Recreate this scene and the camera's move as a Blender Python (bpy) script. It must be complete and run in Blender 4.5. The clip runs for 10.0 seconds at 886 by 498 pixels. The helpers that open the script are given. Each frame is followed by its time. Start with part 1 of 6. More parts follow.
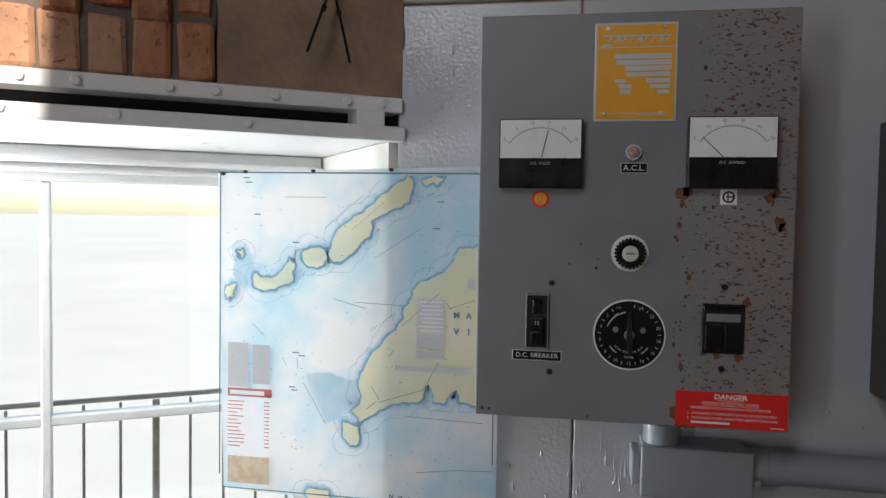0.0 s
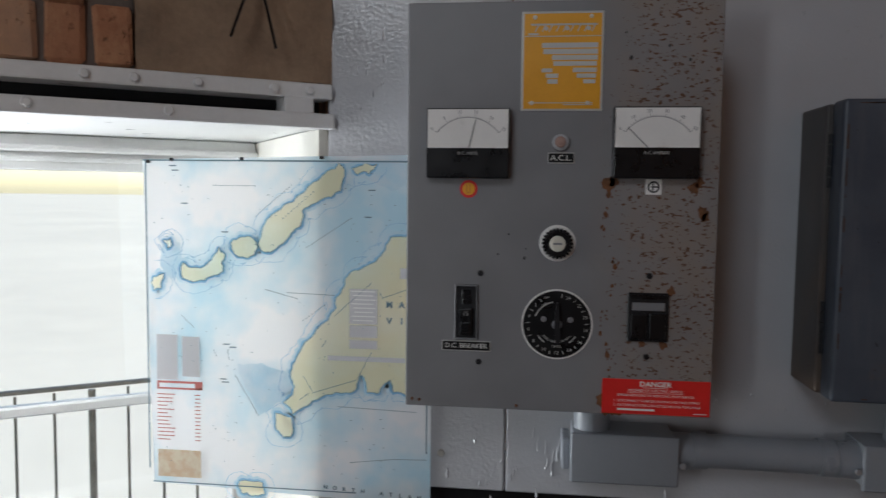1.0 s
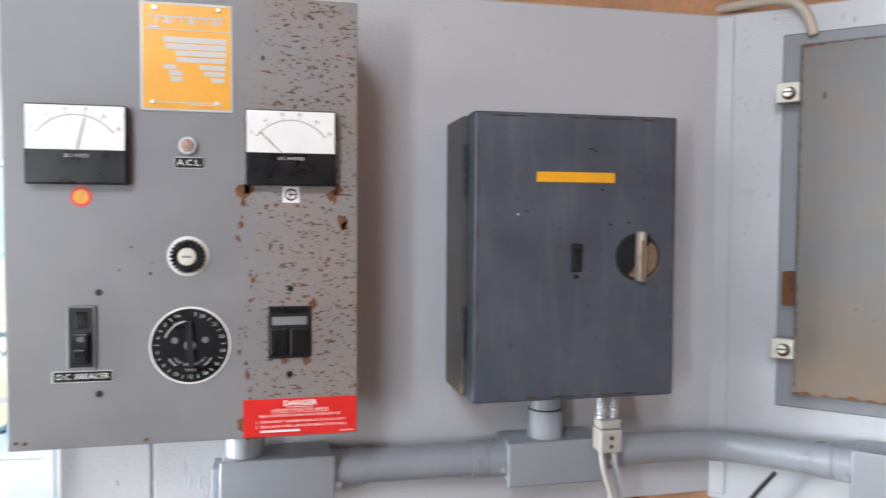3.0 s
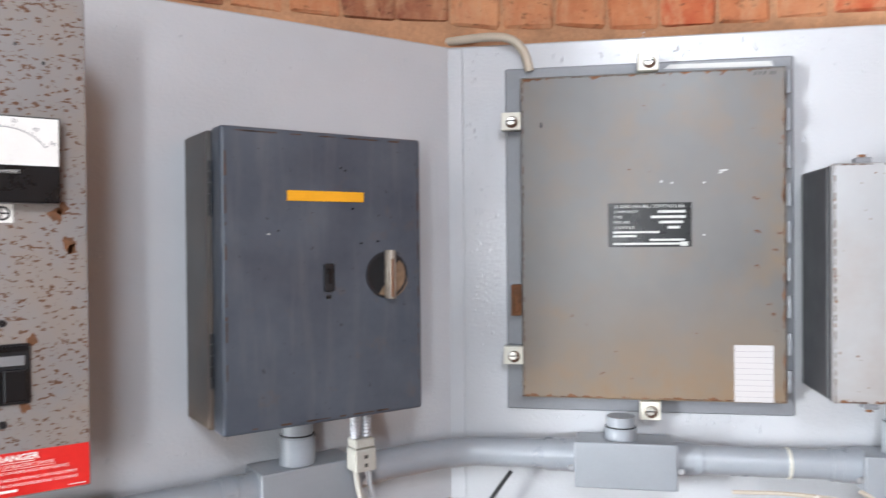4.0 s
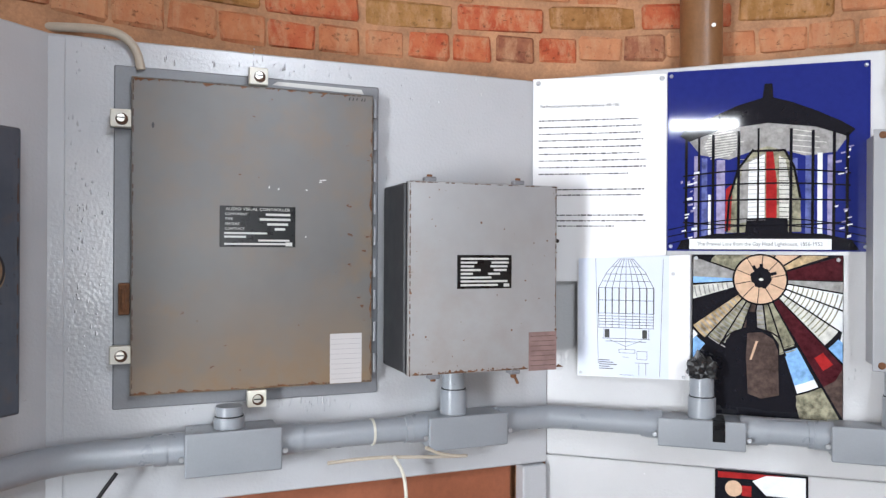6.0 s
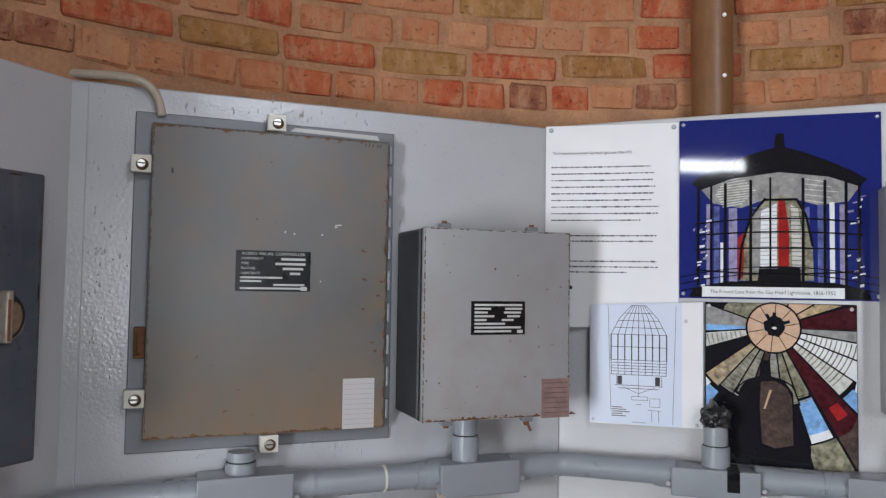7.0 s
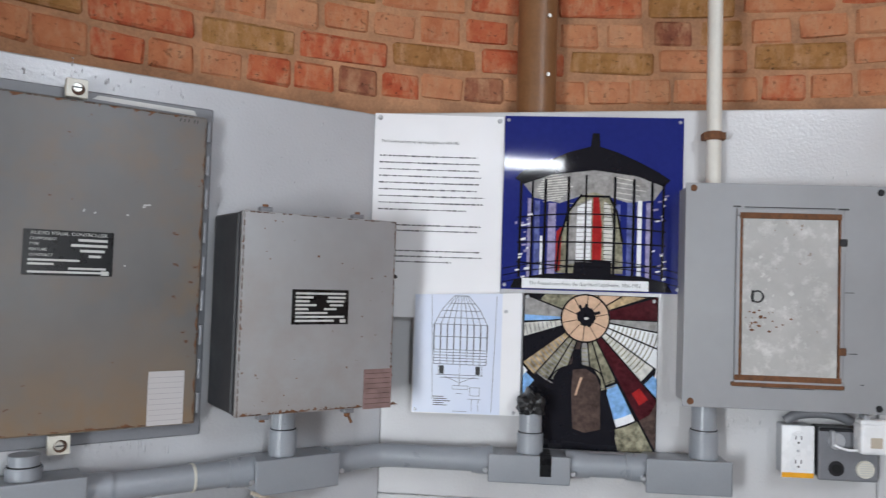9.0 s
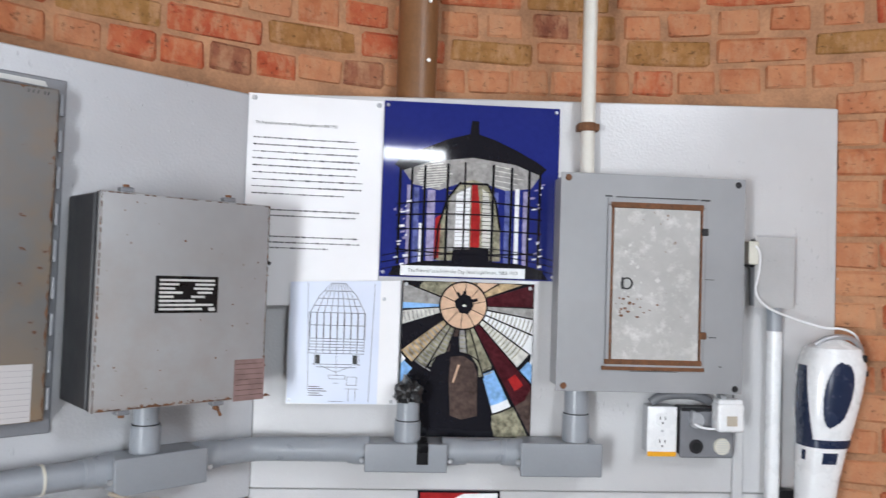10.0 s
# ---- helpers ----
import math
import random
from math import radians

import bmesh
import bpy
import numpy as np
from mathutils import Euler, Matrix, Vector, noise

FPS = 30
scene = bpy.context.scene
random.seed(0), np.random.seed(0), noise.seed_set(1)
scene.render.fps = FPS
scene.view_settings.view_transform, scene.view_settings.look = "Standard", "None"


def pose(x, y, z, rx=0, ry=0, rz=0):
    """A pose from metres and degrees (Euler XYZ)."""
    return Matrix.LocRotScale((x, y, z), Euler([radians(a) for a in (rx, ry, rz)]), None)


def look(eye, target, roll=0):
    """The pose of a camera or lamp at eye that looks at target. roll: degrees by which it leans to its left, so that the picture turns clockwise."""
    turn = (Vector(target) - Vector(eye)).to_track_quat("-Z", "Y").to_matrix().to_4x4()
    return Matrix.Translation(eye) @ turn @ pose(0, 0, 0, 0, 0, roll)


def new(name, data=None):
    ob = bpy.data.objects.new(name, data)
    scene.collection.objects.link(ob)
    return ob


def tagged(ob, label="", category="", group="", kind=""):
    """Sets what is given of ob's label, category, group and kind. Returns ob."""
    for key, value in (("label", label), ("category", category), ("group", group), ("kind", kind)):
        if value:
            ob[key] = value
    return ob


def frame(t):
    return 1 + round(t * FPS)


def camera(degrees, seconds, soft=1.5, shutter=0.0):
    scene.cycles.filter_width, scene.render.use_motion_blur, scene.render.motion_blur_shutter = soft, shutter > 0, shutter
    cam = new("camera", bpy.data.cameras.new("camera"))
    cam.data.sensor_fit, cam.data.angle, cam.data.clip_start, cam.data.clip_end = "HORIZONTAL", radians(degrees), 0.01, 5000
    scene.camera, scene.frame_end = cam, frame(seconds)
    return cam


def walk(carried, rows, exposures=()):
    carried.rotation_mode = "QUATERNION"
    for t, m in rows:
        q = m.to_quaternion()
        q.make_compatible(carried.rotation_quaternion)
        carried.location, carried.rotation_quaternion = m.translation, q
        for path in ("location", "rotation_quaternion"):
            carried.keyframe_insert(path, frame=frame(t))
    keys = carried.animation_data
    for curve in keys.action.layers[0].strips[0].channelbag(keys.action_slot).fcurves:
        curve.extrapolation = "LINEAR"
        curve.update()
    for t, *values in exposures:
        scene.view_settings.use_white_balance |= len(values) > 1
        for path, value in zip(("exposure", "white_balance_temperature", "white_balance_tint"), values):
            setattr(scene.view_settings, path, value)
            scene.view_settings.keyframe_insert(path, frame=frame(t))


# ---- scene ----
cam = camera(61.0, 10.0, soft=1.35, shutter=0.4)
PATH = [
    (0.0, 0.002, 0.001, 1.550, 10.31, -2.47, -0.93),
    (0.5, 0.005, 0.011, 1.562, 9.37, -3.95, -0.99),
    (1.0, 0.041, 0.019, 1.570, 6.90, -4.12, -0.70),
    (1.5, 0.105, 0.023, 1.568, 3.26, -2.87, -0.76),
    (2.0, 0.132, 0.032, 1.568, -0.91, -2.60, -0.66),
    (2.5, 0.173, 0.043, 1.561, -5.04, -2.33, -0.30),
    (2.7, 0.200, 0.063, 1.558, -7.43, -2.43, -0.32),
    (3.8, 0.159, 0.103, 1.548, -29.97, -1.06, 0.29),
    (4.0, 0.146, 0.120, 1.547, -34.18, -0.59, 0.52),
    (4.5, 0.088, 0.123, 1.548, -44.13, 1.19, 0.64),
    (5.0, 0.062, 0.105, 1.540, -55.00, 2.52, 0.76),
    (5.5, 0.034, 0.089, 1.548, -63.75, 3.47, 0.08),
    (6.0, 0.021, 0.098, 1.529, -65.72, 0.07, -0.31),
    (6.2, 0.011, 0.105, 1.533, -65.02, 3.02, -0.41),
    (7.3, 0.004, 0.130, 1.555, -65.95, 2.52, -1.08),
    (7.5, 0.009, 0.140, 1.547, -66.68, 2.64, -1.03),
    (8.0, 0.015, 0.130, 1.554, -68.80, 2.04, -1.19),
    (8.5, 0.031, 0.127, 1.554, -73.98, 2.02, -1.44),
    (9.0, 0.044, 0.120, 1.549, -78.51, 2.26, -1.80),
    (9.5, 0.060, 0.116, 1.539, -82.67, 2.59, -1.57),
    (10.0, 0.073, 0.113, 1.538, -87.42, 1.95, -1.87),
]
EXPOSURES = [(t, e, 6500, 13) for t, e in ((0.0, 0.95), (0.5, 0.72), (1.0, 0.80), (1.5, 1.6), (2.0, 2.2), (2.5, 2.68), (2.7, 2.8), (3.8, 3.1), (5.0, 3.15), (5.5, 3.1), (6.0, 2.6), (6.2, 2.6), (7.3, 1.5), (8.0, 1.1), (8.5, 1.2), (9.0, 2.0), (9.5, 2.12), (10.0, 2.3))]
walk(cam, [(t, pose(x, y, z, 90 + pitch, roll, yaw)) for t, x, y, z, yaw, pitch, roll in PATH], EXPOSURES)

# ---------------------------------------------------------------- plan
# A round brick tower room; three flat grey boards stand as chords against its wall, a deep window beside them.
CX, CY, RAD = 0.304, -0.229, 1.736        # room's axis and brick face
TOP, LOW = 1.932, 1.035                   # upper and lower edge of the boards
CEIL = 4.0
FA = pose(0, 1.35, 0)                                  # board A: x along it, y into the wall
FB = pose(1.160, 1.197, 0, 0, 0, -44.07)
FC = pose(1.812, 0.227, 0, 0, 0, -82.85)
FD = pose(-0.33, 1.345, 0, 0, 0, 34)                   # window wall
SUN_WAY = Vector((-0.89, 3.03, -1.12))

# ---------------------------------------------------------------- light
world = bpy.data.worlds.new("sky")
scene.world = world
world.use_nodes = True
wt = world.node_tree
sky = wt.nodes.new("ShaderNodeTexSky")
sky.sky_type, sky.sun_disc = "NISHITA", False
sky.sun_elevation, sky.sun_rotation = radians(20), radians(163)
wt.nodes["Background"].inputs["Strength"].default_value = 0.15
wt.links.new(sky.outputs[0], wt.nodes["Background"].inputs[0])

sun = new("sun", bpy.data.lights.new("sun", "SUN"))
sun.data.energy, sun.data.angle, sun.data.color = 4.0, radians(0.5), (1.0, 0.93, 0.82)
sun.matrix_world = look((0, 0, 6), Vector((0, 0, 6)) + SUN_WAY)


def window_light(eye, target, w, h, watts, color=(0.88, 0.95, 1.0)):
    ob = new("window_daylight", bpy.data.lights.new("window_daylight", "AREA"))
    ob.data.shape, ob.data.size, ob.data.size_y = "RECTANGLE", w, h
    ob.data.energy, ob.data.color = watts, color
    ob.matrix_world = look(eye, target)
    return ob


def on_ring(deg, r, z):
    return Vector((CX + r * math.cos(radians(deg)), CY + r * math.sin(radians(deg)), z))


window_light(on_ring(215, 1.78, 1.50), on_ring(215, 0, 1.5), 0.24, 0.70, 4.2)
window_light(on_ring(233, 1.78, 3.05), on_ring(233, 0, 1.7), 0.60, 0.9, 7.2)
window_light(FD @ Vector((-0.92, 0.44, 1.2)), FD @ Vector((-0.45, -1.2, 1.25)), 0.40, 0.9, 15.0)
window_light(on_ring(181, 1.77, 2.34), on_ring(181, 0, 2.0), 0.43, 0.075, 0.9)

# ---------------------------------------------------------------- materials


def srgb(r, g, b):
    return tuple(((c / 255 + 0.055) / 1.055) ** 2.4 if c > 10 else c / 255 / 12.92 for c in (r, g, b)) + (1.0,)


class Nodes:
    """A small helper for node trees."""

    def __init__(self, name):
        self.m = bpy.data.materials.new(name)
        self.m.use_nodes = True
        self.t = self.m.node_tree
        self.b = self.t.nodes["Principled BSDF"]
        self.c = self.t.nodes.new("ShaderNodeTexCoord").outputs["Object"]

    def add(self, kind, **values):
        n = self.t.nodes.new(kind)
        for k, v in values.items():
            n.inputs[k.replace("_", " ")].default_value = v
        return n

    def link(self, a, b):
        self.t.links.new(a, b)

    def noise(self, scale, detail=4.0, rough=0.6, stretch=None, seed=0.0):
        n = self.add("ShaderNodeTexNoise", Scale=scale, Detail=detail, Roughness=rough)
        v = self.add("ShaderNodeMapping")
        v.inputs["Location"].default_value = (seed, seed * 1.7, seed * 0.6)
        if stretch:
            v.inputs["Scale"].default_value = stretch
        self.link(self.c, v.inputs[0])
        self.link(v.outputs[0], n.inputs["Vector"])
        return n.outputs["Fac"]

    def step(self, value, lo, hi, a=0.0, b=1.0):
        r = self.add("ShaderNodeMapRange")
        r.inputs["From Min"].default_value, r.inputs["From Max"].default_value = lo, hi
        r.inputs["To Min"].default_value, r.inputs["To Max"].default_value = a, b
        self.link(value, r.inputs["Value"])
        return r.outputs[0]

    def math(self, op, a, b):
        n = self.t.nodes.new("ShaderNodeMath")
        n.operation = op
        for i, v in enumerate((a, b)):
            if isinstance(v, (int, float)):
                n.inputs[i].default_value = v
            else:
                self.link(v, n.inputs[i])
        return n.outputs[0]

    def mix(self, fac, a, b, mode="MIX"):
        n = self.t.nodes.new("ShaderNodeMix")
        n.data_type, n.blend_type = "RGBA", mode
        for socket, v in ((n.inputs[0], fac), (n.inputs[6], a), (n.inputs[7], b)):
            if isinstance(v, (int, float, tuple)):
                socket.default_value = v
            else:
                self.link(v, socket)
        return n.outputs[2]

    def axis(self, i):
        n = self.t.nodes.new("ShaderNodeSeparateXYZ")
        self.link(self.c, n.inputs[0])
        return n.outputs[i]

    def bump(self, height, strength, dist=0.002):
        n = self.add("ShaderNodeBump", Strength=strength, Distance=dist)
        self.link(height, n.inputs["Height"])
        if self.b.inputs["Normal"].is_linked:
            self.link(self.b.inputs["Normal"].links[0].from_socket, n.inputs["Normal"])
        self.link(n.outputs[0], self.b.inputs["Normal"])

    def done(self, color, rough=0.5, metal=0.0, spec=0.5):
        for key, v in (("Base Color", color), ("Roughness", rough), ("Metallic", metal), ("Specular IOR Level", spec)):
            if isinstance(v, (int, float, tuple)):
                self.b.inputs[key].default_value = v
            else:
                self.link(v, self.b.inputs[key])
        return self.m


def shade(c, k):
    return tuple(min(1.0, v * k) for v in c[:3]) + (1.0,)


def plain(name, color, rough=0.5, metal=0.0, var=0.12, scale=14.0, bump=0.05, fine=220.0, spec=0.5):
    """An ordinary surface: two scales of tone, fine relief and uneven gloss."""
    n = Nodes(name)
    big, small = n.noise(scale, 5), n.noise(fine, 3, seed=3)
    tone = n.math("ADD", n.math("MULTIPLY", big, 0.7), n.math("MULTIPLY", small, 0.3))
    col = n.mix(n.step(tone, 0.3, 0.7), shade(color, 1 - var), shade(color, 1 + var))
    if bump:
        n.bump(small, bump, 0.0015)
    return n.done(col, n.step(big, 0.3, 0.7, max(0.02, rough - 0.08), min(1.0, rough + 0.08)), metal, spec)


def wall_paint(name, color):
    """Thick semi-gloss oil paint on boards, rolled on: orange-peel relief, chips and drips."""
    n = Nodes(name)
    big, peel, drip = n.noise(3.0, 4), n.noise(150, 2, 0.5, seed=2), n.noise(26, 4, 0.6, (1, 1, 0.08), 5)
    col = n.mix(n.step(big, 0.3, 0.7), shade(color, 0.94), shade(color, 1.05))
    col = n.mix(n.step(drip, 0.62, 0.75, 0, 0.25), col, shade(color, 0.72))
    chips = n.step(n.noise(60, 6, 0.7, seed=9), 0.70, 0.73)
    col = n.mix(n.math("MULTIPLY", chips, 0.8), col, shade(color, 1.7))
    n.bump(peel, 0.36, 0.002)
    n.bump(n.noise(16, 3, seed=4), 0.12, 0.006)
    return n.done(col, n.step(big, 0.3, 0.7, 0.13, 0.26))


def rusty(name, color, x0=None, x1=None, amount=0.5, film=0.0, rough=0.45, pits=70.0, z0=None, z1=None, tan=(0.20, 0.105, 0.045, 1), even=0.0):
    """Grey enamel on steel with rust pits; more of them from x0 towards x1, and a brown film from z0 down to z1."""
    n = Nodes(name)
    big, peel = n.noise(5.0, 4), n.noise(260, 2, seed=2)
    col = n.mix(n.step(big, 0.3, 0.7), shade(color, 0.9), shade(color, 1.08))
    where = n.step(n.axis(0), x0, x1) if x0 is not None else n.step(n.noise(2.2, 2, seed=11), 0.35, 0.7)
    cloud = n.noise(11, 5, 0.65, seed=6)
    stain = n.math("MULTIPLY", n.step(cloud, 0.42, 0.75, even, 1.0), n.math("MULTIPLY", where, amount))
    if z0 is not None:
        low = n.math("MULTIPLY", n.step(n.axis(2), z0, z1), n.step(cloud, 0.3, 0.6, 0.35, 1.0))
        stain = n.math("MAXIMUM", stain, n.math("MULTIPLY", low, film))
    col = n.mix(stain, col, tan)
    speck = n.noise(pits, 3, 0.55, (0.6, 1, 1.15), 8)
    limit = n.math("SUBTRACT", 0.80, n.math("MULTIPLY", where, 0.208 * min(1.0, amount + 0.2)))
    pit = n.step(n.math("SUBTRACT", speck, limit), 0.0, 0.03)
    col = n.mix(pit, col, n.mix(n.noise(300, 2, seed=1), (0.060, 0.030, 0.018, 1), (0.17, 0.075, 0.036, 1)))
    n.bump(peel, 0.06, 0.001)
    n.bump(n.math("SUBTRACT", 1.0, pit), 0.25, 0.001)
    return n.done(col, n.math("MAXIMUM", n.step(big, 0.3, 0.7, rough - 0.07, rough + 0.07), n.math("MULTIPLY", n.math("MAXIMUM", stain, pit), 0.85)))


def brick_stuff(name, tone, other):
    """Old soft brick of one firing: its tone wanders between bricks and within them, with mortar smears, pits and sooty spots."""
    n = Nodes(name)
    info = n.t.nodes.new("ShaderNodeObjectInfo")
    shift = n.t.nodes.new("ShaderNodeVectorMath")
    shift.operation = "ADD"
    n.link(n.c, shift.inputs[0])
    n.link(info.outputs["Location"], shift.inputs[1])
    n.c = shift.outputs[0]
    cloud, grain, pits = n.noise(17, 5, 0.65), n.noise(160, 4, 0.7, seed=2), n.noise(75, 3, 0.6, seed=5)
    own = n.mix(info.outputs["Random"], tone, other)
    col = n.mix(n.step(cloud, 0.36, 0.66), n.mix(0.25, own, tone, "MULTIPLY"), n.mix(0.30, own, srgb(202, 146, 102)))
    smear = n.step(n.math("ADD", n.math("MULTIPLY", n.noise(24, 4, 0.7, (1.5, 1.5, 0.6), 7), 0.8), n.math("MULTIPLY", grain, 0.2)), 0.47, 0.64)
    col = n.mix(n.math("MULTIPLY", smear, 0.68), col, srgb(186, 142, 108))
    hole = n.step(pits, 0.62, 0.72)
    col = n.mix(n.math("MULTIPLY", hole, 0.4), col, (0.05, 0.025, 0.015, 1))
    soot_and_shade = n.step(n.noise(46, 5, 0.7, (1, 1, 2.2), 13), 0.62, 0.70)
    col = n.mix(n.math("MULTIPLY", soot_and_shade, 0.75), col, (0.03, 0.018, 0.013, 1))
    n.bump(grain, 0.5, 0.003)
    n.bump(n.math("SUBTRACT", cloud, n.math("MULTIPLY", hole, 0.4)), 0.8, 0.008)
    return n.done(col, 0.85, 0, 0.3)


def printed(name, color, rough=0.22, var=0.04):
    if rough < 0.1:
        n = Nodes(name)
        col = n.mix(n.step(n.noise(70, 4, 0.6), 0.3, 0.7), shade(color, 1 - 1.6 * var), shade(color, 1 + 1.6 * var))
        n.bump(n.noise(5, 2, seed=3), 0.05, 0.006)
        return n.done(col, 0.05)
    return plain(name, color, rough, 0, var, 30, 0.0)


def paper_stuff(name, color, cool=None, through_light=0.0, rough=0.4, scale=4.0):
    n = Nodes(name)
    tone = n.noise(scale, 4, 0.55)
    col = n.mix(n.step(tone, 0.42, 0.62), color, cool or shade(color, 0.96))
    n.bump(n.noise(7, 2, seed=3), 0.12, 0.006)
    m = n.done(col, rough)
    if through_light:
        tr = n.t.nodes.new("ShaderNodeBsdfTranslucent")
        mx = n.t.nodes.new("ShaderNodeMixShader")
        mx.inputs[0].default_value = through_light
        n.link(col, tr.inputs[0])
        n.link(n.b.outputs[0], mx.inputs[1])
        n.link(tr.outputs[0], mx.inputs[2])
        n.link(mx.outputs[0], n.t.nodes["Material Output"].inputs[0])
    return m


def slate_stuff():
    """Slate blue enamel gone chalky: wiped streaks, pale bloom, brown scuffs and dark specks."""
    n = Nodes("slate_blue_enamel")
    bloom, wipe, fine = n.noise(7, 5, 0.65), n.noise(34, 4, 0.6, (1, 1, 0.12), 4), n.noise(240, 2, seed=2)
    col = n.mix(n.step(bloom, 0.34, 0.68), (0.042, 0.053, 0.073, 1), (0.073, 0.086, 0.108, 1))
    col = n.mix(n.step(wipe, 0.50, 0.72, 0, 0.5), col, (0.105, 0.112, 0.126, 1))
    brown = n.step(n.noise(13, 5, 0.7, seed=9), 0.58, 0.74, 0, 0.55)
    col = n.mix(brown, col, (0.105, 0.070, 0.045, 1))
    speck = n.step(n.noise(90, 3, 0.6, seed=6), 0.68, 0.71)
    col = n.mix(n.math("MULTIPLY", speck, 0.8), col, (0.014, 0.013, 0.013, 1))
    n.bump(fine, 0.08, 0.001)
    n.bump(bloom, 0.10, 0.004)
    return n.done(col, n.step(bloom, 0.34, 0.68, 0.36, 0.52))


def worn_stuff():
    """Old grey door paint rubbed through to pale primer in patches, with small rust marks."""
    n = Nodes("worn_door_paint")
    big, patch, fine = n.noise(9, 4), n.noise(24, 6, 0.72, seed=3), n.noise(200, 3, seed=5)
    col = n.mix(n.step(big, 0.3, 0.7), (0.34, 0.335, 0.32, 1), (0.44, 0.435, 0.42, 1))
    pale = n.math("MULTIPLY", n.step(patch, 0.50, 0.70), n.step(n.noise(5, 2, seed=8), 0.40, 0.62, 0.15, 1.0))
    col = n.mix(pale, col, (0.60, 0.60, 0.58, 1))
    mark = n.step(n.noise(52, 4, 0.65, seed=12), 0.69, 0.73)
    col = n.mix(n.math("MULTIPLY", mark, 0.8), col, (0.17, 0.085, 0.04, 1))
    n.bump(fine, 0.1, 0.001)
    n.bump(pale, 0.3, 0.0012)
    return n.done(col, n.step(big, 0.3, 0.7, 0.42, 0.6))


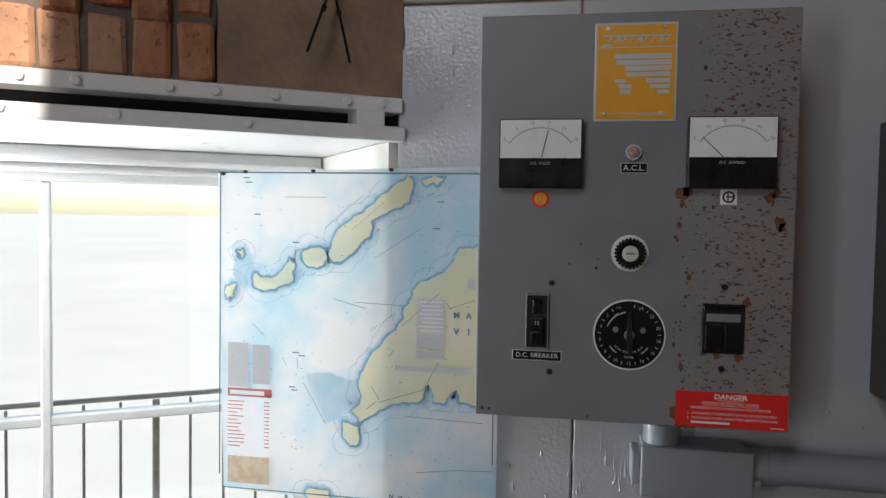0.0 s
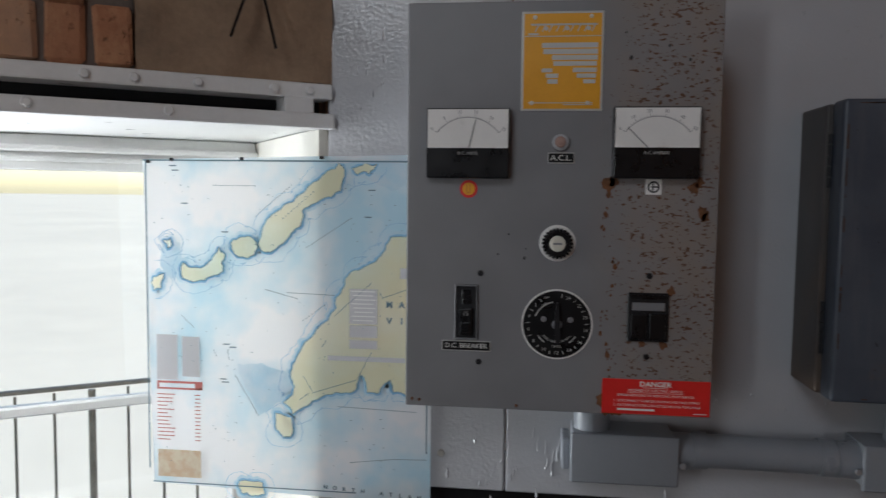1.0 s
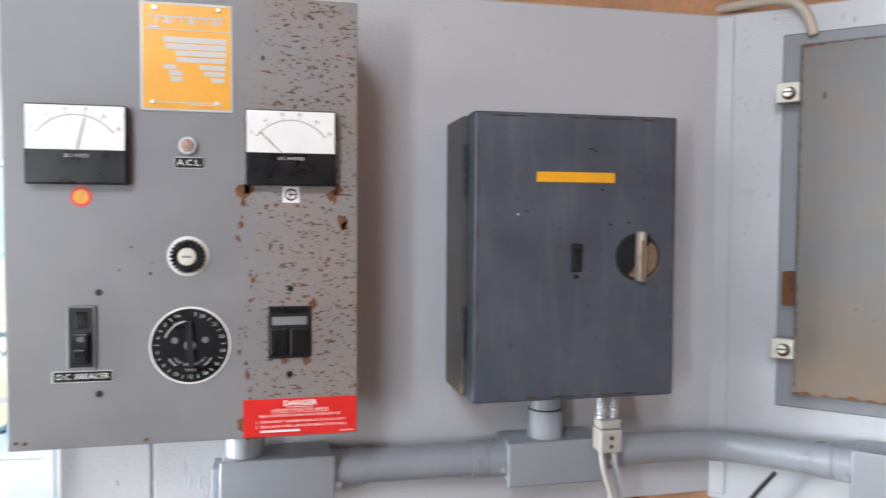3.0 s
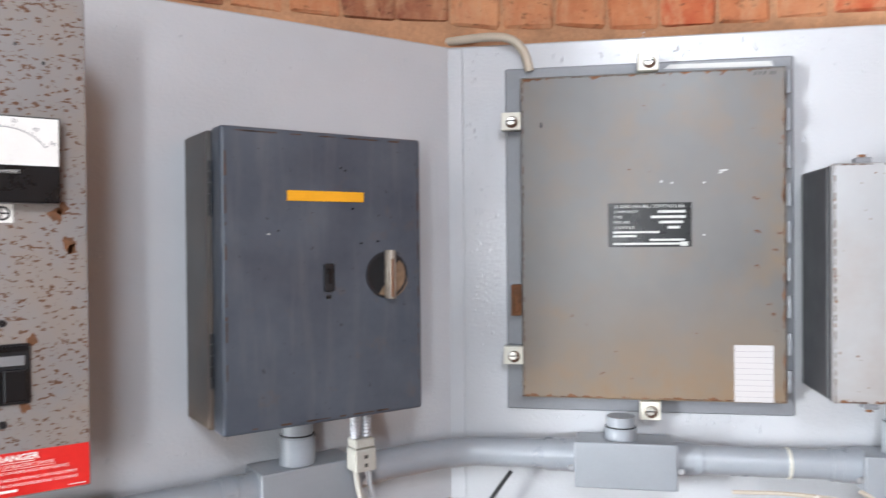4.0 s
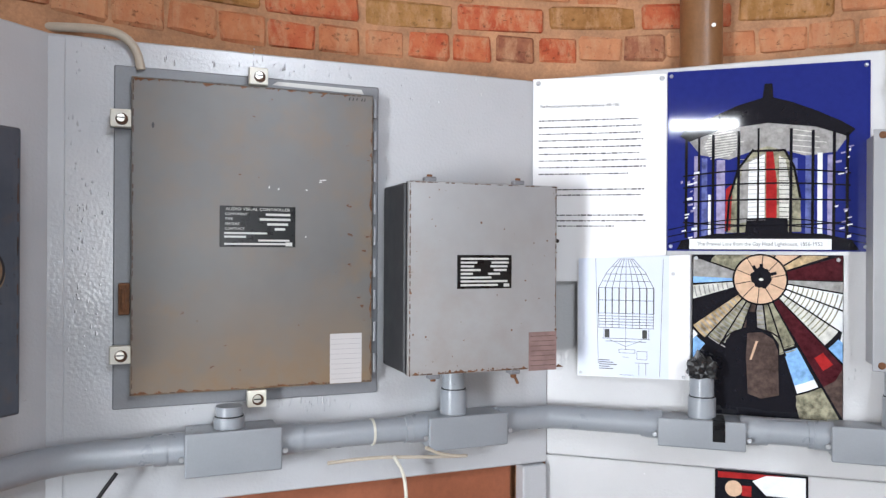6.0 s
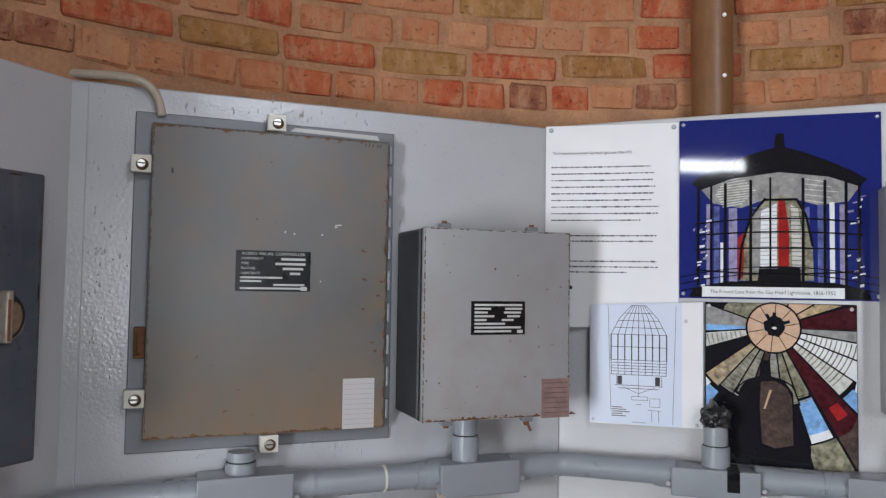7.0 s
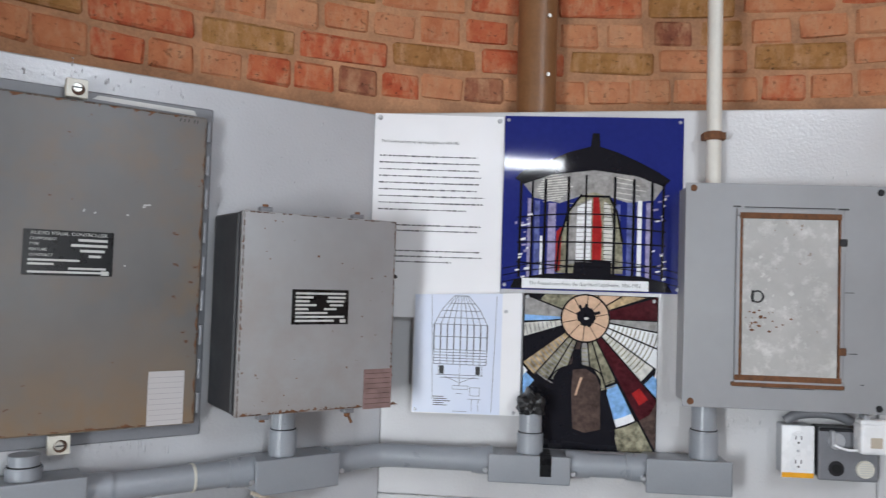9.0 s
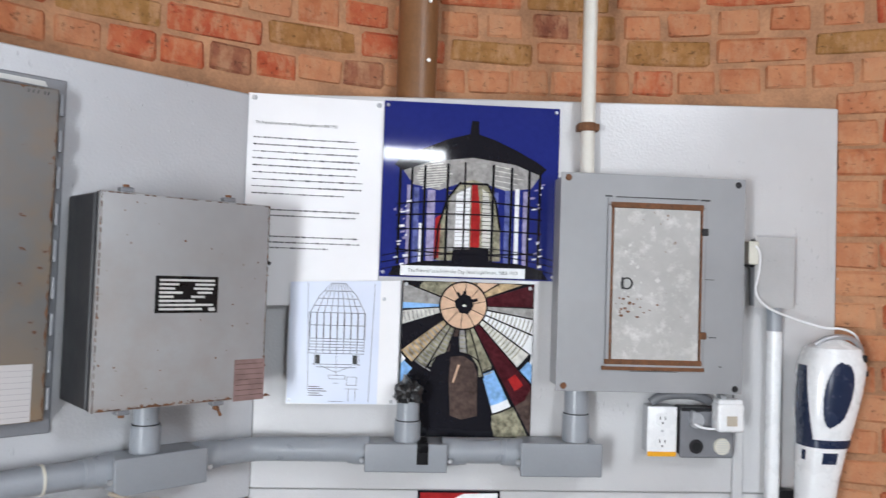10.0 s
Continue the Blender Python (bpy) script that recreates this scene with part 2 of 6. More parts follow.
M = {
    "board": wall_paint("grey_board_paint", (0.45, 0.458, 0.475, 1)),
    "pale": wall_paint("pale_board_paint", (0.545, 0.545, 0.55, 1)),
    "mortar": plain("lime_mortar", srgb(168, 124, 92), 0.95, 0, 0.42, 11, 0.9, 140),
    "brick": brick_stuff("salmon_brick", srgb(180, 110, 74), srgb(192, 138, 102)),
    "brick_red": brick_stuff("red_brick", srgb(174, 72, 42), srgb(182, 96, 62)),
    "brick_ochre": brick_stuff("ochre_brick", srgb(144, 100, 50), srgb(160, 120, 68)),
    "brick_plum": brick_stuff("plum_brick", srgb(132, 76, 58), srgb(154, 98, 74)),
    "brick_limed": brick_stuff("limed_brick", srgb(176, 144, 122), srgb(164, 110, 82)),
    "brick_dark": brick_stuff("smoky_brick", srgb(132, 86, 64), srgb(140, 108, 86)),
    # dark brown for the unseen back wall and behind open joints
    "smoked": plain("dim_masonry_brown", (0.13, 0.10, 0.085, 1), 0.9, 0, 0.3, 9, 0.9, 90),
    "daub": plain("smeared_mortar", srgb(146, 122, 100), 0.9, 0, 0.28, 9, 0.9, 90),
    "white": plain("white_gloss_paint", (0.74, 0.74, 0.73, 1), 0.35, 0, 0.07, 18, 0.35, 120),
    "ivory": plain("yellowed_white_paint", (0.66, 0.64, 0.58, 1), 0.4, 0, 0.07, 18, 0.35, 120),
    # near-black that stands for shade in gaps, recesses and holes
    "void": plain("soot_and_shade", (0.006, 0.006, 0.007, 1), 0.9),
    "panel": rusty("grey_charger_enamel", (0.205, 0.205, 0.215, 1), 0.27, 0.34, 1.0, pits=215.0, tan=(0.245, 0.196, 0.160, 1), even=0.30),
    "panel_side": rusty("grey_charger_side", (0.20, 0.20, 0.21, 1), None, None, 0.35),
    "slate": slate_stuff(),
    "slate_side": rusty("slate_side_rust", (0.070, 0.068, 0.068, 1), None, None, 0.95, 0.7, rough=0.5, z0=0.16, z1=0.0, tan=(0.125, 0.075, 0.042, 1), even=0.2),
    "door": rusty("brown_grey_enamel", (0.142, 0.139, 0.134, 1), None, None, 0.95, 0.85, 0.42, 60, 0.26, 0.02, (0.215, 0.135, 0.068, 1)),
    "case": plain("grey_case_enamel", (0.17, 0.175, 0.19, 1), 0.4, 0, 0.12, 10, 0.1),
    "box": rusty("light_grey_enamel", (0.29, 0.29, 0.295, 1), None, None, 0.50, 0.25, 0.42, 115, 0.03, 0.0),
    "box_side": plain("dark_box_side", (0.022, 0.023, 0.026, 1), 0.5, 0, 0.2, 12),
    "breaker": rusty("breaker_enamel", (0.27, 0.275, 0.285, 1), None, None, 0.05, rough=0.4),
    "worn": worn_stuff(),
    "rust": plain("rust", (0.145, 0.062, 0.027, 1), 0.9, 0, 0.5, 60, 0.7, 240),
    "pvc": plain("grey_plastic", (0.27, 0.29, 0.315, 1), 0.32, 0, 0.07, 10, 0.06),
    "pvc_dark": plain("grey_plastic_cover", (0.235, 0.25, 0.27, 1), 0.36, 0, 0.07, 10, 0.06),
    "steel": plain("bright_steel", (0.62, 0.60, 0.55, 1), 0.35, 0.9, 0.2, 40, 0.2),
    "zinc": plain("grey_zinc", (0.45, 0.46, 0.48, 1), 0.4, 0.6, 0.15, 30, 0.15),
    "black": plain("black_plastic", (0.006, 0.006, 0.007, 1), 0.3, 0, 0.2, 30, 0.05, 220.0, 0.3),
    "dark": plain("dark_plastic", (0.015, 0.015, 0.017, 1), 0.4, 0, 0.2, 30, 0.05, 220.0, 0.3),
    "dial": plain("dial_black", (0.006, 0.006, 0.007, 1), 0.3, 0, 0.1, 30, 0.0, 220.0, 0.3),
    "card": printed("white_card", (0.80, 0.79, 0.76, 1), 0.35),
    "ink": printed("black_ink", (0.015, 0.015, 0.016, 1), 0.4),
    "print": printed("dense_grey_ink", (0.055, 0.055, 0.06, 1), 0.4),
    "aged": plain("aged_cream_plastic", (0.38, 0.365, 0.325, 1), 0.45, 0, 0.12, 40, 0.05),
    "grip": plain("worn_handle_metal", (0.30, 0.26, 0.22, 1), 0.45, 0.3, 0.35, 50, 0.2),
    "brass": plain("worn_brassy_rust", (0.24, 0.16, 0.10, 1), 0.5, 0.3, 0.4, 60, 0.3),
    "fade": printed("grey_ink", (0.20, 0.20, 0.21, 1), 0.4),
    "chrome": printed("silver_print", (0.52, 0.52, 0.50, 1), 0.4),
    "amber": plain("amber_plate", (0.78, 0.36, 0.012, 1), 0.35, 0, 0.08, 20, 0.03),
    "orange": printed("orange_print", (0.62, 0.22, 0.02, 1), 0.4),
    "red": plain("red_label", (0.70, 0.022, 0.018, 1), 0.35, 0, 0.08, 20, 0.03),
    "pearl": plain("clouded_lamp_glass", (0.42, 0.28, 0.24, 1), 0.2, 0, 0.2, 60),
    "bone": plain("cream_plastic", (0.62, 0.60, 0.52, 1), 0.35, 0, 0.08, 30, 0.03),
    "snow": plain("white_plastic", (0.78, 0.79, 0.80, 1), 0.28, 0, 0.04, 20, 0.02),
    "navy": plain("navy_plastic", (0.016, 0.026, 0.060, 1), 0.25, 0, 0.15, 30, 0.03),
    "brown": plain("brown_pipe_paint", (0.21, 0.098, 0.040, 1), 0.42, 0, 0.25, 9, 0.25, 120),
    "beige": plain("beige_cable", (0.46, 0.40, 0.32, 1), 0.5, 0, 0.1, 30, 0.05),
    "foil": plain("crumpled_black_tape", (0.016, 0.016, 0.017, 1), 0.3, 0, 0.3, 50, 0.6),
    "redwood": plain("red_brown_boards", (0.27, 0.085, 0.040, 1), 0.55, 0, 0.25, 10, 0.3, 90),
    "sheet": paper_stuff("laminated_white_sheet", (0.82, 0.82, 0.83, 1), None, 0, 0.25),
    "blue_sheet": paper_stuff("pale_blue_print", (0.66, 0.71, 0.82, 1), (0.60, 0.66, 0.80, 1), 0, 0.3),
    "form": paper_stuff("pale_form", (0.50, 0.475, 0.47, 1), None, 0, 0.4),
    "faded": paper_stuff("faded_pink_tag", (0.25, 0.16, 0.15, 1), (0.19, 0.12, 0.11, 1), 0, 0.5, 40),
    "sea": paper_stuff("chart_sea", (0.93, 0.93, 0.94, 1), (0.60, 0.82, 0.92, 1), 0.48, 0.45, 5.0),
    "shoal": paper_stuff("chart_shoal", (0.34, 0.62, 0.80, 1), (0.26, 0.52, 0.74, 1), 0.42, 0.45, 18.0),
    "shoal_edge": paper_stuff("chart_shallow", (0.62, 0.80, 0.89, 1), (0.74, 0.84, 0.90, 1), 0.42, 0.45, 18.0),
    "land": paper_stuff("chart_land", (0.95, 0.88, 0.66, 1), (0.96, 0.92, 0.76, 1), 0.62, 0.45, 8.0),
    "coast": printed("chart_coast_line", (0.10, 0.19, 0.24, 1), 0.5),
    "chart_box": paper_stuff("chart_note", (0.56, 0.55, 0.56, 1), None, 0.2, 0.5),
    "chart_red": printed("chart_red", (0.50, 0.14, 0.12, 1), 0.5),
    "chart_tan": paper_stuff("chart_tan", (0.60, 0.44, 0.30, 1), (0.66, 0.58, 0.44, 1), 0.2, 0.5, 60),
    "p_blue": printed("print_blue", (0.017, 0.025, 0.165, 1), 0.06),
    "p_black": printed("print_black", (0.012, 0.012, 0.016, 1), 0.06),
    "p_grey": printed("print_grey", (0.30, 0.29, 0.28, 1), 0.06, 0.2),
    "p_pale": printed("print_pale", (0.60, 0.59, 0.54, 1), 0.06, 0.15),
    "p_red": printed("print_red", (0.34, 0.022, 0.022, 1), 0.06, 0.15),
    "p_wine": printed("print_wine", (0.060, 0.012, 0.016, 1), 0.06, 0.3),
    "p_skin": printed("print_peach", (0.62, 0.42, 0.29, 1), 0.06, 0.08),
    "p_olive": printed("print_olive", (0.25, 0.235, 0.165, 1), 0.06, 0.4),
    "p_gold": printed("print_gold", (0.42, 0.31, 0.18, 1), 0.06, 0.4),
    "p_sky": printed("print_sky", (0.22, 0.42, 0.72, 1), 0.06, 0.2),
    "p_brown": printed("print_brown", (0.078, 0.054, 0.047, 1), 0.06, 0.3),
    "p_white": printed("print_white", (0.80, 0.81, 0.82, 1), 0.06, 0.04),
    "p_mauve": printed("print_mauve", (0.30, 0.27, 0.42, 1), 0.06, 0.2),
    "p_dusk": printed("print_dusk_blue", (0.10, 0.12, 0.30, 1), 0.06, 0.3),
    "grey_plate": plain("painted_cover", (0.42, 0.42, 0.42, 1), 0.35, 0, 0.08, 12, 0.1),
    "bare_rust": plain("dark_worn_rust", (0.075, 0.038, 0.022, 1), 0.85, 0, 0.5, 80, 0.5, 260),
    # iron paled in its colour for the glare outside the window
    "iron": plain("glare_pale_iron", (0.30, 0.285, 0.24, 1), 0.6, 0, 0.3, 30, 0.2),
    # ground colour lifted so the view reads as bright haze
    "grass": plain("haze_pale_dune", (0.72, 0.71, 0.62, 1), 0.95, 0, 0.12, 0.02, 0.0, 0.3),
    # floor and ceiling stay out of view; dark to hold down bounced light
    "floor": plain("unseen_dark_floor", (0.055, 0.055, 0.055, 1), 0.5, 0, 0.2, 4, 0.2),
    "ceiling": plain("unseen_dark_ceiling", (0.12, 0.10, 0.085, 1), 0.7, 0, 0.1, 4, 0.2),
}


def glass_stuff():
    n = Nodes("window_glass")
    n.b.inputs["Transmission Weight"].default_value = 1.0
    n.b.inputs["IOR"].default_value = 1.45
    return n.done((0.97, 0.985, 0.98, 1), 0.02)


M["glass"] = glass_stuff()

# ---------------------------------------------------------------- building helpers
ORIGIN = {}


def thing(name, at, x, z, label, category, group="", y=0.0):
    """An empty at a thing's base; its parts are given in the coordinates of the board it hangs on."""
    ob = new(name)
    ob.empty_display_size = 0.05
    ob.matrix_world = at @ pose(x, y, z)
    ORIGIN[ob] = Vector((x, y, z))
    return tagged(ob, label, category, group)


def mesh_of(bm, name, mats, smooth=False):
    me = bpy.data.meshes.new(name)
    bmesh.ops.recalc_face_normals(bm, faces=bm.faces)
    bm.to_mesh(me)
    bm.free()
    for m in mats if isinstance(mats, (list, tuple)) else [mats]:
        me.materials.append(M[m])
    if smooth:
        for f in me.polygons:
            f.use_smooth = True
        me.set_sharp_from_angle(angle=radians(38))
    return me


def part(name, bm, material, parent, label="", smooth=False):
    root = ORIGIN[parent]
    bmesh.ops.translate(bm, verts=bm.verts, vec=-root)
    ob = new(name, mesh_of(bm, name, material, smooth))
    ob.parent = parent
    ORIGIN[ob] = root
    return tagged(ob, label)


def setting(name, bm, material, at=Matrix(), label="", smooth=False):
    ob = new(name, mesh_of(bm, name, material, smooth))
    ob.matrix_world = at
    ORIGIN[ob] = Vector()
    return tagged(ob, label, kind="structure")


def box(x0, x1, y0, y1, z0, z1, bevel=0.0, seg=1, bm=None, mi=0):
    """A box, its edges rounded; y is negative towards the room."""
    out = bm or bmesh.new()
    one = bmesh.new()
    bmesh.ops.create_cube(one, size=1)
    for v in one.verts:
        v.co = Vector((x0 + (v.co.x + 0.5) * (x1 - x0), y0 + (v.co.y + 0.5) * (y1 - y0), z0 + (v.co.z + 0.5) * (z1 - z0)))
    if bevel:
        bmesh.ops.bevel(one, geom=one.edges[:], offset=bevel, segments=seg, profile=0.6, affect="EDGES")
    join(out, one, mi)
    return out


def join(out, one, mi=0):
    index = {}
    for v in one.verts:
        index[v] = out.verts.new(v.co)
    for f in one.faces:
        try:
            out.faces.new([index[v] for v in f.verts]).material_index = mi
        except ValueError:
            pass
    one.free()
    return out


def tube(a, b, r0, r1=None, n=20, bevel=0.0, bm=None, mi=0):
    """A round bar from a to b."""
    out = bm or bmesh.new()
    one = bmesh.new()
    a, b = Vector(a), Vector(b)
    turn = (b - a).to_track_quat("Z", "Y").to_matrix().to_4x4()
    bmesh.ops.create_cone(one, cap_ends=True, segments=n, radius1=r0, radius2=r0 if r1 is None else r1, depth=(b - a).length,
                          matrix=Matrix.Translation((a + b) / 2) @ turn)
    if bevel:
        rim = [e for e in one.edges if any(len(f.verts) > 4 for f in e.link_faces)]
        bmesh.ops.bevel(one, geom=rim, offset=bevel, segments=2, affect="EDGES")
    return join(out, one, mi)


def ring(x, y0, y1, z, r_out, r_in, n=40, bm=None):
    """A flat ring round (x, z), from y0 to y1."""
    out = bm or bmesh.new()
    loops = []
    for r, y in ((r_in, y0), (r_out, y0), (r_out, y1), (r_in, y1)):
        loops.append([out.verts.new((x + r * math.cos(k * math.tau / n), y, z + r * math.sin(k * math.tau / n))) for k in range(n)])
    for i in range(4):
        for k in range(n):
            out.faces.new([loops[i][k], loops[i][(k + 1) % n], loops[(i + 1) % 4][(k + 1) % n], loops[(i + 1) % 4][k]])
    return out


def sweep(points, r, n=10, bm=None):
    """A round cord along points, smoothed."""
    out = bm or bmesh.new()
    p = [Vector(q) for q in points]
    for _ in range(2):
        q = [p[0]]
        for a, b in zip(p, p[1:]):
            q += [a.lerp(b, 0.25), a.lerp(b, 0.75)]
        p = q + [p[-1]]
    loops = []
    for i, c in enumerate(p):
        way = (p[min(i + 1, len(p) - 1)] - p[max(i - 1, 0)]).normalized()
        side = way.cross(Vector((0.31, 0.87, 0.38))).normalized()
        up = side.cross(way)
        loops.append([out.verts.new(c + r * (math.cos(k * math.tau / n) * side + math.sin(k * math.tau / n) * up)) for k in range(n)])
    for a, b in zip(loops, loops[1:]):
        for k in range(n):
            out.faces.new([a[k], a[(k + 1) % n], b[(k + 1) % n], b[k]])
    out.faces.new(loops[0])
    out.faces.new(loops[-1])
    return out


def flat(points, y, bm=None, mi=0, thick=0.0):
    """A flat shape in the board's plane from (x, z) points, with a little thickness towards the wall."""
    out = bm or bmesh.new()
    front = [out.verts.new((x, y, z)) for x, z in points]
    f = out.faces.new(front)
    f.material_index = mi
    if thick:
        back = [out.verts.new((x, y + thick, z)) for x, z in points]
        out.faces.new(back[::-1]).material_index = mi
        for i in range(len(front)):
            j = (i + 1) % len(front)
            out.faces.new([front[i], front[j], back[j], back[i]]).material_index = mi
    return out


def rect(x0, x1, z0, z1):
    return [(x0, z0), (x1, z0), (x1, z1), (x0, z1)]


def oval(x, z, rx, rz, a0=0.0, a1=360.0, n=28):
    return [(x + rx * math.cos(radians(a0 + (a1 - a0) * k / n)), z + rz * math.sin(radians(a0 + (a1 - a0) * k / n))) for k in range(n + (a1 - a0 < 360))]


def stroke(a, b, w):
    """A straight line of width w as a flat shape."""
    ax, az, bx, bz = *a, *b
    l = math.hypot(bx - ax, bz - az) or 1
    nx, nz = -(bz - az) / l * w / 2, (bx - ax) / l * w / 2
    return [(ax + nx, az + nz), (bx + nx, bz + nz), (bx - nx, bz - nz), (ax - nx, az - nz)]


def words(text, x, z, size, y, align="CENTER", bm=None, mi=0, turn=0.0, stretch=1.0, bold=0.0):
    """Lettering in the built-in font, as flat mesh facing the room."""
    out = bm or bmesh.new()
    data = bpy.data.curves.new("lettering", "FONT")
    data.body, data.size, data.align_x, data.align_y, data.offset, data.resolution_u = text, size, align, "CENTER", bold, 2
    tmp = new("lettering", data)
    bpy.context.view_layer.update()
    me = bpy.data.meshes.new_from_object(tmp.evaluated_get(bpy.context.evaluated_depsgraph_get()))
    one = bmesh.new()
    one.from_mesh(me)
    c, s = math.cos(radians(turn)), math.sin(radians(turn))
    for v in one.verts:
        px, pz = v.co.x * stretch, v.co.y
        v.co = Vector((x + px * c - pz * s, y, z + px * s + pz * c))
    join(out, one, mi)
    bpy.data.objects.remove(tmp)
    bpy.data.curves.remove(data)
    bpy.data.meshes.remove(me)
    return out


def bars(x0, x1, z_top, pitch, lengths, h, y, bm=None, mi=0):
    """Lines of writing too small to read."""
    out = bm or bmesh.new()
    for i, (a, b) in enumerate(lengths):
        z = z_top - i * pitch
        flat(rect(x0 + (x1 - x0) * a, x0 + (x1 - x0) * b, z - h / 2, z + h / 2), y, out, mi)
    return out


def screw(parent, x, y, z, r=0.005, material="steel", name="screw"):
    bm = tube((x, y, z), (x, y - 0.003, z), r, r * 0.8, 12)
    box(x - r * 0.8, x + r * 0.8, y - 0.0034, y - 0.0028, z - r * 0.12, z + r * 0.12, bm=bm)
    return part(name, bm, material, parent)


# ---------------------------------------------------------------- the room
def arc_wall(bm, a0, a1, z0, z1, r0=RAD + 0.002, r1=RAD + 0.52, step=3.0):
    n = max(1, int(abs(a1 - a0) / step))
    cols = []
    for k in range(n + 1):
        a = a0 + (a1 - a0) * k / n
        cols.append([bm.verts.new(on_ring(a, r, z)) for r, z in ((r0, z0), (r0, z1), (r1, z1), (r1, z0))])
    for p, q in zip(cols, cols[1:]):
        for i in range(4):
            bm.faces.new([p[i], q[i], q[(i + 1) % 4], p[(i + 1) % 4]])
    bm.faces.new(cols[0])
    bm.faces.new(cols[-1][::-1])
    return bm


wall, back = bmesh.new(), bmesh.new()
for a0, a1, spans in ((-82, 111.9, ((0, CEIL),)), (111.9, 149, ((0, 0.72), (1.755, CEIL))), (149, 174, ((0, CEIL),)), (174, 188, ((0, 2.29), (2.39, CEIL))), (188, 210, ((0, CEIL),)),
                      (210, 220, ((0, 1.1), (1.9, CEIL))), (220, 246, ((0, 2.5), (3.6, CEIL))), (246, 253, ((0, CEIL),)), (253, 268, ((0, 2.72), (3.27, CEIL))), (268, 278, ((0, CEIL),))):
    for z0, z1 in spans:
        arc_wall(wall if a0 < 149 else back, a0, a1, z0, z1)
wall_north = setting("wall_north", wall, "mortar", label="round brick tower wall with lime mortar joints")

# never in view; coloured dark so that it bounces less fill light
setting("wall_south", back, "smoked", label="unseen back wall of the tower, dark to cut bounced light")

# unseen floor and ceiling close the room, their dark colour cuts fill light
floor_bm = bmesh.new()
bmesh.ops.create_circle(floor_bm, cap_ends=True, segments=64, radius=RAD + 0.3, matrix=Matrix.Translation((CX, CY, 0)))
setting("floor", floor_bm, "floor", label="unseen floor, coloured dark to cut bounced light")
ceil_bm = bmesh.new()
bmesh.ops.create_circle(ceil_bm, cap_ends=True, segments=64, radius=RAD + 0.52, matrix=Matrix.Translation((CX, CY, CEIL + 0.002)))
setting("ceiling", ceil_bm, "ceiling", label="unseen ceiling, coloured dark to cut fill light")
gallery = bmesh.new()
arc_wall(gallery, 90, 175, -0.15, -0.02, RAD + 0.5, RAD + 1.45)
setting("gallery_deck", gallery, "iron", label="iron gallery deck outside the window")
ground = bmesh.new()
bmesh.ops.create_circle(ground, cap_ends=True, segments=48, radius=3000, matrix=Matrix.Translation((0, 0, -12)))
setting("ground", ground, "grass", label="dune grass far below the tower, paled for bright haze")

# boards: A meets B and B meets C in the corners
AB_A, AB_B, BC_B, BC_C = 1.002, -0.222, 0.845, -0.390
board = box(-0.330, -0.003, 0, 0.022, LOW, TOP, 0.003)
box(-0.001, AB_A - 0.001, 0, 0.022, LOW, TOP, 0.003, bm=board)
setting("wall_board_1", board, "board", FA, "grey painted boards with a vertical joint")
setting("wall_board_2", box(AB_B - 0.004, BC_B, 0, 0.022, LOW - 0.012, TOP, 0.003), "board", FB, "grey painted board with glossy brush marks")
third = box(BC_C + 0.004, 0.990, 0, 0.022, LOW + 0.008, TOP + 0.008, 0.003)
for v in third.verts:
    if v.co.z > 1.5:
        v.co.z += 0.034 * (v.co.x - BC_C) / 1.38
setting("wall_board_3", third, "pale", FC, "pale grey painted board")


def drips(seed, spots):
    """Raised runs and drops of old paint: (x, z, spread x, spread z, count, longest)."""
    rnd, out = random.Random(seed), bmesh.new()
    for x0, z0, sx, sz, n, longest in spots:
        for _ in range(n):
            x, z, l, r = x0 + sx * rnd.gauss(0, 0.5), z0 + sz * rnd.gauss(0, 0.5), longest * (0.15 + 0.85 * rnd.random() ** 2), 0.0009 + 0.0014 * rnd.random()
            tip = [out.verts.new((x + dx, -dy, z + dz)) for dx, dy, dz in ((0, 0.0002, l), (-r, 0, l * 0.4), (-r, 0, 0), (0, 0, -r * 1.2), (r, 0, 0), (r, 0, l * 0.4), (0, r * 1.1, r * 0.6))]
            for i in range(6):
                out.faces.new([tip[i], tip[(i + 1) % 6], tip[6]])
    return out


def drip_part(owner, at, seed, spots, material):
    ob = part("paint_drips", drips(seed, spots), material, owner, "raised runs of old paint", True)
    return tagged(ob, kind="stuff")


drip_part(bpy.data.objects["wall_board_1"], FA, 3, ((0.10, 1.09, 0.22, 0.06, 40, 0.035), (0.40, 1.22, 0.12, 0.03, 16, 0.008), (-0.25, 1.75, 0.05, 0.12, 10, 0.03), (0.55, 1.86, 0.5, 0.05, 26, 0.010), (0.92, 1.5, 0.05, 0.3, 14, 0.012)), "board")
drip_part(bpy.data.objects["wall_board_2"], FB, 4, ((0.26, 1.20, 0.10, 0.02, 26, 0.030), (0.15, 1.905, 0.35, 0.02, 34, 0.014), (-0.16, 1.60, 0.04, 0.26, 60, 0.010), (0.60, 1.80, 0.20, 0.10, 24, 0.010), (0.44, 1.5, 0.012, 0.3, 18, 0.012), (0.05, 1.20, 0.1, 0.015, 12, 0.02)), "board")
drip_part(bpy.data.objects["wall_board_3"], FC, 5, ((0.92, 1.58, 0.06, 0.12, 46, 0.012), (0.78, 1.80, 0.30, 0.06, 22, 0.010), (0.735, 1.45, 0.015, 0.25, 30, 0.016), (0.45, 1.24, 0.12, 0.03, 18, 0.014), (0.27, 1.25, 0.02, 0.08, 12, 0.012)), "pale")
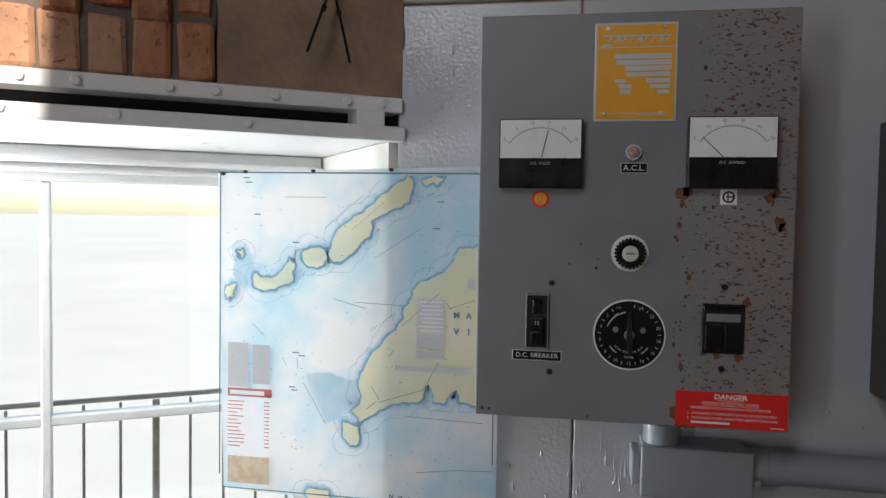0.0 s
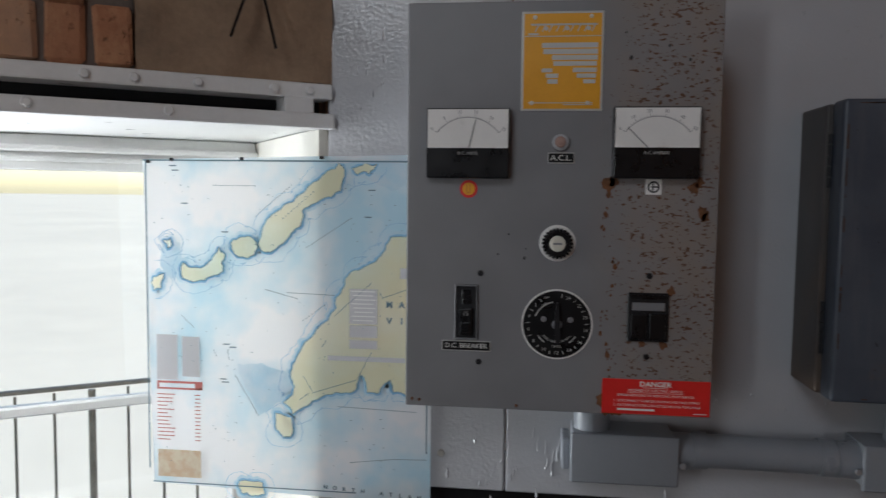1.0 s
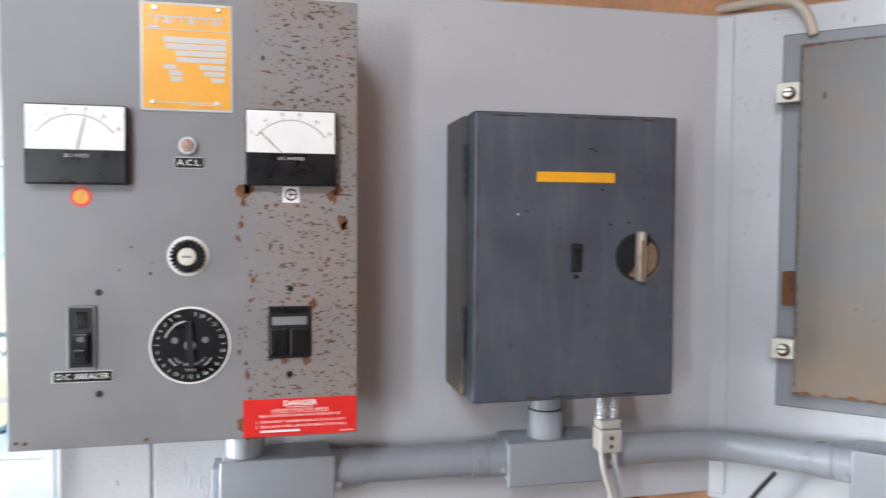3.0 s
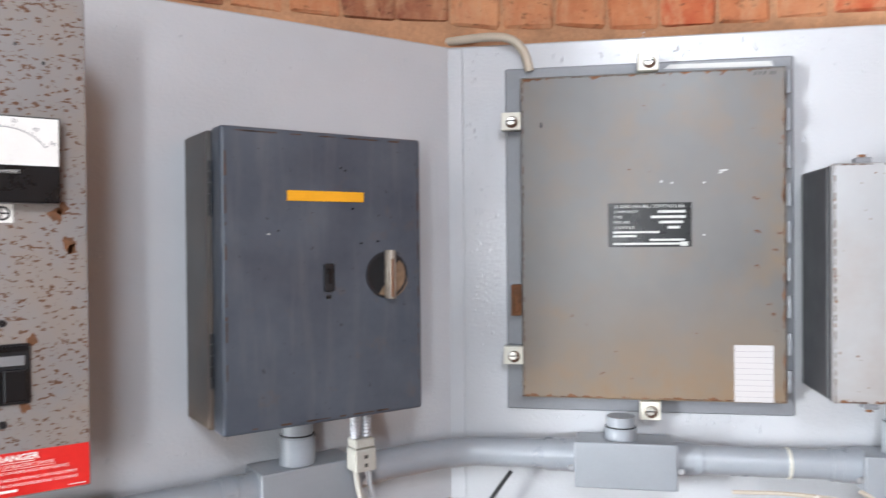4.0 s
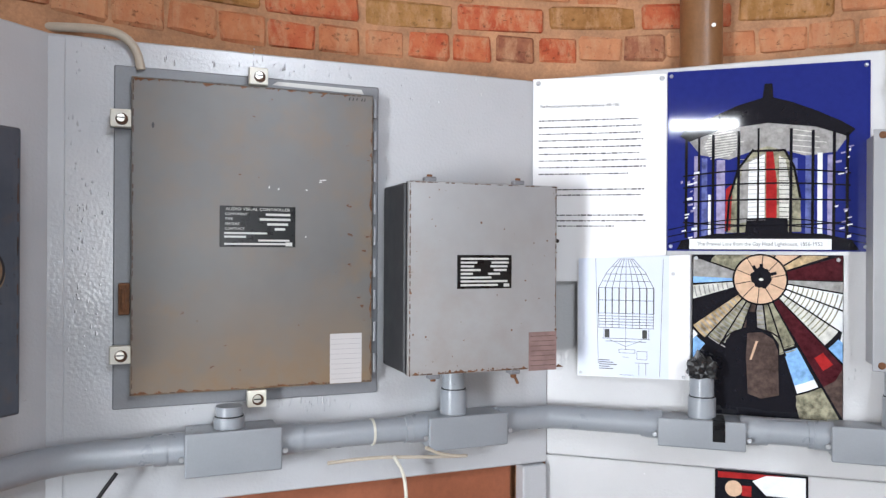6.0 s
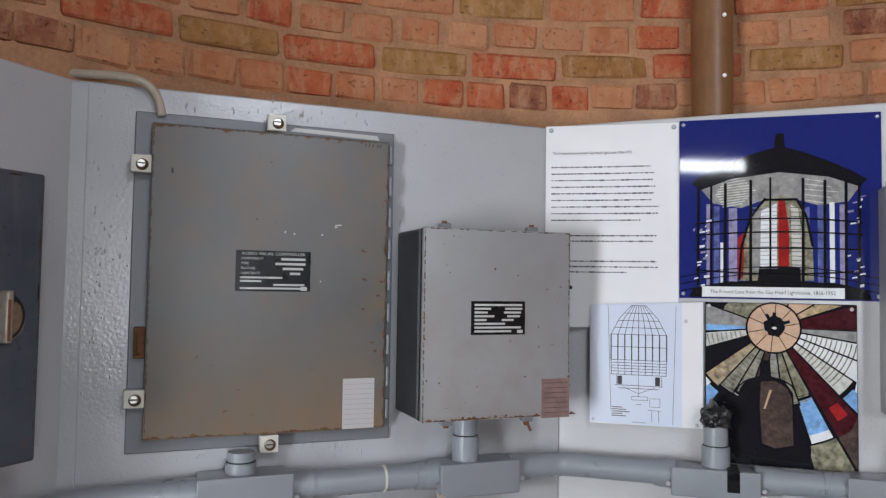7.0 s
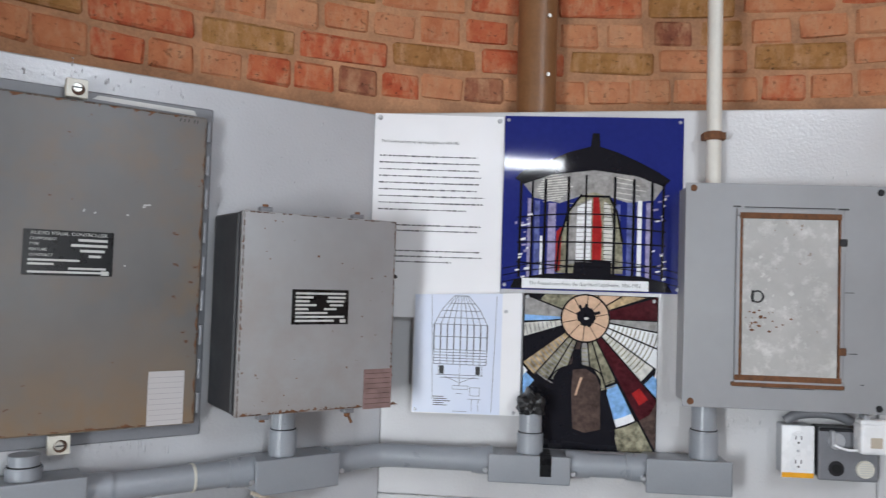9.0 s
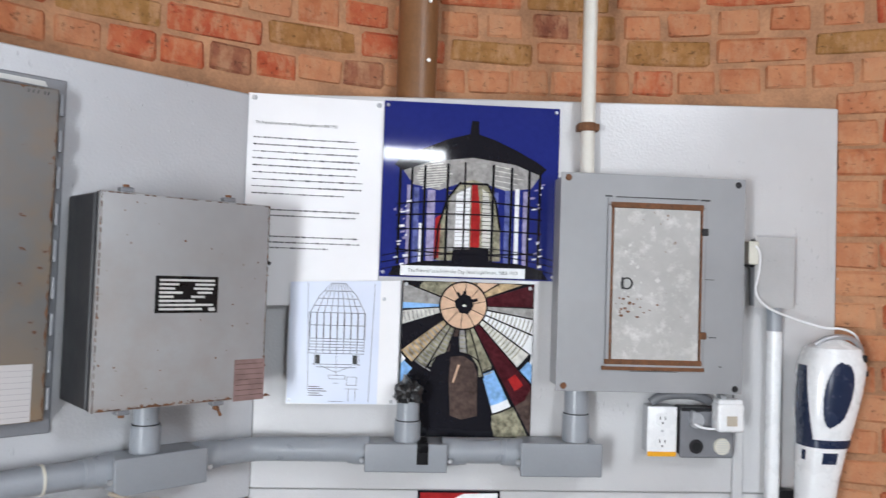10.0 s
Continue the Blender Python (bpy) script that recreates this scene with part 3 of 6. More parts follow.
setting("wall_board_4", box(BC_C, 0.990, 0.008, 0.03, 0.1, LOW + 0.005, 0.002), "pale", FC, "lower white painted board")
setting("trim_1", box(AB_B - 0.003, AB_B + 0.028, -0.0035, -0.0005, LOW, TOP - 0.004, 0.002), "board", FB, "grey corner batten")
setting("trim_2", box(0.775, 0.838, -0.012, 0.028, 0.1, LOW - 0.014, 0.003), "board", FB, "grey painted post under the board")
low = box(-0.20, 0.773, 0.05, 0.07, 0.1, LOW + 0.05, 0.002)
setting("wall_board_5", low, "redwood", FB, "red-brown boards under the grey board")
# black sheet painted as the shade under the first board
setting("wall_board_6", box(-0.33, 1.0, 0.06, 0.08, 0.1, LOW + 0.05), "void", FA, "black sheet for the shade under the board")

# the deep window: lintel irons, soffit, jambs, sill, sash
lint = box(-1.15, 0.006, -0.012, 0.05, 1.736, 1.763, 0.004, 2)
for k in range(11):
    x = -1.0 + 0.098 * k + 0.02 * math.sin(k * 2.3)
    tube((x, -0.011, 1.749), (x, -0.019, 1.749), 0.009, 0.006, 10, bm=lint)
setting("lintel_1", lint, "white", FD, "white painted riveted steel lintel")
lint = box(-1.15, 0.010, -0.016, 0.05, 1.684, 1.711, 0.005, 2)
box(-0.080, -0.028, -0.012, 0.05, 1.709, 1.738, 0.002, bm=lint)
for k in range(5):
    x = -0.92 + 0.155 * k + 0.03 * math.sin(k * 1.9)
    tube((x, -0.015, 1.700), (x, -0.022, 1.700), 0.009, 0.006, 10, bm=lint)
setting("lintel_2", lint, "white", FD, "white painted lower lintel iron")
# black strip in place of the shade between the two irons
setting("trim_3", box(-1.15, 0.0, 0.046, 0.06, 1.70, 1.75), "void", FD, "black strip for the shade between the lintel irons")
setting("trim_4", box(-1.15, -0.004, 0.052, 0.60, 1.688, 1.75), "white", FD, "white painted window soffit")
setting("trim_5", box(-0.012, 0.10, 0.012, 0.60, 0.70, 1.686), "ivory", FD, "yellowed white window jamb")
setting("trim_6", box(-1.25, -1.13, -0.05, 0.60, 0.70, 1.75), "ivory", FD, "white window jamb")
setting("window_sill", box(-1.15, -0.012, -0.02, 0.62, 0.66, 0.72, 0.006), "white", FD, "white painted window sill")

window = thing("window_1", FD, -0.57, 0.72, "white wooden window with glazing bars, daylight behind", "window", y=0.5)
tagged(window, kind="structure")
fr = box(-1.13, -0.013, 0.49, 0.56, 1.612, 1.687, 0.003)
box(-1.13, -0.013, 0.470, 0.492, 1.650, 1.664, 0.004, bm=fr)
box(-1.13, -0.013, 0.478, 0.492, 1.630, 1.640, 0.003, bm=fr)
# bed coloured dark so the joints without mortar read as open
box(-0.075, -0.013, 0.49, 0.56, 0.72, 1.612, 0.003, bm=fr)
box(-1.13, -1.07, 0.49, 0.56, 0.72, 1.612, 0.003, bm=fr)
box(-1.07, -0.075, 0.49, 0.56, 0.72, 0.78, 0.003, bm=fr)
part("window_frame", fr, "white", window)
part("glazing_bar", box(-0.619, -0.597, 0.505, 0.54, 0.78, 1.612, 0.004), "white", window)
part("glazing_bar", box(-1.07, -0.075, 0.507, 0.538, 1.083, 1.106, 0.004), "white", window)
for x0, x1 in ((-1.07, -0.619), (-0.597, -0.075)):
    for z0, z1 in ((0.78, 1.083), (1.106, 1.612)):
        pane = part("pane", box(x0, x1, 0.520, 0.524, z0, z1), "glass", window)
        pane.visible_shadow = False

# gallery railing outside
rail = thing("gallery_railing", FD, -0.5, -0.02, "iron railing of the outside gallery, paled for window glare", "railing", y=1.22)
part("top_rail", box(-2.2, 0.9, 1.21, 1.23, 0.963, 0.976, 0.003), "iron", rail)
part("middle_rail", box(-2.2, 0.9, 1.213, 1.227, 0.906, 0.914, 0.002), "iron", rail)
part("bottom_rail", box(-2.2, 0.9, 1.21, 1.23, 0.10, 0.12, 0.003), "iron", rail)
for k in range(-14, 13):
    x = -0.352 + 0.1035 * k
    r = 0.011 if k % 5 == 0 else 0.0045
    part("post" if k % 5 == 0 else "picket", tube((x, 1.22, -0.02 if k % 5 == 0 else 0.11), (x, 1.22, 0.957), r, n=8), "iron", rail)

# ---------------------------------------------------------------- battery charger on board A
X0, X1, Z0, Z1, YF = -0.153, 0.309, 1.241, 1.858, -0.188
charger = thing("battery_charger", FA, X0, Z0, "grey enamelled steel battery charger with meters, timer dial and rust specks", "battery charger")
part("case", box(X0 + 0.004, X1 - 0.004, YF + 0.0065, 0, Z0 + 0.004, Z1 - 0.004, 0.003), "panel_side", charger)
cover = part("front_cover", box(X0, X1, YF, YF + 0.006, Z0, Z1, 0.0022, 2), "panel", charger, "grey front plate, rust pitted along one side")
random.seed(5)
blots = bmesh.new()
for bx, bz, r in ((0.150, 1.588, 0.010), (0.158, 1.592, 0.008), (0.274, 1.584, 0.009), (0.281, 1.592, 0.007), (0.287, 1.548, 0.009), (0.291, 1.541, 0.006),
                  (0.150, 1.262, 0.010), (0.160, 1.250, 0.011), (0.172, 1.246, 0.008), (0.246, 1.431, 0.007), (0.236, 1.350, 0.006), (0.205, 1.350, 0.005)):
    flat([(bx + r * (0.6 + 0.7 * random.random()) * math.cos(k * 0.524), bz + r * (0.6 + 0.9 * random.random()) * math.sin(k * 0.524)) for k in range(12)], YF - 0.0005, blots)
for k in range(46):
    bz, r = 1.26 + 0.33 * random.random(), 0.0012 + 0.003 * random.random() ** 2
    bx = 0.155 + 0.006 * math.sin(bz * 40) + 0.004 * random.gauss(0, 1)
    flat([(bx + r * (0.6 + 0.7 * random.random()) * math.cos(j * 0.9), bz + 1.3 * r * (0.6 + 0.7 * random.random()) * math.sin(j * 0.9)) for j in range(7)], YF - 0.0006, blots)
tagged(part("rust_patch", blots, "rust", cover, "brown rust blots round the meter and the label"), kind="stuff")

plate = part("name_plate", box(0.018, 0.138, YF - 0.0022, YF, 1.696, 1.842, 0.001), "chrome", charger, "orange enamelled name plate with silver border")
part("enamel", box(0.0215, 0.1345, YF - 0.0028, YF - 0.0020, 1.6995, 1.8385), "amber", plate)
pr = bmesh.new()
k, yy = 0.120 / 280, YF - 0.0034
for a, b, c, d in ((465, 730, 139, 142), (485, 712, 98, 104), (478, 512, 130, 137), (525, 715, 163, 180), (530, 715, 184, 201), (560, 715, 205, 221), (565, 712, 226, 241), (525, 562, 250, 263),
                   (632, 712, 248, 263), (540, 582, 268, 282), (645, 710, 268, 282), (545, 580, 287, 302), (668, 708, 288, 301), (600, 700, 372, 375), (480, 700, 366, 369)):
    flat(rect(0.018 + (a - 455) * k, 0.018 + (b - 455) * k, 1.842 - (d - 55) * k, 1.842 - (c - 55) * k), yy, pr)
for i in range(9):
    x = 0.018 + (500 + 24 * i - 455) * k
    flat(stroke((x, 1.812), (x + 0.006, 1.8235), 0.0016), yy, pr)
    flat(oval(x + 0.006, 1.8165, 0.0032, 0.0032, n=10), yy - 0.0001, pr) if i % 3 == 1 else None
part("lettering", pr, "chrome", plate, "silver bars of small print")
for x, z in ((0.037, 1.833), (0.119, 1.834), (0.034, 1.708), (0.116, 1.708)):
    screw(plate, x, YF - 0.0028, z, 0.0032, "steel", "rivet")


def meter(x0, x1, z0, z1, zm, labels, needle, title, tag):
    """A square panel meter: black case, white scale with arc, numbers and needle."""
    m = part("meter", box(x0, x1, YF - 0.020, YF, z0, z1, 0.0025, 2), "black", charger, tag)
    part("scale_card", box(x0 + 0.002, x1 - 0.002, YF - 0.0212, YF - 0.0195, zm, z1 - 0.002), "card", m)
    w, cx = x1 - x0, (x0 + x1) / 2
    r, cz = 0.057 * w / 0.124, zm - 0.012
    ink, y = bmesh.new(), YF - 0.0216
    for i in range(24):
        a, b = radians(143 - 106 * i / 24), radians(143 - 106 * (i + 1) / 24)
        flat(stroke((cx + r * math.cos(a), cz + r * math.sin(a)), (cx + r * math.cos(b), cz + r * math.sin(b)), 0.0009), y, ink)
    for i in range(26):
        a = radians(143 - 106 * i / 25)
        q = 0.0045 if i % 5 == 0 else 0.0022
        flat(stroke((cx + r * math.cos(a), cz + r * math.sin(a)), (cx + (r + q) * math.cos(a), cz + (r + q) * math.sin(a)), 0.0007), y - 0.0001, ink)
    for i, s in enumerate(labels):
        a = radians(143 - 106 * i / (len(labels) - 1))
        words(s, cx + (r + 0.0095) * math.cos(a), cz + (r + 0.0085) * math.sin(a), 0.0068, y - 0.0002, bm=ink, turn=(math.degrees(a) - 90) * 0.6)
    part("scale", ink, "fade", m)
    (nx, nz), (ox, oz) = needle
    part("needle", flat(stroke((ox, oz), (nx, nz), 0.0011), YF - 0.0226, thick=0.0005), "ink", m)
    if title:
        part("title", words(title, cx, zm - 0.008, 0.0058, YF - 0.0206), "chrome", m)
    return m


meter(-0.121, 0.003, 1.595, 1.699, 1.640, ("0", "5", "10", "15", "20", "25"), ((-0.0475, 1.681), (-0.057, 1.6405)), "D.C. VOLTS", "black panel meter with white voltage scale")
meter(0.154, 0.277, 1.597, 1.701, 1.642, ("0", "10", "20", "30", "40", "50"), ((0.174, 1.670), (0.202, 1.6425)), "D.C. AMPERES", "black panel meter with white current scale")
lamp = part("pilot_lamp", tube((0.078, YF, 1.650), (0.078, YF - 0.010, 1.650), 0.0125, 0.0115, 24, 0.002), "zinc", charger, smooth=True)
part("lens", tube((0.078, YF - 0.010, 1.650), (0.078, YF - 0.016, 1.650), 0.0095, 0.005, 20, 0.002), "pearl", lamp, "clouded pinkish lens", True)
tag = part("name_tag", box(0.060, 0.0995, YF - 0.0016, YF, 1.6190, 1.6350, 0.0006), "chrome", charger, "engraved black tag")
part("face", box(0.0612, 0.0983, YF - 0.0020, YF - 0.0014, 1.6202, 1.6338), "dial", tag)
part("lettering", words("A.C.L.", 0.0797, 1.6268, 0.0115, YF - 0.0023, stretch=1.1), "card", tag)
st = part("round_sticker", flat(oval(-0.058, 1.5795, 0.0135, 0.0135), YF - 0.0006, thick=0.0005), "red", charger, "red and yellow round sticker")
part("disc", flat(oval(-0.058, 1.5795, 0.0095, 0.0095), YF - 0.0010), "amber", st)
mk = flat(stroke((-0.061, 1.585), (-0.061, 1.574), 0.0018), YF - 0.0013)
flat(stroke((-0.056, 1.586), (-0.056, 1.573), 0.0018), YF - 0.0013, mk)
flat(stroke((-0.061, 1.574), (-0.056, 1.574), 0.0018), YF - 0.0014, mk)
part("mark", mk, "orange", st)
st = part("square_sticker", box(0.204, 0.227, YF - 0.0008, YF, 1.574, 1.5965), "card", charger, "white square sticker with a round black mark")
mk = ring(0.2155, YF - 0.0012, YF - 0.0008, 1.5852, 0.0088, 0.0062, 24)
flat(rect(0.2120, 0.2215, 1.5842, 1.5864), YF - 0.0013, mk)
flat(rect(0.2135, 0.2155, 1.5795, 1.5910), YF - 0.0014, mk)
part("mark", mk, "ink", st)

fuse = part("fuse_holder", ring(0.077, YF - 0.0015, YF, 1.4995, 0.0275, 0.021, 40), "card", charger, "black knurled fuse cap in a white ring", True)
cap = bmesh.new()
for i in range(24):
    a = i * math.tau / 24
    box(0.077 + 0.0215 * math.cos(a) - 0.0016, 0.077 + 0.0215 * math.cos(a) + 0.0016, YF - 0.012, YF, 1.4995 + 0.0215 * math.sin(a) - 0.0016, 1.4995 + 0.0215 * math.sin(a) + 0.0016, 0.0005, bm=cap)
tube((0.077, YF, 1.4995), (0.077, YF - 0.014, 1.4995), 0.0215, 0.020, 32, 0.0015, bm=cap)
part("cap", cap, "black", fuse, smooth=True)
part("button", tube((0.077, YF - 0.014, 1.4995), (0.077, YF - 0.018, 1.4995), 0.0125, 0.011, 24, 0.0015), "bone", fuse, "cream centre button", True)
part("slot", box(0.0705, 0.0835, YF - 0.0186, YF - 0.0178, 1.498, 1.501), "fade", fuse)

brk = part("dc_breaker", box(-0.0765, -0.0415, YF - 0.004, YF, 1.349, 1.434, 0.001), "dark", charger, "black toggle breaker with worn bezel")
fr = bmesh.new()
for a, b, c, d in ((-0.0765, -0.0415, 1.4315, 1.434), (-0.0765, -0.0415, 1.349, 1.3515), (-0.0765, -0.0745, 1.3515, 1.4315), (-0.0435, -0.0415, 1.3515, 1.4315)):
    box(a, b, YF - 0.006, YF - 0.0038, c, d, 0.0005, bm=fr)
part("bezel", fr, "fade", brk)
tg = box(-0.069, -0.049, YF - 0.0125, YF - 0.004, 1.356, 1.398, 0.002, 2)
box(-0.067, -0.051, YF - 0.018, YF - 0.012, 1.362, 1.378, 0.002, 2, bm=tg)
part("toggle", tg, "black", brk)
part("lettering", words("15", -0.059, 1.390, 0.009, YF - 0.0130), "chrome", brk)
part("rocker_shadow", box(-0.066, -0.052, YF - 0.0065, YF - 0.004, 1.404, 1.426, 0.001), "black", brk)
tag = part("name_tag", box(-0.0965, -0.0205, YF - 0.0016, YF, 1.3305, 1.3465, 0.0006), "chrome", charger, "engraved black tag")
part("face", box(-0.095, -0.022, YF - 0.0020, YF - 0.0014, 1.3318, 1.3452), "dial", tag)
part("lettering", words("D.C. BREAKER", -0.0585, 1.3385, 0.0102, YF - 0.0023, stretch=1.02), "card", tag)

dial = part("timer_dial", tube((0.079, YF, 1.3765), (0.079, YF - 0.003, 1.3765), 0.0535, 0.0535, 56), "card", charger, "round black timer dial with white numbers")
part("face", tube((0.079, YF - 0.0028, 1.3765), (0.079, YF - 0.0036, 1.3765), 0.0510, 0.0510, 56), "dial", dial)
ink, y = bmesh.new(), YF - 0.0040
ring_words = ["OFF"] + [str(v) for v in (2, 4, 6, 8, 10, 12, 14, 16, 18, 20, 22, 24)]
for i, s in enumerate(ring_words):
    a = radians(112 + i * 316 / 12)
    words(s, 0.079 + 0.0435 * math.cos(a), 1.3765 + 0.0435 * math.sin(a), 0.0072 if s != "OFF" else 0.005, y, bm=ink)
    b = a + radians(13)
    flat(stroke((0.079 + 0.0415 * math.cos(b), 1.3765 + 0.0415 * math.sin(b)), (0.079 + 0.0465 * math.cos(b), 1.3765 + 0.0465 * math.sin(b)), 0.0011), y, ink)
for i in range(9):
    for a0, a1, rr, w in ((100, 160, 0.0345, 0.0018), (212, 236, 0.033, 0.0016), (304, 328, 0.033, 0.0016)):
        a, b = radians(a0 + (a1 - a0) * i / 9), radians(a0 + (a1 - a0) * (i + 1) / 9)
        flat(stroke((0.079 + rr * math.cos(a), 1.3765 + rr * math.sin(a)), (0.079 + rr * math.cos(b), 1.3765 + rr * math.sin(b)), w), y, ink)
for i, ch in enumerate("EQUALIZER HOUR RATE"):
    a = radians(222 + 96 * i / 18)
    words(ch, 0.079 + 0.0265 * math.cos(a), 1.3765 + 0.0265 * math.sin(a), 0.0044, y - 0.0001, bm=ink, turn=math.degrees(a) + 90)
words("TIMER", 0.079, 1.3425, 0.0052, y - 0.0001, bm=ink)
words("ON", 0.060, 1.4065, 0.0052, y - 0.0001, bm=ink, turn=40)
part("numbers", ink, "chrome", dial)
pt = tube((0.079, YF - 0.0035, 1.3765), (0.079, YF - 0.010, 1.3765), 0.008, 0.007, 20, 0.001)
part("hub", pt, "fade", dial, smooth=True)
ph = bmesh.new()
for y in (YF - 0.007, YF - 0.013):
    [ph.verts.new((0.079 + px, y, 1.3765 + pz)) for px, pz in ((-0.0022, 0.034), (0.0018, 0.034), (0.0048, -0.004), (0.0052, -0.028), (-0.0012, -0.029), (-0.0044, -0.004))]
ph.verts.ensure_lookup_table()
for i in range(6):
    ph.faces.new([ph.verts[i], ph.verts[(i + 1) % 6], ph.verts[(i + 1) % 6 + 6], ph.verts[i + 6]])
ph.faces.new(ph.verts[:6])
ph.faces.new(ph.verts[6:])
part("pointer", ph, "dark", dial, "dull dark pointer knob")
for x in (0.059, 0.099):
    screw(dial, x, YF - 0.0036, 1.384, 0.0045, "fade")

ac = part("ac_breaker", box(0.1825, 0.2425, YF - 0.006, YF, 1.355, 1.428, 0.0015), "dark", charger, "black two-pole breaker, dusty and scratched")
for x0, x1 in ((0.1865, 0.2105), (0.2135, 0.2385)):
    part("rocker", box(x0, x1, YF - 0.013, YF - 0.006, 1.359, 1.398, 0.002, 2), "black", ac)
part("label_strip", box(0.189, 0.2365, YF - 0.0082, YF - 0.006, 1.402, 1.414, 0.0006), "fade", ac)
part("lip", box(0.1850, 0.2400, YF - 0.0078, YF - 0.006, 1.419, 1.4255, 0.0006), "black", ac)
for x, z in ((-0.038, 1.451), (-0.039, 1.314), (0.214, 1.453), (0.213, 1.331)):
    screw(charger, x, YF, z, 0.0048, "dark")
for x, z in ((-0.142, 1.252), (-0.131, 1.251), (0.02, 1.248)):
    screw(charger, x, YF, z, 0.0024, "rust", "small_screw")
dents = bmesh.new()
for x, z, r in ((0.004, 1.512, 0.0014), (-0.012, 1.481, 0.0014), (0.028, 1.476, 0.002), (0.178, 1.774, 0.0026), (0.03, 1.49, 0.001), (0.17, 1.81, 0.0014), (0.232, 1.79, 0.0018), (0.262, 1.77, 0.002)):
    flat(oval(x, z, r, r * 1.3, n=9), YF - 0.0006, dents)
tagged(part("paint_chips", dents, "ink", cover, "small dark chips in the paint"), kind="stuff")

danger = part("danger_label", box(0.149, 0.3075, YF - 0.0012, YF, 1.2435, 1.2965), "red", charger, "red warning label with white lettering")
tx = words("DANGER", 0.2275, 1.2895, 0.0105, YF - 0.0016, stretch=1.1, bold=0.0003)
flat(rect(0.209, 0.246, 1.2838, 1.2845), YF - 0.0016, tx)
words("HAZARD OF ELECTRIC SHOCK", 0.2275, 1.2798, 0.0058, YF - 0.0016, bm=tx)
flat(rect(0.187, 0.268, 1.2762, 1.2767), YF - 0.0016, tx)
words("BEFORE SERVICING OR REMOVING FROM SERVICE", 0.2275, 1.2722, 0.0050, YF - 0.0016, bm=tx)
words("1.  DISCONNECT CHARGER FROM AC VOLTAGE SUPPLY", 0.166, 1.2637, 0.0050, YF - 0.0016, "LEFT", tx)
words("2.  DISCHARGE FILTER CAPACITORS BEFORE TOUCHING", 0.166, 1.2569, 0.0050, YF - 0.0016, "LEFT", tx)
flat(rect(0.172, 0.227, 1.2488, 1.2520), YF - 0.0016, tx)
flat(rect(0.284, 0.303, 1.2466, 1.2478), YF - 0.0016, tx)
part("lettering", tx, "card", danger)

# ---------------------------------------------------------------- switch box on board A
X0, X1, Z0, Z1, YF = 0.489, 0.829, 1.266, 1.718, -0.158
sw = thing("switch_box", FA, X0, Z0, "slate blue steel switch box with rotary handle and yellow strip", "switch box")
part("body", box(X0 - 0.007, X1 - 0.003, YF + 0.047, 0, Z0 + 0.002, Z1 - 0.003, 0.003), "slate_side", sw, "dark body with rusty edges")
lid = part("door", box(X0, X1, YF, YF + 0.045, Z0, Z1, 0.006, 3), "slate", sw, "slate blue pressed steel door", True)
for z in (1.628, 1.372):
    hg = bmesh.new()
    for i in range(5):
        tube((X0 - 0.002, YF + 0.042, z - 0.04 + i * 0.0165), (X0 - 0.002, YF + 0.042, z - 0.04 + (i + 1) * 0.0165 - 0.0012), 0.0035, n=10, bm=hg)
    part("hinge", hg, "dark", sw)
part("yellow_strip", box(0.590, 0.7205, YF - 0.0014, YF, 1.6105, 1.6265, 0.0005), "amber", lid, "plain yellow strip")
lk = part("lock", box(0.6485, 0.6665, YF - 0.0035, YF, 1.470, 1.514, 0.003, 2), "dark", lid)
part("tongue", box(0.653, 0.662, YF - 0.007, YF - 0.003, 1.482, 1.506, 0.001), "black", lk)
screw(lid, 0.657, YF, 1.462, 0.004, "dark")
kn = part("rotary_handle", ring(0.762, YF - 0.0025, YF, 1.493, 0.038, 0.034, 40), "dark", lid, "worn steel handle in a round recess", True)
# a proud disc; the recess's shade is its black colour
part("recess", tube((0.762, YF, 1.493), (0.762, YF - 0.0015, 1.493), 0.035, n=40), "void", kn)
part("worn_plate", flat(oval(0.767, 1.488, 0.0335, 0.0325, -128, 62), YF - 0.0021), "brass", kn, "brown worn side of the recess")
part("grip", box(0.7565, 0.7675, YF - 0.022, YF - 0.001, 1.454, 1.534, 0.004, 3), "grip", kn, "worn dull metal grip", True)
part("rusty_side", box(0.7575, 0.7625, YF - 0.0228, YF - 0.0215, 1.458, 1.520, 0.0008), "rust", kn, "rust along the grip")
wear = bmesh.new()
random.seed(47)
for i in range(60):
    side = random.random()
    t, l = 0.0010 + 0.0022 * random.random(), 0.004 + 0.02 * random.random()
    if side < 0.5:
        x, z = random.choice((X0 + 0.0065, X1 - 0.0065)), Z0 + 0.01 + (Z1 - Z0 - 0.05) * random.random()
        flat(rect(x - t / 2, x + t / 2, z, z + l), YF - 0.0004, wear)
    else:
        x, z = X0 + 0.01 + (X1 - X0 - 0.05) * random.random(), random.choice((Z0 + 0.0065, Z1 - 0.0065))
        flat(rect(x, x + l, z - t / 2, z + t / 2), YF - 0.0004, wear)
tagged(part("worn_edge", wear, "bare_rust", lid, "rusty worn edge of the door"), kind="stuff")
for x, z in ((0.680, 1.664), (0.688, 1.660), (0.560, 1.560), (0.575, 1.565), (0.715, 1.545), (0.700, 1.60), (0.745, 1.548)):
    screw(lid, x, YF, z, 0.0016, "black" if x != 0.560 else "chrome", "small_hole")

# ---------------------------------------------------------------- controller cabinet on board B
X0, X1, Z0, Z1 = -0.110, 0.419, 1.218, 1.882
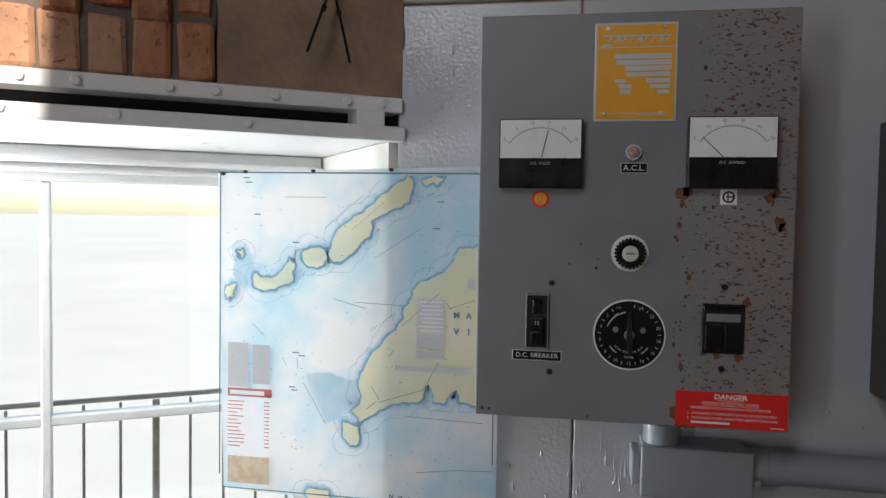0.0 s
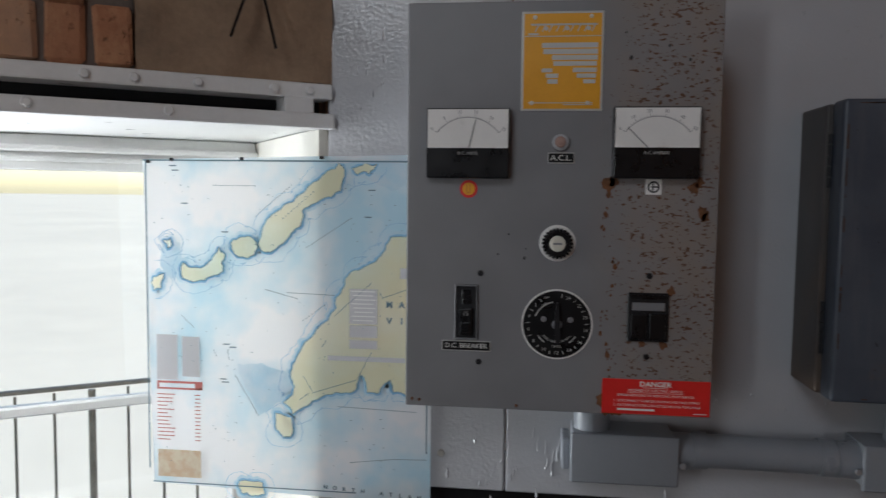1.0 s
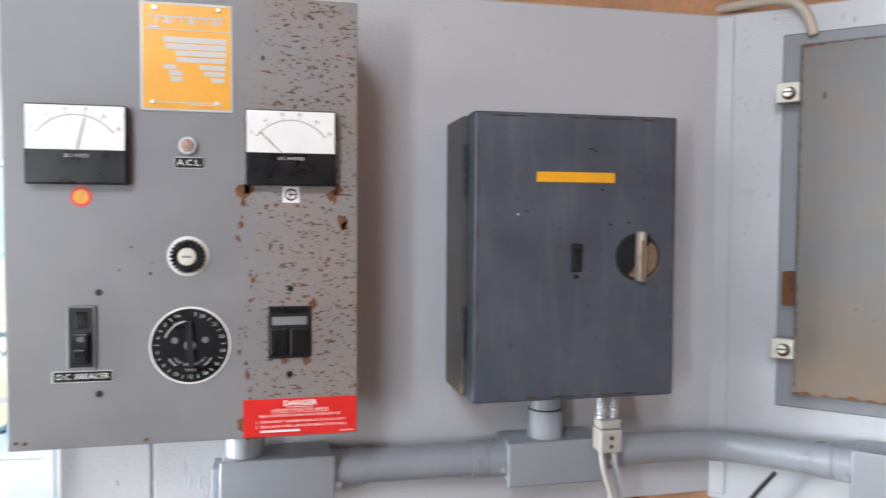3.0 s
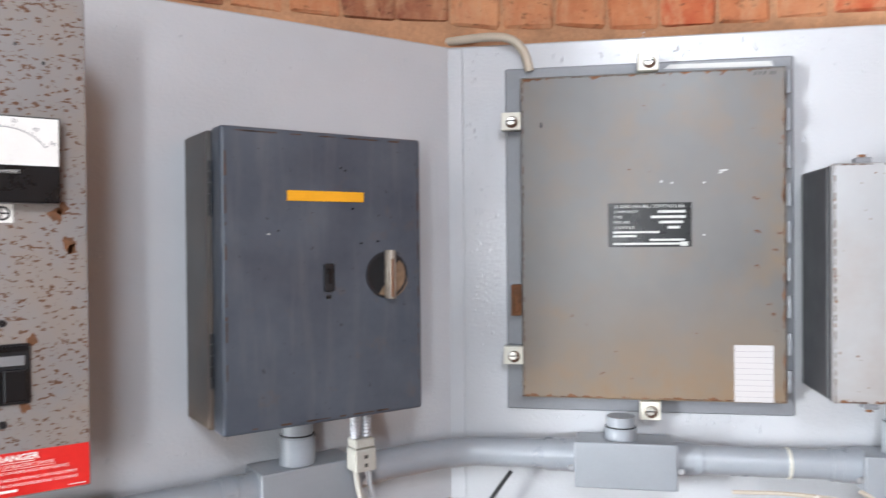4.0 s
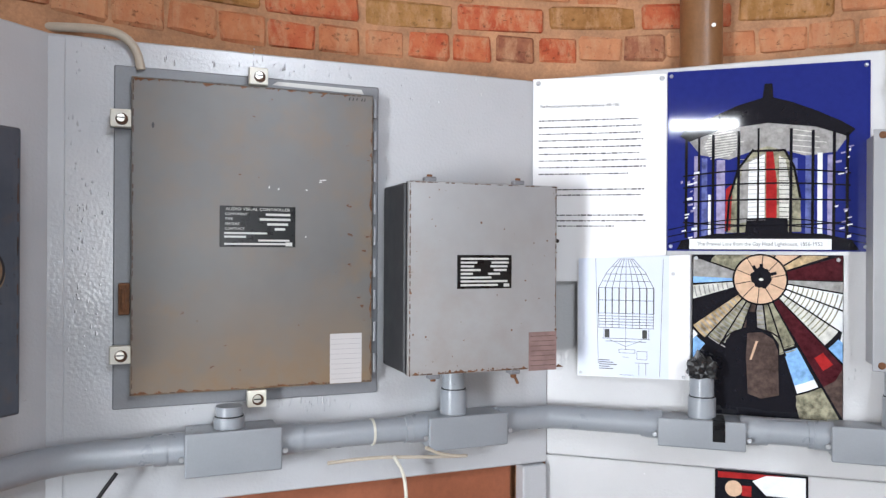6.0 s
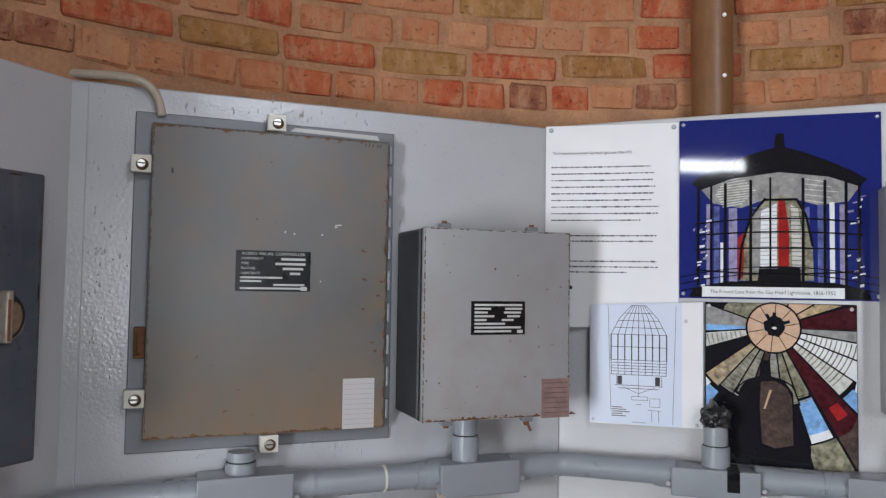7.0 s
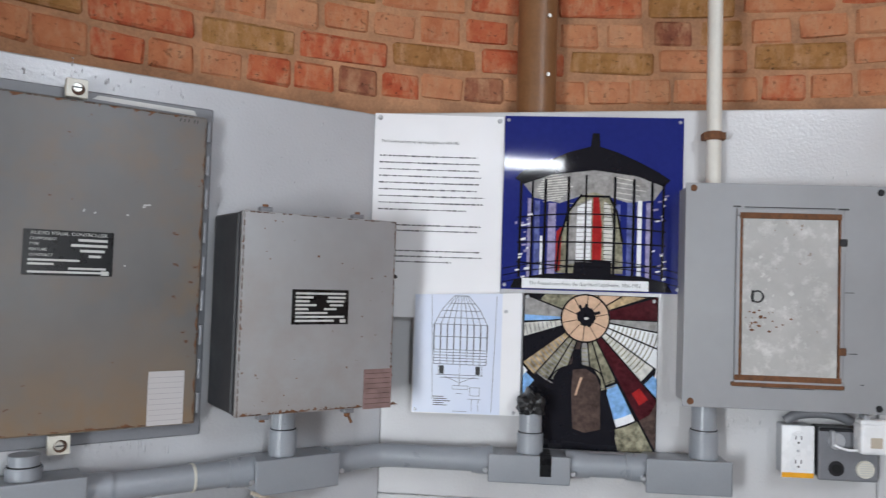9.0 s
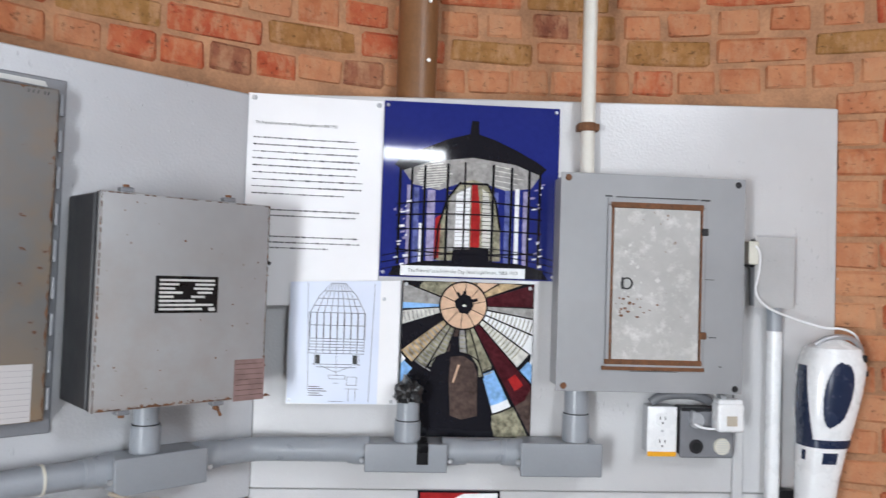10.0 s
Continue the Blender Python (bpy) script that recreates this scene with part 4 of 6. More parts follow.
cab = thing("controller_cabinet", FB, X0, Z0, "large brown-grey steel cabinet, closed, with clamps and rust", "electrical cabinet")
part("case", box(X0, X1, -0.006, 0, Z0, Z1, 0.002), "case", cab, "grey mounting flange")
DX0, DX1, DZ0, DZ1, DY = -0.079, 0.4, 1.246, 1.858, -0.032
part("rim", box(DX0 + 0.006, DX1 + 0.003, -0.020, -0.0055, DZ0 + 0.005, DZ1 - 0.002, 0.002), "case", cab)
door = part("door", box(DX0, DX1, DY, -0.020, DZ0, DZ1, 0.004, 3), "door", cab, "brown-grey door with rust film", True)
edge = bmesh.new()
random.seed(9)
for i in range(44):
    x, w, h = DX0 + (DX1 - DX0) * random.random(), 0.004 + 0.022 * random.random(), 0.002 + 0.005 * random.random()
    up = random.random() < 0.35
    z = DZ1 - 0.003 if up else DZ0 + 0.003
    s = -1 if up else 1
    flat([(x, z), (x + w * 0.3, z + s * h), (x + w * 0.6, z + s * h * 0.6), (x + w, z)], DY - 0.0005, edge)
for i in range(16):
    z, h, w = DZ0 + (DZ1 - DZ0) * random.random(), 0.01 + 0.03 * random.random(), 0.002 + 0.003 * random.random()
    x = DX1 - 0.004
    flat([(x, z), (x - w, z + h * 0.4), (x - w * 0.6, z + h * 0.7), (x, z + h)], DY - 0.0005, edge)
tagged(part("rust_patch", edge, "rust", door, "rusty edge of the door"), kind="stuff")
scuff = bmesh.new()
for x, z, w, t in ((0.18, 1.652, 0.005, 70), (0.198, 1.650, 0.004, 40), (0.284, 1.672, 0.014, 5), (0.255, 1.651, 0.004, 0), (0.255, 1.553, 0.003, 60), (0.283, 1.668, 0.006, 8)):
    flat(stroke((x, z), (x + w * math.cos(radians(t)), z + w * math.sin(radians(t))), 0.0028), DY - 0.0006, scuff)
tagged(part("scuffs", scuff, "chrome", door), kind="stuff")
sh = bmesh.new()
flat([(0.19, 1.868), (0.385, 1.864), (0.38, 1.874), (0.20, 1.876)], -0.0066, sh)
part("bare_strip", sh, "chrome", cab, "bare metal strip of the flange")


def clamp(x, z, up):
    c = part("clamp", box(x - 0.0185, x + 0.0185, -0.040, -0.020, z - 0.017, z + 0.017, 0.002, 2), "bone", cab, "cream painted steel clamp")
    part("stem", box(x - 0.010, x + 0.010, -0.021, -0.004, z - 0.012, z + 0.012), "dark", c)
    part("washer", tube((x + 0.002, -0.0402, z - 0.002), (x + 0.002, -0.0415, z - 0.002), 0.0115, 0.011, 16), "bare_rust", c, "dark rusty washer")
    part("slotted_screw", tube((x, -0.040, z), (x, -0.046, z), 0.0085, 0.007, 16, 0.001), "steel", c, smooth=True)
    part("slot", box(x - 0.007, x + 0.007, -0.0468, -0.0458, z - 0.0012, z + 0.0012), "ink", c)


clamp(0.158, 1.877, True)
clamp(-0.097, 1.775, False)
clamp(-0.096, 1.327, False)
clamp(0.158, 1.228, True)
lat = part("latch", box(-0.100, -0.080, -0.030, -0.006, 1.402, 1.462, 0.003, 2), "rust", cab, "rusty hasp")
part("staple", box(-0.094, -0.086, -0.042, -0.028, 1.412, 1.452, 0.003, 2), "rust", lat)
for i in range(9):
    z = DZ0 + 0.02 + i * 0.068
    part("hinge_leaf", tube((DX1 + 0.006, -0.026, z), (DX1 + 0.006, -0.026, z + 0.040), 0.0052, n=10), "case", cab, smooth=True)
dents = bmesh.new()
flat(oval(-0.04, 1.766, 0.0025, 0.006, n=10), DY - 0.0006, dents)
for x in (0.346, 0.354, 0.362, 0.373, 0.379):
    flat(stroke((x, 1.8435), (x + 0.002, 1.850), 0.002), DY - 0.0006, dents)
tagged(part("paint_marks", dents, "ink", door, "small black stencilled mark"), kind="stuff")

wear = bmesh.new()
random.seed(43)
for side in range(4):
    n = 40
    for i in range(n):
        if random.random() < 0.35:
            continue
        a, b = i / n, (i + 0.5 + 0.5 * random.random()) / n
        t = 0.0008 + 0.0016 * random.random()
        if side < 2:
            z = DZ1 - 0.0036 if side == 0 else DZ0 + 0.0036
            flat(rect(DX0 + (DX1 - DX0) * a, DX0 + (DX1 - DX0) * b, z - t / 2, z + t / 2), DY - 0.0004, wear)
        else:
            x = DX0 + 0.0036 if side == 2 else DX1 - 0.0036
            flat(rect(x - t / 2, x + t / 2, DZ0 + (DZ1 - DZ0) * a, DZ0 + (DZ1 - DZ0) * b), DY - 0.0004, wear)
tagged(part("worn_edge", wear, "bare_rust", door, "dark worn edge of the door"), kind="stuff")
pl = part("name_plate", box(0.084, 0.234, DY - 0.0016, DY, 1.533, 1.615, 0.0007), "dial", door, "black name plate with silver lettering")
tx, y = words("AUDIO VISUAL CONTROLLER", 0.159, 1.6085, 0.0088, DY - 0.0020, stretch=1.08), DY - 0.0020
for i, (a, b, c) in enumerate((("COMPONENT", 0.60, 0.93), ("TYPE", 0.52, 0.93), ("FEATURE", 0.62, 0.90), ("CONTRACT", 0.72, 0.86))):
    z = 1.5985 - i * 0.0098
    words(a, 0.094, z, 0.0070, y, "LEFT", tx)
    flat(rect(0.084 + 0.15 * b, 0.084 + 0.15 * c, z - 0.0024, z + 0.0024), y, tx)
for i, (a, b) in enumerate(((0.06, 0.62), (0.06, 0.34), (0.50, 0.92), (0.06, 0.90))):
    z = 1.5605 - i * 0.0072
    flat(rect(0.084 + 0.15 * a, 0.084 + 0.15 * b, z - 0.0019, z + 0.0019), y, tx)
flat(rect(0.214, 0.2275, 1.5345, 1.5425), y - 0.0002, tx)
part("lettering", tx, "chrome", pl)
fm = part("record_card", box(0.308, 0.376, DY - 0.0008, DY, 1.248, 1.352), "form", door, "white paper record card with ruled lines")
ln = bmesh.new()
for i in range(9):
    flat(rect(0.310, 0.374, 1.2570 + i * 0.0104, 1.2575 + i * 0.0104), DY - 0.0011, ln)
tagged(part("ruling", ln, "fade", fm), kind="stuff")

# ---------------------------------------------------------------- sensor box on board B
X0, X1, Z0, Z1, YF = 0.439, 0.779, 1.274, 1.669, -0.154
sen = thing("sensor_box", FB, X0, Z0, "light grey steel box with bolted lid and rusty lower edge", "electrical box")
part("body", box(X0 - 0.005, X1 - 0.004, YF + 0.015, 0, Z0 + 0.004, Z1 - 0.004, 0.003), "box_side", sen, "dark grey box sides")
lid = part("lid", box(X0, X1, YF, YF + 0.013, Z0, Z1, 0.003, 2), "box", sen, "light grey lid, specked with rust", True)
chips = bmesh.new()
random.seed(21)
for i in range(90):
    onside = random.random()
    x, z = X0 + (X1 - X0) * random.random(), Z0 + (Z1 - Z0) * random.random()
    if onside < 0.35:
        x = random.choice((X0 + 0.003, X1 - 0.003)) + 0.003 * random.gauss(0, 1) * 0.4
    elif onside < 0.6:
        z = Z0 + 0.004 + 0.003 * random.random()
    r = 0.0008 + 0.0018 * random.random() ** 2 * (1.5 if onside < 0.6 else 1)
    flat([(x + r * (0.6 + 0.7 * random.random()) * math.cos(j * 0.9), z + r * (0.6 + 0.7 * random.random()) * math.sin(j * 0.9)) for j in range(7)], YF - 0.0005, chips)
for i in range(22):
    x, w, h = X0 + (X1 - X0) * random.random(), 0.006 + 0.02 * random.random(), 0.003 + 0.006 * random.random()
    flat([(x, Z0 + 0.002), (x + w * 0.4, Z0 + h), (x + w, Z0 + 0.002)], YF - 0.0005, chips)
tagged(part("rust_patch", chips, "rust", lid, "rust pits and rusty lower edge"), kind="stuff")
for x, z, s in ((0.487, Z1, 1), (0.689, Z1, 1), (0.497, Z0, -1), (0.681, Z0, -1)):
    ear = part("lid_clamp", box(x - 0.012, x + 0.012, YF + 0.002, YF + 0.022, z - 0.001 if s > 0 else z - 0.009, z + 0.009 if s > 0 else z + 0.001, 0.002), "case", sen)
    part("bolt", tube((x, YF + 0.012, z + s * 0.008), (x, YF + 0.012, z + s * 0.014), 0.006, n=8), "rust", ear)
wing = tube((0.681, YF + 0.012, Z0 - 0.008), (0.690, YF + 0.008, Z0 - 0.030), 0.003, n=8)
box(0.676, 0.686, YF + 0.006, YF + 0.018, Z0 - 0.018, Z0 - 0.008, 0.002, bm=wing)
part("wing_screw", wing, "rust", sen, "hanging rusty wing screw")
part("side_screw", tube((X1 - 0.002, YF + 0.008, 1.553), (X1 + 0.008, YF + 0.008, 1.549), 0.004, n=8), "dark", sen)
# black filler that paints the shade in the lid's seam
part("seam", box(X0 - 0.001, X1 + 0.001, YF + 0.0125, YF + 0.0155, Z0 + 0.002, Z1 - 0.002), "void", sen)
wear = bmesh.new()
random.seed(41)
for side in range(4):
    n = 26
    for i in range(n):
        if random.random() < (0.25 if side < 2 else 0.12):
            continue
        a, b = i / n, (i + 0.55 + 0.45 * random.random()) / n
        t = 0.0008 + 0.0022 * random.random()
        if side < 2:
            z = Z1 - 0.0028 if side == 0 else Z0 + 0.0028
            flat(rect(X0 + (X1 - X0) * a, X0 + (X1 - X0) * b, z - t / 2, z + t / 2), YF - 0.0004, wear)
        else:
            x = X0 + 0.0028 if side == 2 else X1 - 0.0028
            flat(rect(x - t / 2, x + t / 2, Z0 + (Z1 - Z0) * a, Z0 + (Z1 - Z0) * b), YF - 0.0004, wear)
tagged(part("worn_edge", wear, "bare_rust", lid, "dark worn edge of the lid"), kind="stuff")
pl = part("name_plate", box(0.5440, 0.6690, YF - 0.0014, YF, 1.449, 1.519, 0.0007), "dial", lid, "black name plate with silver small print")
tx = bars(0.5440, 0.6690, 1.511, 0.0078, ((0.06, 0.94), (0.06, 0.36), (0.06, 0.30), (0.06, 0.42), (0.06, 0.28), (0.06, 0.62), (0.06, 0.92), (0.06, 0.74)), 0.0042, YF - 0.0018)
bars(0.5440, 0.6690, 1.5032, 0.0078, ((0.62, 0.94), (0.60, 0.92), (0.66, 0.90), (0.56, 0.78)), 0.0042, YF - 0.0018, tx)
flat(rect(0.650, 0.663, 1.4525, 1.4590), YF - 0.0020, tx)
part("lettering", tx, "chrome", pl)
tg = part("faded_tag", box(0.711, 0.7785, YF - 0.0010, YF, 1.271, 1.354), "faded", lid, "faded red-brown paper tag")
part("ruled_lines", bars(0.711, 0.7785, 1.345, 0.0105, tuple((0.06, 0.94) for _ in range(7)), 0.001, YF - 0.0014), "p_brown", tg)

# ---------------------------------------------------------------- breaker panel on board C
X0, X1, Z0, Z1, YF = 0.285, 0.711, 1.290, 1.776, -0.098
bp = thing("breaker_panel", FC, X0, Z0, "grey steel breaker panel with a worn rust-framed door", "breaker panel")
part("body", box(X0 + 0.008, X1 - 0.008, YF + 0.0045, 0, Z0 + 0.006, Z1 - 0.006, 0.003), "breaker", bp)
lid = part("cover", box(X0, X1, YF, YF + 0.005, Z0, Z1, 0.002, 2), "breaker", bp)
fr = bmesh.new()
for a, b, c, d in ((0.392, 0.617, 1.706, 1.722), (0.392, 0.617, 1.341, 1.357), (0.392, 0.404, 1.357, 1.706), (0.606, 0.617, 1.357, 1.706)):
    box(a, b, YF - 0.007, YF, c, d, 0.003, 2, bm=fr)
dr = part("door_frame", fr, "breaker", lid, "raised grey frame", True)
fr = bmesh.new()
for a, b, c, d in ((0.398, 0.611, 1.700, 1.713), (0.392, 0.613, 1.352, 1.364), (0.3995, 0.4050, 1.357, 1.706), (0.6055, 0.6095, 1.357, 1.706), (0.386, 0.619, 1.3395, 1.348)):
    box(a, b, YF - 0.0078, YF - 0.0003, c, d, 0.001, bm=fr)
tagged(part("rust_patch", fr, "rust", dr, "rusty inner frame"), kind="stuff")
pdoor = part("door", box(0.406, 0.604, YF - 0.006, YF - 0.001, 1.362, 1.700, 0.001), "worn", lid, "pale worn paint with scuffs")
part("ring_latch", ring(0.437, YF - 0.010, YF - 0.006, 1.532, 0.0135, 0.0105, 28), "dark", pdoor, smooth=True)
part("latch_tongue", box(0.425, 0.430, YF - 0.009, YF - 0.006, 1.520, 1.545, 0.001), "dark", pdoor)
random.seed(31)
sc = bmesh.new()
for i in range(26):
    x, z, r = 0.425 + 0.055 * abs(random.gauss(0, 1)), 1.53 + 0.05 * random.gauss(0, 1), 0.001 + 0.006 * random.random() ** 2
    if 0.41 < x < 0.6:
        flat([(x + r * (0.4 + random.random()) * math.cos(j * 0.8), z + r * (0.4 + random.random()) * math.sin(j * 0.8)) for j in range(8)], YF - 0.0064, sc)
tagged(part("scuffs", sc, "chrome", pdoor), kind="stuff")
sc = bmesh.new()
for i in range(30):
    x, z, r = 0.445 + 0.03 * random.gauss(0, 1), 1.478 + 0.01 * random.gauss(0, 1), 0.0008 + 0.0022 * random.random()
    if 0.41 < x < 0.6:
        flat([(x + r * 1.8 * math.cos(j * 1.05), z + r * math.sin(j * 1.05)) for j in range(6)], YF - 0.0067, sc)
tagged(part("rust_patch", sc, "rust", pdoor), kind="stuff")
for z, mt in ((1.652, "dark"), (1.420, "rust")):
    part("hinge", box(0.606, 0.622, YF - 0.010, YF - 0.002, z - 0.008, z + 0.008, 0.002), mt, lid)
for x, z in ((0.302, 1.764), (0.694, 1.762), (0.302, 1.302), (0.694, 1.302)):
    screw(lid, x, YF, z, 0.0075, "rust" if x < 0.5 else "dark")
ch = bmesh.new()
for a, b, c, d in ((0.386, 0.402, 1.724, 1.7275), (0.41, 0.60, 1.7235, 1.726), (0.605, 0.628, 1.722, 1.726), (0.63, 0.648, 1.415, 1.417), (0.45, 0.56, 1.3365, 1.338), (0.62, 0.64, 1.545, 1.5465), (0.655, 0.662, 1.35, 1.352)):
    flat(rect(a, b, c, d), YF - 0.0006, ch)
tagged(part("paint_chips", ch, "ink", lid), kind="stuff")

pipe = thing("riser_conduit", FC, 0.360, 1.776, "grey painted steel conduit rising from the breaker panel", "conduit", y=-0.035)
part("pipe", tube((0.360, -0.035, 1.774), (0.352, -0.030, CEIL), 0.0165, n=24), "ivory", pipe, smooth=True)
part("strap", tube((0.359, -0.035, 1.880), (0.359, -0.035, 1.900), 0.0185, n=24), "rust", pipe, "rusty strap", True)
part("strap_ear", box(0.335, 0.384, -0.046, -0.0165, 1.882, 1.898, 0.001), "rust", pipe)

bx, by = on_ring(17.45, RAD - 0.048, 0).xy
post = new("brown_pipe")
post.matrix_world = pose(bx, by, 1.0)
ORIGIN[post] = Vector((bx, by, 1.0))
tagged(post, "brown painted iron pipe standing against the bricks", "pipe")
part("shaft", tube((bx, by, 1.0), (bx, by, CEIL), 0.049, n=40), "brown", post, smooth=True)
for z in (2.055, 2.2):
    e = Vector((0, 0, 0)) + Vector((CX - bx, CY - by, 0)).normalized() * 0.049
    q = Vector((-e.y, e.x, 0)) * 0.35
    part("white_screw", tube((bx + e.x + q.x, by + e.y + q.y, z), (bx + e.x * 1.08 + q.x, by + e.y * 1.08 + q.y, z), 0.0048, n=12), "card", post)

# ---------------------------------------------------------------- conduit line
PZ, PY, PR = 1.144, -0.050, 0.0262


def conduit_body(at, x0, x1, z0, z1, label, ends=(True, True), y0=-0.094):
    b = thing("conduit_box", at, x0, z0, label, "conduit box", "conduit boxes")
    part("body", box(x0 + 0.004, x1 - 0.004, y0 + 0.008, -0.004, z0 + 0.003, z1 - 0.003, 0.006, 2), "pvc", b, smooth=True)
    part("cover", box(x0, x1, y0, y0 + 0.009, z0, z1, 0.004, 3), "pvc_dark", b, "screwed cover plate", True)
    zc = (z0 + z1) / 2
    for s, on in ((-1, ends[0]), (1, ends[1])):
        if on:
            x = x0 if s < 0 else x1
            part("socket", tube((x - s * 0.01, PY, PZ), (x + s * 0.030, PY, PZ), PR + 0.0055, PR + 0.004, 28, 0.002), "pvc", b, smooth=True)
            screw(b, x + s * 0.006, y0 + 0.004, zc - 0.006, 0.0058, "zinc", "cover_screw")
    return b


def riser(at, x, z0, z1, label, y=-0.052, r=0.025):
    s = thing("riser", at, x, z0, label, "conduit", "short risers", y=y)
    part("pipe", tube((x, y, z0 - 0.004), (x, y, z1), r, n=28), "pvc", s, smooth=True)
    part("collar", tube((x, y, z0 - 0.004), (x, y, z0 + (z1 - z0) * 0.5), r + 0.004, r + 0.004, 28, 0.002), "pvc", s, smooth=True)
    top = z0 + (z1 - z0) * 0.5
    # black ring paints the shadow line where the pipe leaves its collar
    part("joint", tube((x, y, top), (x, y, top + 0.0022), r + 0.0016, n=28), "void", s, "black ring for the shadow line above the collar")
    return s


b1 = conduit_body(FA, 0.109, 0.284, 1.098, 1.181, "dark grey plastic conduit box under the battery charger", (False, True), -0.10)
part("end_cap", box(0.096, 0.109, -0.080, -0.02, 1.112, 1.166, 0.003, 2), "pvc", b1)
b2 = conduit_body(FA, 0.569, 0.748, 1.106, 1.181, "grey plastic conduit box under the switch box")
b3 = conduit_body(FB, 0.018, 0.200, 1.096, 1.180, "grey plastic conduit box under the controller cabinet")
b4 = conduit_body(FB, 0.508, 0.694, 1.101, 1.172, "grey plastic conduit box under the sensor box")
b5 = conduit_body(FC, -0.129, 0.051, 1.106, 1.168, "grey plastic conduit box with a strip of black tape")
part("black_tape", box(-0.016, 0.009, -0.0965, -0.03, 1.124, 1.1705, 0.001), "black", b5, "strip of black tape")
b6 = conduit_body(FC, 0.213, 0.396, 1.100, 1.174, "bluish grey plastic conduit box under the breaker panel", (True, False))
riser(FA, 0.146, 1.181, 1.243, "short plastic riser into the battery charger", r=0.0265)
riser(FA, 0.647, 1.181, 1.271, "short plastic riser into the switch box", r=0.0265)
riser(FB, 0.103, 1.180, 1.220, "short plastic riser into the controller cabinet", r=0.026, y=-0.05)
riser(FB, 0.580, 1.172, 1.276, "short plastic riser into the sensor box")
stub = riser(FC, -0.037, 1.168, 1.255, "open plastic riser stuffed with black tape", r=0.0255)
riser(FC, 0.344, 1.174, 1.293, "short plastic riser into the breaker panel", r=0.027)
random.seed(12)
wad = bmesh.new()
bmesh.ops.create_icosphere(wad, subdivisions=3, radius=0.031, matrix=Matrix.Translation((-0.038, -0.054, 1.272)))
for v in wad.verts:
    d = v.co - Vector((-0.038, -0.054, 1.272))
    v.co += d * (0.55 * noise.noise(v.co * 60) + 0.35 * noise.noise(v.co * 130))
    v.co.z = max(v.co.z, 1.252)
part("tape_wad", wad, "foil", stub, "crumpled wad of black tape")


def run(points, label, r=PR):
    s = new("conduit_run")
    s.matrix_world = Matrix.Translation(points[0])
    ORIGIN[s] = Vector(points[0])
    tagged(s, label, "conduit", "conduit runs")
    part("pipe", sweep(points, r, 24), "pvc", s, smooth=True)
    for a, b in ((points[0], points[1]), (points[-1], points[-2])):
        d = (Vector(b) - Vector(a)).normalized()
        part("coupling", tube(Vector(a) + d * 0.022, Vector(a) + d * 0.046, r + 0.003, r + 0.003, 28, 0.001), "pvc", s, smooth=True)
    return s


def w(at, x, y=PY, z=PZ):
    return at @ Vector((x, y, z))


run([w(FA, 0.29, z=1.147), w(FA, 0.42, z=1.146), w(FA, 0.56, z=1.145)], "thick grey plastic conduit between two boxes", 0.028)
run([w(FA, 0.75, z=1.146), w(FA, 0.86, z=1.145), w(FA, 0.945), w(FB, -0.165), w(FB, -0.08), w(FB, 0.01)], "grey plastic conduit bent round the corner", 0.0275)
r34 = run([w(FB, 0.20), w(FB, 0.35), w(FB, 0.51)], "grey plastic conduit with a small cable tie")
part("cable_tie", tube(w(FB, 0.392), w(FB, 0.397), PR + 0.002, n=24), "bone", r34)
run([w(FB, 0.69), w(FB, 0.76), w(FB, 0.81), w(FC, -0.345), w(FC, -0.28), w(FC, -0.12)], "shiny grey plastic conduit bent round the corner")
run([w(FC, 0.05), w(FC, 0.13), w(FC, 0.22)], "short grey plastic conduit")

plug = thing("cable_connector", FA, 0.736, 1.165, "white two-pole cable connector with hanging leads", "connector", y=-0.11)
part("housing", box(0.714, 0.752, -0.135, -0.100, 1.168, 1.206, 0.003, 2), "aged", plug)
part("upper_housing", box(0.715, 0.751, -0.133, -0.102, 1.207, 1.222, 0.002), "aged", plug)
for x in (0.7225, 0.7435):
    sleeve = bmesh.new()
    n = 40
    loops = []
    for i in range(n + 1):
        r = 0.0077 + 0.0006 * math.sin(i * math.tau / 5)
        loops.append([sleeve.verts.new((x + r * math.cos(q * math.tau / 14), -0.115 + r * math.sin(q * math.tau / 14), 1.222 + 0.048 * i / n)) for q in range(14)])
    for a, b in zip(loops, loops[1:]):
        for q in range(14):
            sleeve.faces.new([a[q], a[(q + 1) % 14], b[(q + 1) % 14], b[q]])
    sleeve.faces.new(loops[0])
    sleeve.faces.new(loops[-1])
    part("corrugated_sleeve", sleeve, "zinc", plug, smooth=True)
part("pin_hole", box(0.730, 0.7355, -0.1356, -0.134, 1.190, 1.196), "ink", plug)
part("pin_hole", box(0.730, 0.7355, -0.1356, -0.134, 1.176, 1.182), "ink", plug)
part("lead", sweep([(0.724, -0.115, 1.167), (0.728, -0.118, 1.13), (0.742, -0.12, 1.09), (0.752, -0.115, 1.03), (0.75, -0.10, 0.95)], 0.0048), "aged", plug)
part("lead", sweep([(0.746, -0.115, 1.167), (0.748, -0.118, 1.14), (0.757, -0.12, 1.10), (0.766, -0.115, 1.03), (0.77, -0.10, 0.95)], 0.0048), "zinc", plug)

